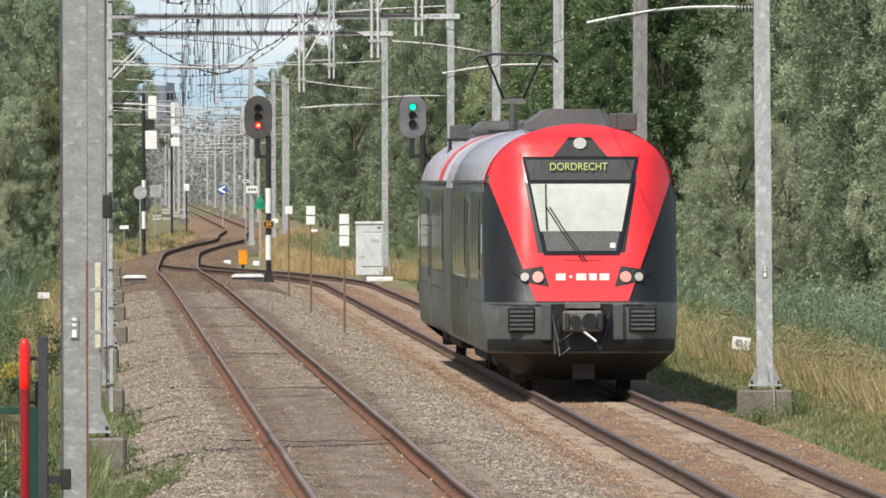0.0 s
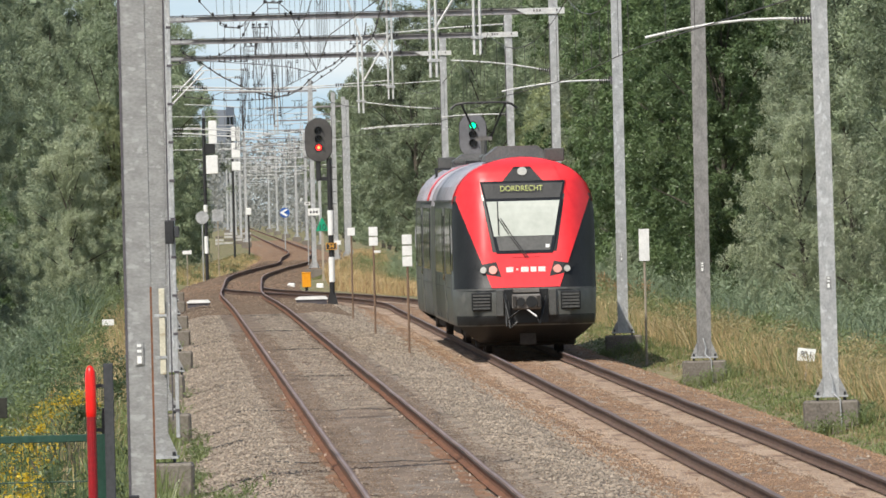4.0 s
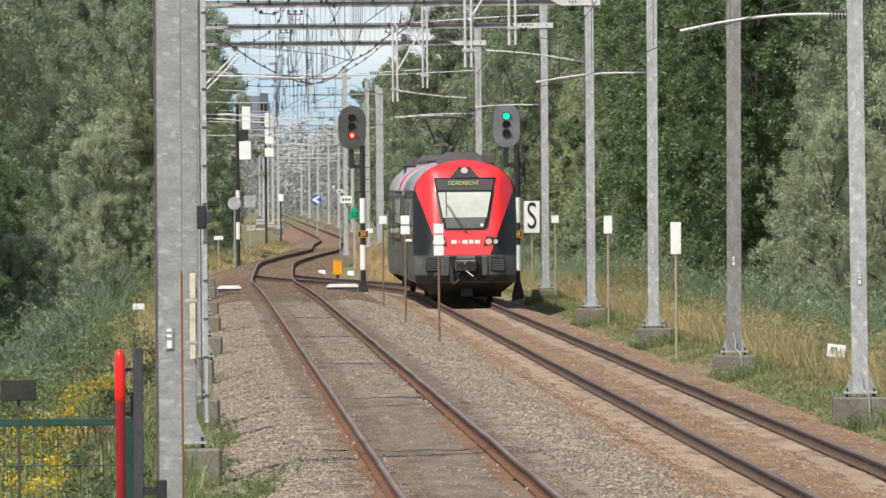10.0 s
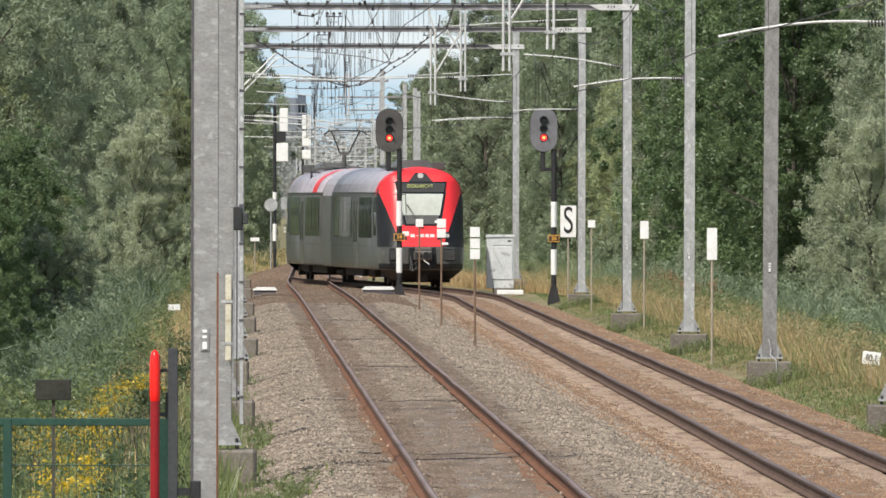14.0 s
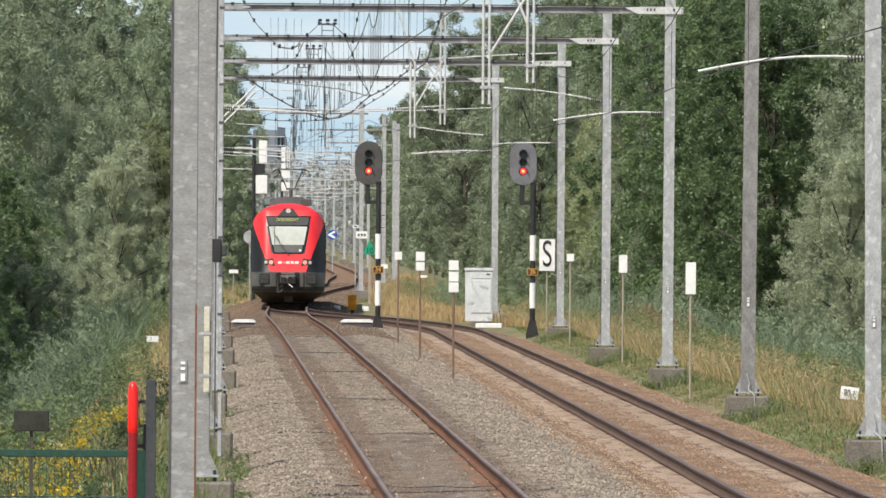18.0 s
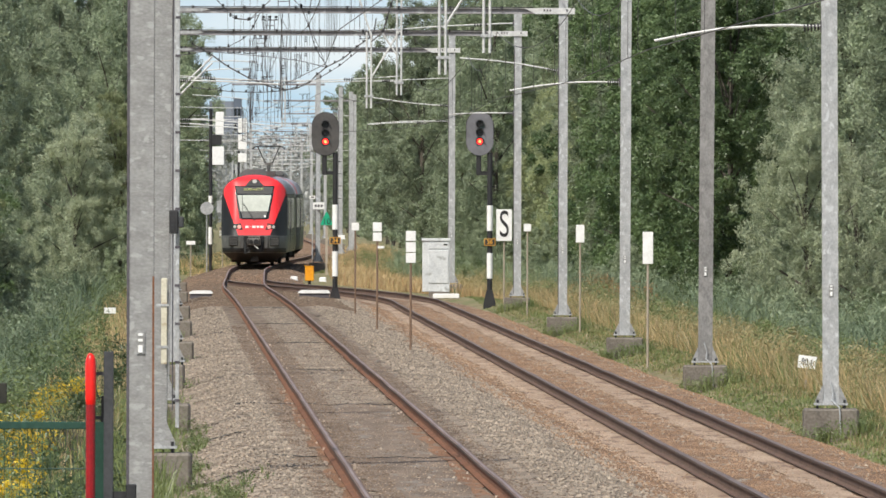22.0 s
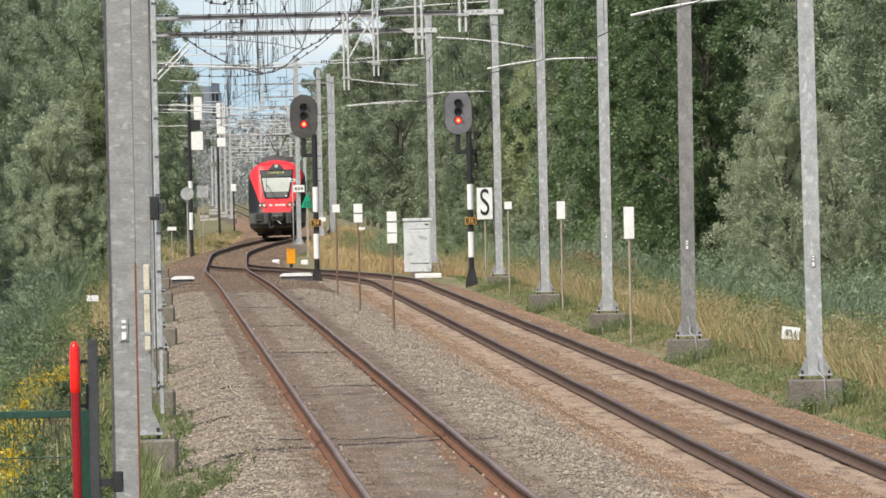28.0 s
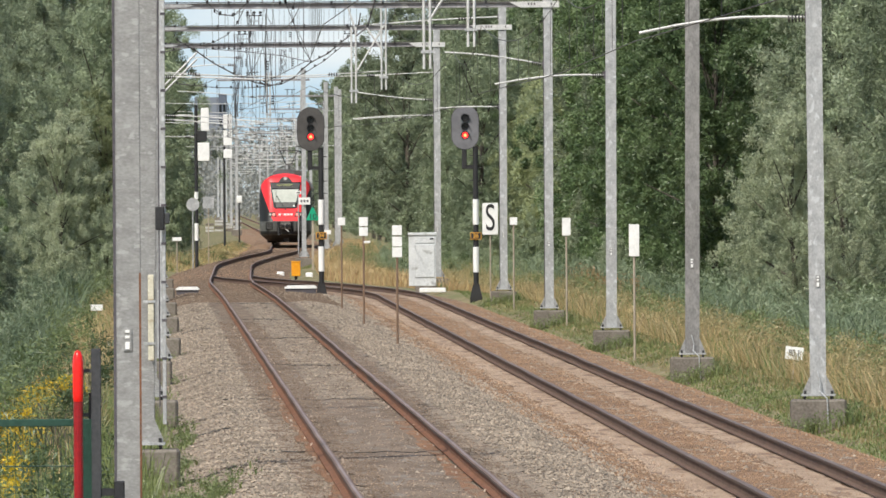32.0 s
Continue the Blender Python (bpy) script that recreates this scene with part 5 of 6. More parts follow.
def join(bm, other):
    me = bpy.data.meshes.new("piece")
    other.to_mesh(me)
    other.free()
    bm.from_mesh(me)
    bpy.data.meshes.remove(me)
    return bm


def car_shell(length):
    """Front, sides and roof of an end car as one closed skin."""
    bm = bmesh.new()
    hs = sorted({h for h, _ in PROFILE} | {0.75, 1.1, 1.36, 1.8, 2.2, 2.9, 3.2, 3.42, 3.6, 3.77})
    us = [-1, -0.93, -0.85, -0.75, -0.6, -0.4, -0.2, 0, 0.2, 0.4, 0.6, 0.75, 0.85, 0.93, 1]
    front = [[bm.verts.new((u * half_width(h), face_y(u * half_width(h), h), h)) for u in us] for h in hs[:-1]]
    tip = bm.verts.new((0, nose(4.11), 4.11))
    back = [(bm.verts.new((-half_width(h), length, h)), bm.verts.new((half_width(h), length, h))) for h in hs[:-1]]
    tip2 = bm.verts.new((0, length, 4.11))
    for r, s, h in zip(front, front[1:], hs):
        for i in range(len(us) - 1):
            bm.faces.new((r[i], r[i + 1], s[i + 1], s[i])).material_index = 2 if h >= 3.3 else 3 if 1.35 < h < 3.2 else 0
    for i in range(len(us) - 1):
        bm.faces.new((front[-1][i], front[-1][i + 1], tip)).material_index = 2
    mid = []
    for k in range(len(front)):
        mid.append((front[k][0], front[k][-1], *back[k]))
    for a, b, h in zip(mid, mid[1:], hs):
        for f in (bm.faces.new((a[0], b[0], b[2], a[2])), bm.faces.new((a[1], a[3], b[3], b[1]))):
            f.material_index = 1 if h >= 3.19 else 0
    for f in (bm.faces.new((mid[-1][0], tip, tip2, mid[-1][2])), bm.faces.new((mid[-1][1], mid[-1][3], tip2, tip))):
        f.material_index = 1
    bm.faces.new([m[2] for m in mid] + [tip2] + [m[3] for m in reversed(mid)])
    bm.faces.new([f for f in front[0]] + [back[0][1], back[0][0]])
    bmesh.ops.recalc_face_normals(bm, faces=bm.faces)
    return bm


def roof_strip(y0, y1, lift, lo=3.2, y_front=False):
    """A band across roof and shoulders."""
    bm = bmesh.new()
    hs = [lo + (4.11 - lo) * (i / 10) ** 0.75 for i in range(11)]
    arc = [(-half_width(h) - lift * 0.8, h + lift * 0.5) for h in hs[:-1]] + [(0, 4.11 + lift)] + [(half_width(h) + lift * 0.8, h + lift * 0.5) for h in reversed(hs[:-1])]
    def start(x, h):
        return max(face_y(x * 0.98, min(h, 4.11)) + 0.02, 0) if y_front else y0
    a = [bm.verts.new((x, start(x, h), h)) for x, h in arc]
    b = [bm.verts.new((x, max(y1, start(x, h) + 0.05), h)) for x, h in arc]
    for i in range(len(arc) - 1):
        bm.faces.new((a[i], a[i + 1], b[i + 1], b[i]))
    return bm


def side_panel(y0, y1, z0, z1, s, lift=0.012):
    """A pane or door leaf on the side, following the section; s: -1 or 1."""
    bm = bmesh.new()
    rows = []
    n = 4
    for j in range(n + 1):
        h = z0 + (z1 - z0) * j / n
        w = half_width(h)
        rows.append([bm.verts.new((s * (w + d), y, h)) for d, y in ((0.002, y0), (lift, y0 + 0.01), (lift, y1 - 0.01), (0.002, y1))])
    for r, q in zip(rows, rows[1:]):
        for i in range(3):
            bm.faces.new((r[i], r[i + 1], q[i + 1], q[i]))
    bmesh.ops.recalc_face_normals(bm, faces=bm.faces)
    return bm


def wheelset(th, y):
    for s in (-1, 1):
        bm = bmesh.new()
        n = 24
        for r, x0, x1 in ((0.43, 0.69, 0.72), (0.40, 0.72, 0.82), (0.16, 0.82, 0.88)):
            ring = [[bm.verts.new((s * x, y + r * math.cos(k * math.tau / n), 0.40 + r * math.sin(k * math.tau / n))) for k in range(n)] for x in (x0, x1)]
            for k in range(n):
                bm.faces.new((ring[0][k], ring[0][(k + 1) % n], ring[1][(k + 1) % n], ring[1][k]))
            bm.faces.new(ring[0])
            bm.faces.new(ring[1])
        bmesh.ops.recalc_face_normals(bm, faces=bm.faces)
        part("wheel", bm, UNDER, th)
    part("axle", tubed([(-0.7, y, 0.4), (0.7, y, 0.4)], 0.08, 10), UNDER, th)


def end_car(name, label, detailed=True):
    th = thing(name, pose(0, 0, 0), label, "train", "cars of the train")
    body = part("body", car_shell(CAR), [TRAIN_GREY, TRAIN_ROOF, TRAIN_RED, TRAIN_BLACK], th, "anthracite car body with a grey ribbed roof", True)
    # red mask: two legs, a brow and an apron
    for s in (-1, 1):
        leg = [(s * 0.55, 1.42), (s * 0.725, 1.42), (s * 1.40, 3.22), (s * 0.92, 3.58)]
        part("red_leg", face_patch(leg if s > 0 else [leg[1], leg[0], leg[3], leg[2]], 0.012, 6, 14), TRAIN_RED, th, "glossy red mask panel", True)
        brow = [(s * 0.92, 3.58), (s * 1.40, 3.22), (s * half_width(3.6), 3.6), (s * 0.9, 3.66)]
        part("red_shoulder", face_patch(brow if s > 0 else [brow[1], brow[0], brow[3], brow[2]], 0.012, 8, 8), TRAIN_RED, th, "", True)
    part("red_apron", face_patch([(-0.71, 1.38), (0.71, 1.38), (0.985, 2.12), (-0.985, 2.12)], 0.014, 12, 6), TRAIN_RED, th, "", True)
    part("red_roof_front", roof_strip(0, 0.9 if detailed else 2.05, 0.014, 3.14, y_front=True), TRAIN_RED, th, "", True)
    part("red_roof_band", roof_strip(16.0, 18.6, 0.012, 3.22), TRAIN_RED, th, "", True) if detailed else None
    for y in (4.2, 7.6, 11.0, 14.6, 19.4):
        part("roof_seam", roof_strip(y, y + 0.07, 0.016, 3.22), TRAIN_BLACK, th, "", True)
    for s in (-1, 1):
        part("gutter", boxed(min(s * 1.43, s * 1.485), max(s * 1.43, s * 1.485), 1.5, CAR - 0.1, 3.19, 3.235), SKIRT, th)
    # windscreen
    part("windscreen", face_patch([(-0.585, 2.09), (0.585, 2.09), (0.895, 3.60), (-0.895, 3.60)], 0.026, 10, 12), TRAIN_GLASS, th, "dark windscreen with a pale blind behind", True)
    part("blind", face_patch([(-0.63, 2.45), (0.62, 2.45), (0.76, 3.18), (-0.77, 3.18)], 0.034, 8, 6), BLIND, th, "pale grey sun blind")
    part("sill_shade", face_patch([(-0.53, 2.15), (0.53, 2.15), (0.59, 2.44), (-0.59, 2.44)], 0.034, 8, 4), SKIRT, th)
    part("mirror_tag", face_patch([(0.44, 2.2), (0.52, 2.2), (0.52, 2.27), (0.44, 2.27)], 0.042, 2, 2), WHITE, th)
    sign = part("display", face_patch([(-0.77, 3.24), (0.77, 3.24), (0.84, 3.55), (-0.84, 3.55)], 0.034, 8, 3), TRAIN_BLACK, th, "destination display")
    bm = text_mesh("DORDRECHT", 0.185, 0.002, 0.0)
    bmesh.ops.scale(bm, vec=(0.80, 1, 0.97), verts=bm.verts)
    part("letters", moved(bm, -0.03, face_y(0, 3.44) - 0.085, 3.44, -25), DISPLAY, sign, "yellow-green dot letters")
    cap = part("lamp_cap", face_patch([(-0.42, 3.60), (0.42, 3.60), (0.17, 3.90), (-0.17, 3.90)], 0.035, 6, 6), TRAIN_BLACK, th, "black cap round the top lamp")
    bm = bmesh.new()
    disc(bm, 0, 0, 0.10, -0.03, 0.02, 20)
    part("top_lamp", moved(bm, 0, face_y(0, 3.78) - 0.03, 3.79, -30), HEADLIGHT, cap, "round top lamp")
    for s in (-1, 1):
        hl = part("headlamp_unit", face_patch([(0.50, 1.60), (0.80, 1.66), (1.10, 1.84), (0.60, 1.92)] if s > 0 else [(-0.80, 1.66), (-0.50, 1.60), (-0.60, 1.92), (-1.10, 1.84)], 0.020, 6, 4), TRAIN_BLACK, th, "black light cluster")
        for u, r, m in ((0.67, 0.085, TAIL), (0.87, 0.066, HEADLIGHT)):
            bm = bmesh.new()
            disc(bm, 0, 0, r, -0.03, 0.03, 20)
            part("tail_light" if m is TAIL else "headlight", moved(bm, s * u, face_y(u, 1.75) - 0.025, 1.75, -10, 0, s * 12), m, hl)
    # plain shapes of the mark on the apron
    bm = bmesh.new()
    yy = face_y(0.2, 1.76)
    for u0, u1 in ((-0.40, -0.25), (-0.09, 0.07), (0.11, 0.23), (0.27, 0.42)):
        box(bm, u0, u1, yy - 0.035, yy - 0.012, 1.70, 1.805)
    box(bm, -0.19, -0.15, yy - 0.035, yy - 0.012, 1.735, 1.775)
    part("white_mark", bm, WHITE, th, "white mark on the red apron")
    part("apron_seam", face_patch([(-0.27, 2.005), (0.32, 2.005), (0.32, 2.014), (-0.27, 2.014)], 0.02, 6, 1), RED_POST, th)
    # wipers
    for d in (0.0, 0.05):
        part("wiper", tubed([(0.02 + d, face_y(0, 2.02) - 0.05, 2.0), (-0.30 + d, face_y(0, 2.5) - 0.06, 2.45), (-0.53 + d, face_y(0, 2.85) - 0.06, 2.82)], 0.011, 6), TRAIN_BLACK, th)
    part("wiper_blade", tubed([(-0.53, face_y(0, 2.5) - 0.06, 2.48), (-0.54, face_y(0, 3.2) - 0.06, 3.18)], 0.013, 6), TRAIN_BLACK, th)
    # bumper, vents, coupler
    part("trim_line", face_patch([(-1.44, 1.33), (1.44, 1.33), (1.44, 1.365), (-1.44, 1.365)], 0.02, 20, 1), SKIRT, th)
    for s in (-1, 1):
        cx = s * 0.93
        vent = part("vent", boxed(cx - 0.21, cx + 0.21, face_y(0.93, 1.1) - 0.05, face_y(0.93, 1.1) + 0.1, 0.90, 1.29, bevel=0.02), TRAIN_BLACK, th, "black louvred vent")
        for k in range(5):
            part("louvre", boxed(cx - 0.18, cx + 0.18, face_y(0.93, 1.1) - 0.075, face_y(0.93, 1.1) - 0.04, 0.94 + 0.066 * k, 0.975 + 0.066 * k), SKIRT, vent)
        part("buffer_panel", boxed(s * 0.55 - 0.085, s * 0.55 + 0.085, -0.08, 0.3, 0.78, 1.34, bevel=0.02), SKIRT, th)
    bm = bmesh.new()
    rows = []
    for h, w, back in ((0.80, 1.44, -0.012), (0.62, 1.43, -0.006), (0.585, 1.41, 0.05), (0.46, 1.27, 0.26), (0.34, 1.12, 0.46), (0.24, 0.98, 0.66), (0.24, 0.96, 1.4)):
        rows.append([bm.verts.new((w * k / 12, face_y(w * k / 12, 0.80) + back, h)) for k in range(-12, 13)])
    for r, q in zip(rows, rows[1:]):
        for i in range(24):
            bm.faces.new((r[i], r[i + 1], q[i + 1], q[i]))
    part("lower_fairing", bm, TRAIN_BLACK, th, "black rounded lower fairing", True)
    part("plough_plate", boxed(-0.14, 0.20, 0.34, 0.5, 0.18, 0.44, bevel=0.01), UNDER, th)
    part("recess", boxed(-0.46, 0.46, -0.022, 0.25, 0.64, 1.34), TRAIN_BLACK, th)
    cp = part("coupler", boxed(-0.30, 0.30, -0.45, 0.02, 0.92, 1.24, bevel=0.03), STEEL, th, "grey automatic coupler")
    bm = bmesh.new()
    disc(bm, 0.1, 1.08, 0.12, -0.5, -0.452, 16)
    disc(bm, -0.12, 1.08, 0.09, -0.5, -0.452, 16)
    part("cone", bm, TRAIN_BLACK, cp)
    for q in (-0.25, 0.25):
        part("bolt_plate", boxed(q - 0.04, q + 0.04, -0.48, -0.452, 0.96, 1.2, bevel=0.01), UNDER, cp)
    part("top_bar", boxed(-0.27, 0.27, -0.40, 0.02, 1.27, 1.36, bevel=0.01), STEEL, th)
    part("lever", tubed([(0.0, -0.4, 0.93), (0.2, -0.5, 0.77)], 0.019, 6), PALE_TUBE, th, "pale coupler handle")
    for a, b in (((-0.42, -0.1, 1.2), (-0.3, -0.25, 0.62)), ((0.42, -0.1, 1.2), (0.22, -0.3, 0.72)), ((-0.46, -0.1, 1.25), (-0.16, -0.4, 0.9)), ((-0.38, -0.1, 1.1), (-0.2, -0.3, 0.66))):
        m = (Vector(a) + Vector(b)) / 2 + Vector((-0.06, -0.12, -0.34))
        part("hose", tubed([a, m, b], 0.025, 6), TRAIN_BLACK, th)
    # sides: cab window, doors, windows
    for s in (-1, 1):
        part("cab_corner_glass", side_panel(1.30, 2.5, 1.75, 3.05, s), TRAIN_GLASS, th, "black cab side glass")
        for y0, y1 in ((3.5, 5.2), (5.3, 7.0), (7.1, 8.8), (12.6, 14.3), (14.4, 16.2), (16.4, 18.2), (18.4, 20.4)):
            part("side_window", side_panel(y0, y1, 1.85, 2.95, s, 0.016), TRAIN_GLASS, th)
        for y0, y1 in ((9.6, 10.55), (10.6, 11.55)):
            door = part("door_leaf", side_panel(y0, y1, 0.62, 3.08, s, 0.02), TRAIN_GREY, th, "dark door leaf")
            part("door_glass", side_panel(y0 + 0.2, y1 - 0.2, 1.5, 2.9, s, 0.03), TRAIN_GLASS, door)
        part("skirt_line", boxed(min(s * 1.48, s * 1.492), max(s * 1.48, s * 1.492), 1.2, CAR - 0.2, 1.36, 1.38), SKIRT, th)
        part("cab_handrail", tubed([(s * 1.495, 1.6, 2.1), (s * 1.495, 1.6, 2.55)], 0.014, 6), GALV, th, "grey cab handrail")
        for y in (2.9, 9.3, 11.85, 17.0, 21.0):
            part("panel_seam", side_panel(y, y + 0.035, 0.66, 3.12, s, 0.006), TRAIN_BLACK, th)
        part("window_band", side_panel(3.3, 9.0, 1.66, 3.06, s, 0.008), TRAIN_GLASS, th)
        part("window_band", side_panel(12.4, 20.6, 1.66, 3.06, s, 0.008), TRAIN_GLASS, th)
    # roof kit and bogies
    part("roof_box", prismed([(-0.74, 4.02), (-0.72, 4.14), (-0.62, 4.21), (-0.46, 4.34), (0.36, 4.34), (0.52, 4.22), (0.60, 4.14), (0.60, 4.02)], 2.3, 5.6), ROOF_KIT, th, "grey roof housing")
    part("roof_box_end", boxed(0.50, 0.92, 1.9, 2.5, 4.0, 4.27, bevel=0.02), SKIRT, th)
    part("roof_box", boxed(-0.7, 0.7, 7.5, 10.0, 4.06, 4.2, bevel=0.05), SKIRT, th)
    part("bogie", boxed(-1.0, 1.0, 2.0, 5.4, 0.32, 0.62, bevel=0.04), UNDER, th)
    # added plate: its dark colour stands for the shade under the nose
    part("rail_guard", boxed(-1.05, 1.05, 1.35, 1.8, 0.15, 0.6, bevel=0.03), UNDER, th, "added dark plate for the shade before the wheels")
    for y in (2.6, 4.7):
        wheelset(th, y)
    for y0, y1 in ((6.2, 9.0), (11.5, 19.5)):
        part("equipment_case", boxed(-1.15, 1.15, y0, y1, 0.30, 0.60, bevel=0.04), UNDER, th)
    return th


train = end_car("rail_car", "red and anthracite rail car with a red mask front", False)
module = thing("power_module", pose(0, 0, 0), "short dark grey power car between the two halves", "train", "cars of the train")
part("body", prismed([(w * s, h) for s in (-1, 1) for h, w in (PROFILE[:6] if s > 0 else PROFILE[:6][::-1])], 0.2, 4.4), TRAIN_GREY, module)
part("roof", prismed([(-w, h + 0.004) for h, w in PROFILE[5:]] + [(w, h + 0.004) for h, w in PROFILE[5:-1][::-1]], 0.2, 4.4), TRAIN_ROOF, module)
for y in (-0.1, 4.36):
    part("bellows", prismed([(-w * 0.985, h * 0.99) for h, w in PROFILE] + [(w * 0.985, h * 0.99) for h, w in PROFILE[:-1][::-1]], y, y + 0.29), SKIRT, module)
part("bogie", boxed(-1.0, 1.0, 0.7, 3.9, 0.32, 0.44), UNDER, module)
for y in (1.25, 3.35):
    wheelset(module, y)
leader = end_car("rail_car", "leading red and anthracite rail car of the same train")
# pantograph on the leading car
pan = part("pantograph", boxed(-0.45, 0.45, 11.2, 12.2, 4.05, 4.15), TRAIN_BLACK, leader, "raised black pantograph")
part("pedestal", tubed([(0, 11.7, 4.15), (0, 11.7, 4.62)], 0.075, 8), SKIRT, pan)
part("crosspiece", boxed(-0.2, 0.2, 11.65, 11.75, 4.62, 4.72), STEEL, pan)
for s in (-1, 1):
    part("arm", tubed([(s * 0.17, 11.7, 4.68), (s * 0.32, 12.0, 5.05), (s * 0.52, 12.3, 5.48)], 0.025, 6), TRAIN_BLACK, pan)
part("bow", tubed([(-0.79, 12.3, 5.36), (-0.66, 12.3, 5.47), (-0.4, 12.3, 5.51), (0.4, 12.3, 5.51), (0.66, 12.3, 5.47), (0.79, 12.3, 5.36)], 0.03, 6), TRAIN_BLACK, pan)
part("contact_strip", boxed(-0.6, 0.6, 12.2, 12.27, 5.49, 5.53), STEEL, pan)
bm = boxed(0.75, 1.15, 9.6, 10.2, 3.72, 3.78)
for q in (0.8, 1.1):
    box(bm, q - 0.03, q + 0.03, 9.7, 10.1, 3.78, 3.95)
box(bm, 0.75, 1.15, 9.75, 10.05, 3.95, 4.0)
part("roof_frame", bm, TRAIN_BLACK, leader, "black roof isolator frame")


def nose_at(t):
    """Where the visible end of the train is, along the line."""
    slow = 9.0 * math.exp(-(((t - 12.0) / (7.5 if t < 12 else 5.5)) ** 2))
    return 208.5 + 19.5 * t - 0.056 * t * t - slow


def on_path(y):
    return Vector((x_right(y), y, z_right(y)))


def car_pose(y, a, b, back=False):
    """A car whose end is at y, carried at a and b metres from it."""
    p, q = on_path(y + a), on_path(y + b)
    d = (q - p).normalized()
    o = p - d * a if not back else p + d * (b - a) + d * 3.0
    turn = math.degrees(math.atan2(-d.x, d.y))
    return pose(o.x, o.y, o.z, math.degrees(math.asin(d.z)) * (1 if not back else -1), 0, turn + (180 if back else 0))

# ---- trees, reeds and grass ----
def leaves_mesh(name, centres, radii, per, size, seed, mat, droop=0.0, slim=0.45, shell=0.45, facing=0.0):
    """Many small three-cornered leaves in clumps; facing: how far the leaves turn their faces out of their clump and up."""
    rnd = np.random.RandomState(seed)
    n = len(centres) * per
    c = np.repeat(np.asarray(centres, float), per, axis=0)
    r = np.repeat(np.asarray(radii, float), per)[:, None]
    d = rnd.normal(size=(n, 3))
    d /= np.linalg.norm(d, axis=1)[:, None]
    p = c + d * r * rnd.rand(n, 1) ** shell
    p[:, 2] -= droop * rnd.rand(n) * r[:, 0]
    a = rnd.normal(size=(n, 3)) + np.array((0, 0, -droop))
    if facing:
        nn = facing * (d + np.array((0, 0, 0.5))) + 0.75 * rnd.normal(size=(n, 3))
        nn /= np.linalg.norm(nn, axis=1)[:, None]
        a -= nn * np.sum(a * nn, axis=1)[:, None]
    else:
        nn = rnd.normal(size=(n, 3))
    a /= np.linalg.norm(a, axis=1)[:, None]
    b = np.cross(a, nn)
    b /= np.linalg.norm(b, axis=1)[:, None]
    s = size * (0.55 + 0.9 * rnd.rand(n, 1))
    tri = np.stack((p - a * s + b * s * slim, p - a * s - b * s * slim, p + a * s), axis=1).reshape(-1, 3)
    me = bpy.data.meshes.new(name)
    me.from_pydata(tri.tolist(), [], np.arange(3 * n).reshape(-1, 3).tolist())
    me.materials.append(mat)
    return me


def tree(label, height, spread, mat, seed, lobes=17, clumps=24, per=170, size=0.05, low=0.05, droop=0.3, slim=0.45, streak=1.0):
    """Trunk and limbs, then a crown of billows, each billow a shell of leafy sprays with gaps between; streak: how much the sprays are drawn out downwards."""
    rnd = random.Random(seed)
    th = thing("tree", pose(0, 0, 0), label, "tree", "trees along the railway")
    bm = bmesh.new()
    tube(bm, [(0, 0, -0.3), (0.1, 0, height * 0.25), (0.0, 0.1, height * 0.55), (0.15, 0, height * 0.85)], 0.05 + height * 0.008, 7, r2=0.03)
    cs, rs = [], []
    for i in range(lobes * 5):
        a, e, hz = rnd.uniform(0, 6.28), spread * 0.42 * rnd.random() ** 0.5, rnd.uniform(0.08, 0.9)
        cs.append((e * math.cos(a) * (1.15 - hz), e * math.sin(a) * (1.15 - hz), height * hz))
        rs.append(rnd.uniform(0.3, 0.5) * (0.45 + 0.05 * height))
    for i in range(lobes):
        hz = 0.10 + 0.82 * (i + rnd.random()) / lobes
        wide = (0.55 + 0.9 * hz) if hz < 0.45 else 0.955 * (1.0 - 0.75 * ((hz - 0.45) / 0.55) ** 1.6)
        a, e = i * 2.4 + rnd.uniform(-0.5, 0.5), spread * wide * rnd.uniform(0.35, 0.72)
        lx, ly, lz = e * math.cos(a), e * math.sin(a), height * hz
        lr = spread * rnd.uniform(0.26, 0.46) * (1.1 - 0.35 * hz)
        tube(bm, [(0, 0, lz * 0.72), (lx * 0.5, ly * 0.5, lz * 0.88), (lx, ly, lz)], 0.045, 5, r2=0.012)
        for _ in range(clumps):
            d = Vector((rnd.gauss(0, 1), rnd.gauss(0, 1), rnd.gauss(0.25, 1))).normalized()
            q = lr * rnd.uniform(0.62, 1.08)
            cs.append((lx + d.x * q, ly + d.y * q, max(height * low, lz + d.z * q * 1.15 - (streak - 1.0) * rnd.random() * lr)))
            rs.append(rnd.uniform(0.13, 0.34) * (0.45 + 0.05 * height))
    part("trunk", bm, BARK, th)
    me = leaves_mesh("crown", cs, rs, per, size, seed, mat, droop, slim, 0.4, 0.9)
    crown = new("crown", me)
    crown.parent = th
    return th


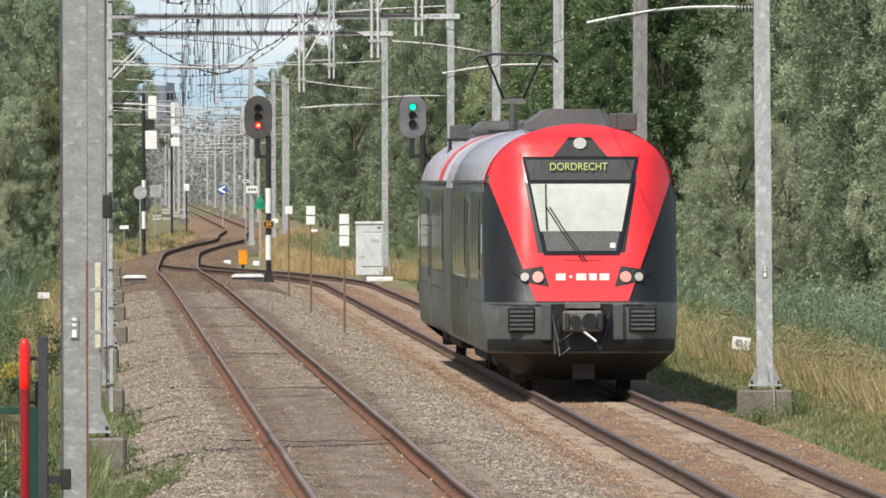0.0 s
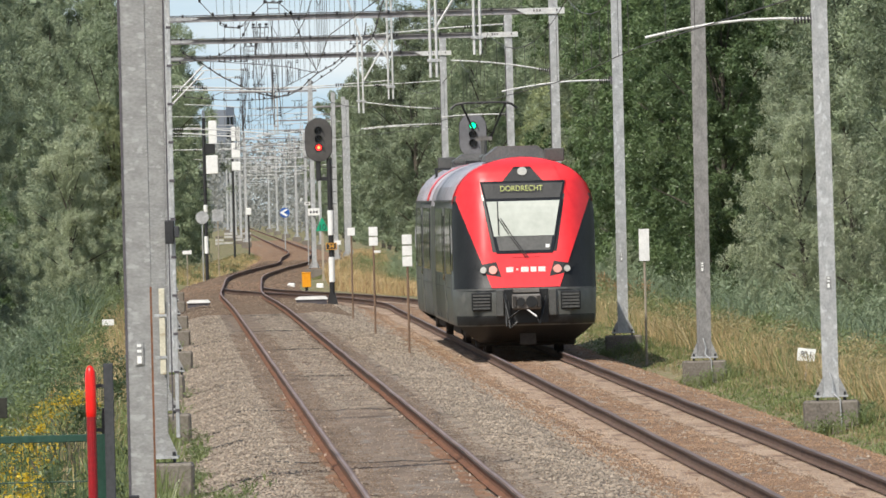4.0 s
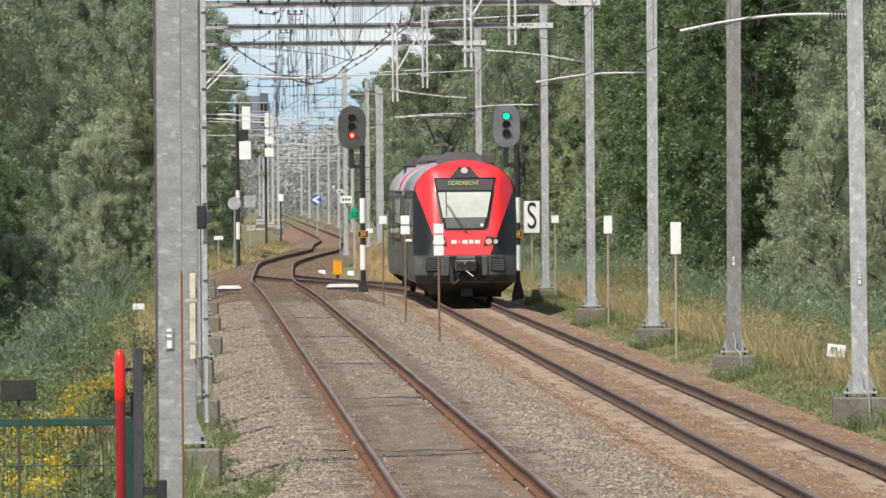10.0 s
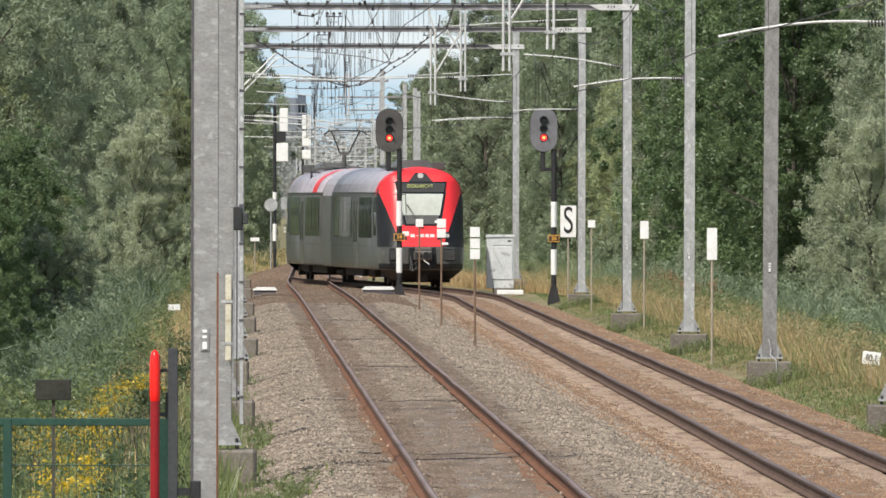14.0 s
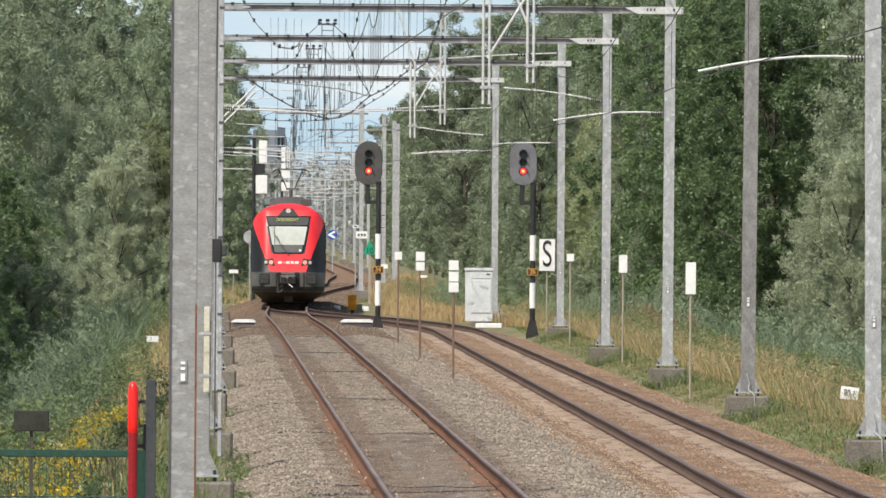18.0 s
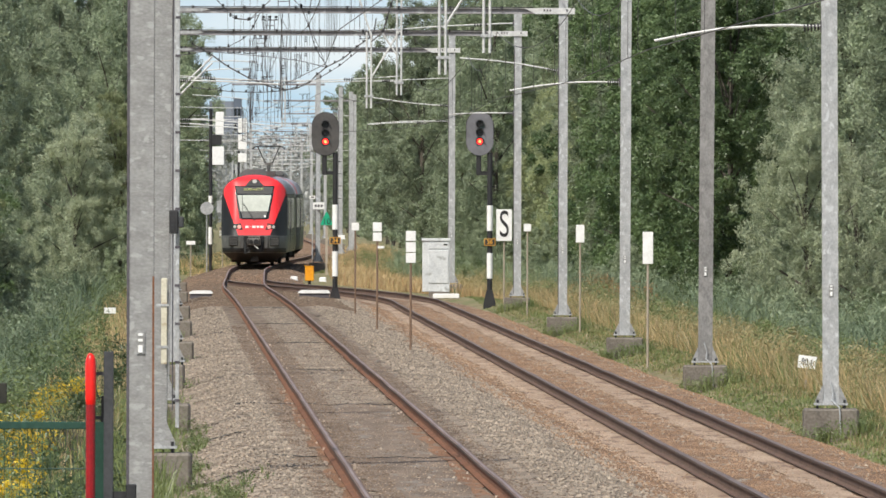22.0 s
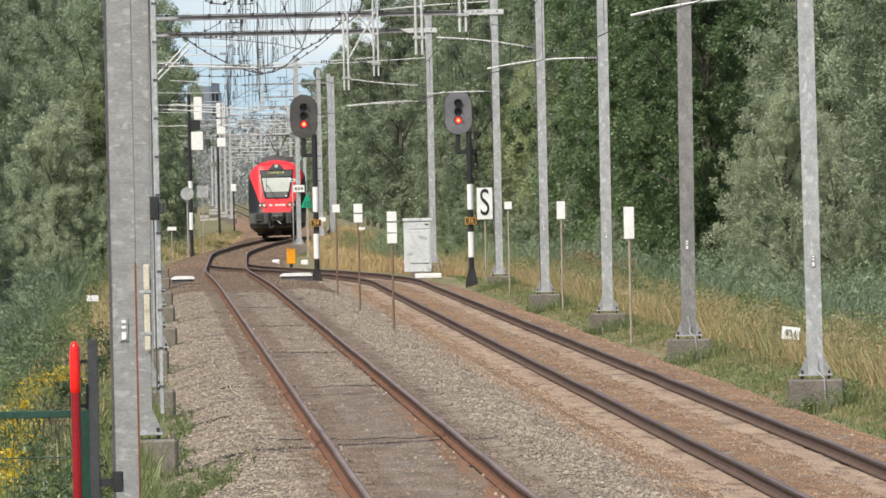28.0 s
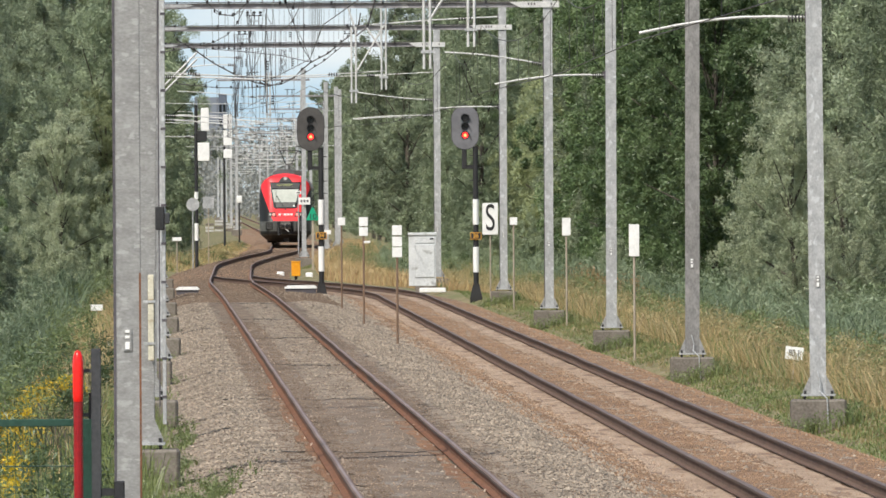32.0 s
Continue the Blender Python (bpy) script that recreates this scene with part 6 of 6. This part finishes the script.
KINDS = [
    tree("grey-green willow with narrow leaves", 11.0, 3.2, LEAF_GREY, 11, lobes=18, clumps=26, per=170, size=0.058, droop=0.9, slim=0.24, streak=1.5),
    tree("dense dark green broadleaf tree", 11.5, 3.5, LEAF_GREEN, 12, lobes=22, clumps=24, per=150, size=0.052),
    tree("tall grey-green tree with an uneven crown", 12.5, 3.0, LEAF_GREY, 13, lobes=19, clumps=24, per=160, size=0.052, slim=0.35, droop=0.5),
    tree("dark green alder beside the railway", 10.5, 3.0, LEAF_GREEN, 14, lobes=19, clumps=24, per=150, size=0.05),
    tree("yellowish green bushy willow", 7.5, 2.4, LEAF_LIGHT, 15, lobes=16, clumps=24, per=150, size=0.046, low=0.03, slim=0.28, droop=0.6),
    tree("low grey-green willow bush", 4.5, 2.2, LEAF_GREY, 16, lobes=14, clumps=24, per=130, size=0.048, low=0.02, droop=0.5, slim=0.26),
    tree("pale silvery willow with drooping sprays", 8.5, 2.7, LEAF_PALE, 17, lobes=17, clumps=26, per=160, size=0.05, low=0.03, droop=1.0, slim=0.22, streak=1.6),
]
# coarser crowns for the rows behind
BACK = [
    tree("grey-green willow in the back of the wood", 11.0, 3.2, LEAF_GREY, 21, lobes=15, clumps=16, per=90, size=0.095, droop=0.7, slim=0.28, streak=1.4),
    tree("dark green tree in the back of the wood", 11.5, 3.5, LEAF_GREEN, 22, lobes=16, clumps=16, per=90, size=0.095),
]


def plant(kind, x, y, k, turn, back=False):
    return copy_thing(BACK[1 if kind in (1, 3) else 0] if back else KINDS[kind], pose(x, y, land_height(x, y) - 0.1, 0, 0, turn) @ Matrix.Scale(k, 4))


def bearing(x, y):
    return x / y


def wood_right():
    """A dark stand in the middle, grey willows before and behind it."""
    rnd = random.Random(5)
    for off, step, y0, y1, k0, k1 in ((10.5, 21, 250, 840, 0.95, 1.25), (14.5, 28, 300, 900, 1.15, 1.5), (9.0, 46, 850, 1500, 1.0, 1.3), (21.0, 60, 420, 1240, 1.4, 1.8)):
        y = y0
        while y < y1:
            x = straight_right(y) + off + rnd.uniform(-1.2, 1.2)
            if y < 390:
                x += 1.3
            b = bearing(x, y)
            kinds = (0, 2, 0, 4) if b < 0.0085 else (2, 4, 3) if b < 0.0135 else (1, 3, 1) if b < 0.0235 else (0, 2, 2, 6)
            plant(rnd.choice(kinds), x, y, rnd.uniform(k0, k1) * (1.22 if y > 540 else 1.0), rnd.uniform(0, 360), off > 14 or y > 760)
            y += step * rnd.uniform(0.75, 1.25)
    for x, y, k, kind in ((9.0, 342, 0.82, 6), (10.6, 352, 0.7, 6), (10.4, 400, 1.05, 5), (9.6, 366, 0.8, 5), (8.6, 452, 1.15, 1), (10.2, 470, 1.15, 3), (7.2, 480, 1.1, 1), (-1.6, 760, 1.3, 2), (4.6, 560, 0.8, 5), (6.4, 470, 0.6, 5), (2.2, 640, 0.8, 5), (0.6, 720, 1.35, 2), (3.5, 700, 1.4, 0), (2.2, 645, 1.3, 0)):
        plant(kind, x, y, k, rnd.uniform(0, 360))


def wood_left():
    rnd = random.Random(6)
    for off, step, y0, y1, k0, k1 in ((-10.0, 24, 330, 660, 1.0, 1.3), (-14.0, 32, 350, 860, 1.45, 1.8), (-9.6, 44, 660, 1400, 1.25, 1.55), (-20.0, 60, 440, 1040, 1.5, 1.9)):
        y = y0
        while y < y1:
            x = (straight_left(y) if y < 600 else x_left(y)) + off + rnd.uniform(-1.0, 1.0)
            kinds = (0, 0, 2) if bearing(x, y) < -0.026 or y > 600 else (4, 0, 2, 0)
            plant(rnd.choice(kinds), x, y, rnd.uniform(k0, k1), rnd.uniform(0, 360), off < -13 or y > 760)
            y += step * rnd.uniform(0.75, 1.25)
    # (-10.6, 134) to (-15.2, 294): unseen trees, added to shade the left bank
    for x, y, k, kind in ((-11.2, 405, 0.78, 6), (-10.3, 425, 0.9, 4), (-16.6, 392, 0.95, 3), (-17.2, 830, 0.5, 3), (-16.8, 900, 0.45, 1), (x_left(720) - 7.4, 720, 1.4, 0), (x_left(640) - 7.2, 640, 1.25, 0), (x_left(860) - 8.6, 860, 1.5, 0), (-10.4, 300, 0.75, 5), (-13.5, 380, 1.1, 5), (-9.6, 420, 0.7, 5), (-12.6, 330, 0.9, 4), (-10.6, 134, 0.72, 3), (-11.0, 156, 0.8, 1), (-13.4, 190, 0.8, 3), (-14.0, 212, 0.9, 1), (-14.2, 236, 0.8, 3), (-15.4, 258, 1.0, 3), (-15.6, 272, 1.0, 1), (-15.6, 282, 1.25, 3), (-15.2, 294, 1.2, 1), (-8.8, 226, 0.38, 3), (-9.4, 238, 0.46, 1), (-8.6, 216, 0.28, 3), (-11.5, 316, 0.5, 1)):
        plant(kind, x, y, k, rnd.uniform(0, 360))


wood_right()
wood_left()
for i, k in enumerate(KINDS + BACK):
    k.matrix_basis = pose(straight_right(1200) + 40 + 4 * i, 1200 + 9 * i, -1.2)


def blades(name, label, spots, height, width, mat, seed, category="grass", lean=0.25):
    """Upright leaves at the spots, one mesh."""
    rnd = np.random.RandomState(seed)
    n = len(spots)
    p = np.asarray(spots, float)
    h = height * (0.4 + 0.75 * rnd.rand(n, 1))
    a = rnd.rand(n) * 6.283
    side = np.stack((np.cos(a), np.sin(a), 0 * a), 1)
    b = rnd.rand(n) * 6.283
    out = np.stack((np.cos(b), np.sin(b), 0 * b), 1) * lean * h * rnd.rand(n, 1)
    up = np.array((0, 0, 1.0))
    w = width * (0.6 + 0.8 * rnd.rand(n, 1))
    v = np.stack((p - side * w, p + side * w, p + up * h * 0.6 + out * 0.35 + side * w * 0.8, p + up * h * 0.6 + out * 0.35 - side * w * 0.8, p + up * h * (1 - 0.3 * lean) + out), axis=1).reshape(-1, 3)
    k = 5 * np.arange(n)
    faces = np.stack((k, k + 1, k + 2, k + 3), 1).tolist() + np.stack((k + 3, k + 2, k + 4), 1).tolist()
    me = bpy.data.meshes.new(name)
    me.from_pydata(v.tolist(), [], faces)
    me.materials.append(mat)
    return tagged(new(name, me), label, category, kind="stuff")


def strip(count, seed, y0, y1, lo, hi, side, clump=0.0, bias=1.5):
    """Spots along the line, lo to hi metres outside a track's middle; clump: only where a slow noise is above it."""
    rnd = random.Random(seed)
    out = []
    while len(out) < count:
        y = y0 + (y1 - y0) * rnd.random() ** bias
        o = rnd.uniform(lo, hi)
        x = (straight_right(y) if y < 600 else x_left(y)) + o if side > 0 else (straight_left(y) if y < 600 else x_left(y)) - o
        if clump and noise.noise(Vector((x * 0.55, y * 0.045, seed))) + 0.3 * rnd.random() < clump - 0.5:
            continue
        out.append((x, y, land_height(x, y) - 0.03))
    return out


def herbs(name, label, spots, radius, per, size, mat, seed, lift, category="weeds", slim=0.35):
    """Leafy weeds: loose clumps of leaves over the spots, one mesh."""
    rnd = random.Random(seed)
    cs = [(x, y, z + rnd.uniform(*lift)) for x, y, z in spots]
    return tagged(new(name, leaves_mesh(name, cs, [radius * rnd.uniform(0.6, 1.3) for _ in cs], per, size, seed, mat, 0.3, slim)), label, category, kind="stuff")


# right bank: mown verge, straw, reeds, weeds
blades("grass_verge", "short green grass beside the ballast", strip(26000, 21, 150, 660, 2.75, 4.8, 1, 0.3, 2.0), 0.13, 0.008, GRASS, 31, lean=0.9)
blades("short_dry_grass", "short dry grass and litter beside the ballast", strip(26000, 41, 150, 660, 2.6, 4.8, 1, 0.45, 2.0), 0.15, 0.007, OLIVE, 51, lean=0.9)
blades("short_grass", "sparse low grass on the edge of the ballast", strip(34000, 62, 150, 660, 2.4, 3.5, 1, 0.3, 2.0), 0.10, 0.010, GRASS, 63, lean=0.9)
blades("dry_grass", "tall straw-coloured dry grass", strip(42000, 22, 180, 680, 4.0, 7.8, 1, 0.42), 0.95, 0.0055, STRAW, 32, lean=1.7)
blades("olive_grass", "tall olive half-dry grass", strip(42000, 28, 180, 680, 4.0, 8.2, 1, 0.42), 1.0, 0.0055, OLIVE, 29, lean=1.7)
herbs("seed_heads", "pale seed heads of the dry grass", strip(2600, 30, 190, 600, 4.2, 7.8, 1, 0.45), 0.16, 14, 0.05, OLIVE, 68, (0.5, 0.95), "grass", 0.12)
blades("green_grass", "tall green grass among the straw", strip(24000, 42, 180, 680, 4.0, 8.2, 1, 0.5), 0.95, 0.006, GRASS, 52, lean=1.3)
blades("reed_bed", "blue-green reeds behind the dry grass", strip(26000, 23, 200, 760, 6.0, 9.8, 1, 0.5), 1.5, 0.012, REED, 33, "reeds", lean=0.9)
herbs("weeds", "leafy green weeds among the grass", strip(3200, 43, 190, 720, 4.6, 9.5, 1, 0.55), 0.30, 40, 0.032, WEED, 53, (0.2, 1.1))
herbs("weeds", "grey-green leafy weeds by the wood", strip(1500, 44, 240, 760, 6.8, 10.5, 1, 0.45), 0.40, 44, 0.042, REED, 54, (0.3, 1.9))
herbs("russet_weeds", "reddish brown sorrel among the weeds", strip(70, 48, 400, 445, 5.2, 7.2, 1), 0.22, 44, 0.03, RUSSET, 59, (0.8, 1.4))
herbs("dry_weeds", "dry yellowish weeds in the straw", strip(1300, 49, 190, 680, 4.4, 8.0, 1, 0.5), 0.26, 40, 0.03, OLIVE, 60, (0.2, 1.0))
# left bank
blades("grass_verge", "green grass beside the masts", strip(12000, 24, 100, 660, 2.2, 4.0, -1, 0.4), 0.28, 0.009, GRASS, 34, lean=0.8)
blades("dry_grass", "dry straw-coloured grass and weeds", strip(16000, 25, 215, 660, 3.4, 7.0, -1, 0.55), 0.85, 0.007, STRAW, 35, lean=0.8)
blades("olive_grass", "olive half-dry grass on the bank", strip(17000, 69, 165, 330, 3.4, 8.0, -1, 0.4), 0.8, 0.006, OLIVE, 70, lean=1.2)
blades("green_grass", "rough green grass behind the fence", strip(15000, 101, 112, 200, 2.7, 6.5, -1, 0.25, 1.0), 0.75, 0.006, GRASS, 102, lean=1.1)
blades("dead_stems", "dark brown dead stems on the bank", strip(2600, 103, 150, 235, 3.6, 8.0, -1, 0.5, 1.0), 1.0, 0.008, BARK, 104, "weeds", lean=1.3)
blades("dry_grass", "sparse dry stalks among the weeds", strip(3500, 66, 150, 215, 3.6, 8.0, -1, 0.55), 0.7, 0.005, STRAW, 67, lean=0.9)
blades("green_grass", "tall green grass by the ditch", strip(15000, 45, 120, 660, 3.4, 8.5, -1, 0.45), 0.85, 0.007, GRASS, 55, lean=0.9)
blades("reed_bed", "blue-green reeds and weeds by the ditch", strip(22000, 26, 215, 660, 4.8, 10.0, -1, 0.5), 1.4, 0.012, REED_DARK, 36, "reeds", lean=0.9)
herbs("weeds", "leafy green weeds on the bank", strip(1000, 46, 150, 640, 4.2, 9.5, -1, 0.55), 0.28, 40, 0.030, WEED, 56, (0.2, 1.2))
herbs("weeds", "grey-green nettles and reeds on the bank", strip(800, 47, 230, 660, 5.0, 10.5, -1, 0.55), 0.35, 44, 0.040, REED, 57, (0.3, 1.6))
herbs("weeds", "dark green nettles and brambles on the bank", strip(600, 64, 140, 420, 4.0, 8.5, -1, 0.6), 0.30, 44, 0.030, BRAMBLE, 65, (0.1, 1.0))


def thickets(name, label, spots, mat, seed, low=0.5, high=1.5, leaf=0.035, slim=0.3, per=42):
    """Dense rounded clumps of tall weeds with dark gaps between them, one mesh."""
    rnd = random.Random(seed)
    cs, rs = [], []
    for x, y, z in spots:
        h, r = rnd.uniform(low, high), rnd.uniform(0.3, 0.65)
        for _ in range(20):
            a, e, k = rnd.uniform(0, 6.28), rnd.random() ** 0.5, rnd.random()
            w = r * (1.15 - 0.7 * k)
            cs.append((x + e * w * math.cos(a), y + 2 * e * w * math.sin(a), z + h * k))
            rs.append(rnd.uniform(0.10, 0.22))
    return tagged(new(name, leaves_mesh(name, cs, rs, per, leaf, seed, mat, 0.4, slim, 0.45, 0.7)), label, "weeds", kind="stuff")


thickets("thicket", "dense dark green brambles on the bank", strip(80, 71, 150, 420, 4.4, 9.5, -1), BRAMBLE, 81)
thickets("thicket", "tall grey-green nettles on the bank", strip(110, 72, 190, 460, 4.8, 9.8, -1), REED_DARK, 82, 0.6, 1.8, 0.10, 0.085, 30)
thickets("thicket", "bushy green weeds on the bank", strip(70, 73, 170, 460, 4.0, 9.0, -1), WEED, 83, 0.4, 1.3)
blades("tall_reeds", "tall spiky blue-green reeds", strip(7000, 78, 215, 520, 6.0, 9.6, 1, 0.5), 2.0, 0.013, REED_DARK, 88, "reeds", lean=0.7)
blades("tall_reeds", "tall spiky blue-green reeds by the ditch", strip(4500, 79, 240, 420, 4.6, 9.2, -1, 0.5), 1.8, 0.013, REED_DARK, 89, "reeds", lean=0.7)
thickets("thicket", "tall dark weeds before the wood", strip(120, 74, 240, 620, 7.0, 10.5, 1), BRAMBLE, 84, 0.8, 2.2, 0.042)
thickets("thicket", "grey-green tall weeds before the wood", strip(200, 75, 230, 640, 6.0, 10.0, 1), REED, 85, 0.7, 1.9, 0.10, 0.085, 30)
thickets("thicket", "bushy green weeds among the straw", strip(110, 76, 220, 600, 4.8, 9.0, 1), WEED, 86, 0.4, 1.3)
blades("low_dry_grass", "low dry grass beside the far line", strip(26000, 94, 430, 900, 2.4, 8.0, -1, 0.3), 0.28, 0.012, STRAW, 95, lean=0.9)
blades("low_grass", "low green grass beside the far line", strip(16000, 96, 430, 900, 2.8, 8.0, -1, 0.35), 0.28, 0.012, GRASS, 97, lean=0.9)
# tufts round the feet of the masts
rnd = random.Random(91)
spots = []
for (y, x, w), s in [(m, -1) for m in L_MASTS[:7]] + [(m, 1) for m in R_MASTS]:
    for _ in range(90):
        a = rnd.uniform(0, 6.28)
        px, py = x + rnd.uniform(0.42, 0.72) * math.cos(a), y + rnd.uniform(0.42, 1.6) * math.sin(a)
        spots.append((px, py, land_height(px, py)))
    for _ in range(60 if s > 0 else 0):
        px, py = x + rnd.uniform(-0.5, 0.5), y - rnd.uniform(0.45, 1.1)
        spots.append((px, py, land_height(px, py) + 0.03))
blades("grass_tufts", "rough grass round the feet of the masts", spots * 2, 0.28, 0.008, GRASS, 92, lean=0.9)
herbs("weed_tufts", "low green weeds round the feet of the masts", spots, 0.10, 16, 0.020, WEED, 93, (0.02, 0.28))
rnd = random.Random(98)
spots = []
for cx, cy, sx, sy, n in ((-2.45, 150, 0.16, 1.6, 34), (-3.1, 163, 0.06, 2.0, 34), (-3.32, 178, 0.06, 2.0, 30), (-3.5, 186, 0.06, 2.0, 26), (-2.85, 146, 0.12, 2.2, 40), (-3.05, 139, 0.09, 0.7, 60), (-2.8, 141, 0.09, 0.7, 50), (-2.55, 143, 0.08, 0.6, 40), (-2.3, 145, 0.08, 0.6, 28)):
    for _ in range(n):
        x, y = cx + rnd.gauss(0, sx), cy + rnd.gauss(0, sy)
        spots.append((x, y, max(land_height(x, y), bed_z(x, y)) - 0.02))
blades("grass_tufts", "fresh green grass on the ballast shoulder", spots * 5, 0.15, 0.007, GRASS, 99, lean=0.9)
herbs("weed_tufts", "low fresh weeds on the ballast shoulder", spots, 0.09, 18, 0.02, WEED, 100, (0.02, 0.16))
thickets("thicket", "dark weeds by the fence", strip(76, 77, 122, 240, 3.3, 7.8, -1), BRAMBLE, 87, 0.3, 1.0)
# dry bank beyond the junction
bank = []
while len(bank) < 26000:
    y, o = 470 + 330 * random.random(), random.uniform(-3.0, 4.8)
    x = straight_right(y) + o
    if x > x_right(y) + (3.5 if y < 640 else 2.6) and not (abs(x + 0.4) < 1.0 and y < 474):
        bank.append((x, y, land_height(x, y)))
blades("dry_grass", "golden dry grass on the bank by the cabinet", bank[:17000], 0.75, 0.010, STRAW, 37, lean=0.8)
blades("russet_grass", "brownish dry grass on the bank by the cabinet", bank[17000:], 0.65, 0.010, RUSSET, 61, lean=0.8)
# ragwort by the fence, in a few clusters
rnd = random.Random(27)
spots = []
for cx, cy, r, n in ((-5.65, 192, 0.5, 52), (-7.5, 208, 0.4, 26), (-5.4, 168, 0.45, 40), (-4.95, 155, 0.35, 28), (-6.2, 172, 0.25, 16), (-4.35, 136, 0.3, 18)):
    for _ in range(n):
        x, y = cx + rnd.gauss(0, r * 0.6), cy + rnd.gauss(0, 3)
        spots.append((x, y, land_height(x, y)))
blades("flower_stems", "green stalks of yellow-flowering ragwort", spots * 4, 0.6, 0.006, GRASS, 38, "flowers")
herbs("ragwort_leaves", "green leaves of ragwort by the fence", spots, 0.18, 30, 0.028, WEED, 58, (0.1, 0.7), "flowers")
herbs("ragwort_flowers", "clusters of small yellow ragwort flowers", spots, 0.15, 90, 0.014, BLOOM, 39, (0.25, 0.68), "flowers", 0.9)


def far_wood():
    """Low woods that close the view at the end of the line; haze is painted into their leaf colour."""
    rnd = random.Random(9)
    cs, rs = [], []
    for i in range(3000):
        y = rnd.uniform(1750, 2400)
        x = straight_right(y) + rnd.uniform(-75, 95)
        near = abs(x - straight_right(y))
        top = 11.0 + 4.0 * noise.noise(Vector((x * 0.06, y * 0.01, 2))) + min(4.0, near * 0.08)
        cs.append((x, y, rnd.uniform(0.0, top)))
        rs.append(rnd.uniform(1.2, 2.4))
    ob = new("far_wood", leaves_mesh("far_wood", cs, rs, 60, 0.30, 77, LEAF_HAZED))
    return tagged(ob, "distant grey-green woods at the end of the line, haze painted into the leaves", "trees", kind="stuff")


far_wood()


def backdrop():
    """A grey-blue tower block above the far trees."""
    th = thing("tower_block", pose(-39.0, 2450, 0), "far grey-blue apartment tower above the trees", "building")
    wall = material("far_facade", (0.085, 0.105, 0.145), (0.12, 0.145, 0.19), 0.8)
    pale = material("far_facade_pale", (0.16, 0.185, 0.225), (0.21, 0.235, 0.28), 0.8)
    part("wall", boxed(0.0, 1.35, 0, 8, -2, 20.6), wall, th)
    part("wing", boxed(-4.4, -0.05, 0.5, 8, -2, 20.3), pale, th)
    part("roof", boxed(-0.05, 1.4, -0.05, 8.05, 20.62, 20.85), wall, th)
    for k in range(6):
        for j in range(2):
            part("window", boxed(0.1 + 0.65 * j, 0.55 + 0.65 * j, -0.06, -0.004, 4 + 2.7 * k, 5.5 + 2.7 * k), TRAIN_GLASS, th)


backdrop()


def motions():
    steps = [0.5 * i for i in range(65)]
    walk(train, [(t, car_pose(nose_at(t), 3.6, 21.9)) for t in steps])
    walk(module, [(t, car_pose(nose_at(t) + 22.05, 0.6, 4.0)) for t in steps])
    walk(leader, [(t, car_pose(nose_at(t) + 26.7, 0.1, 19.0, True)) for t in steps])
    low, high = 5.11, 5.67
    walk(shutter, [(0, pose(0, 0, low)), (11.6, pose(0, 0, low)), (11.8, pose(0, 0, high)), (32, pose(0, 0, high))])


motions()
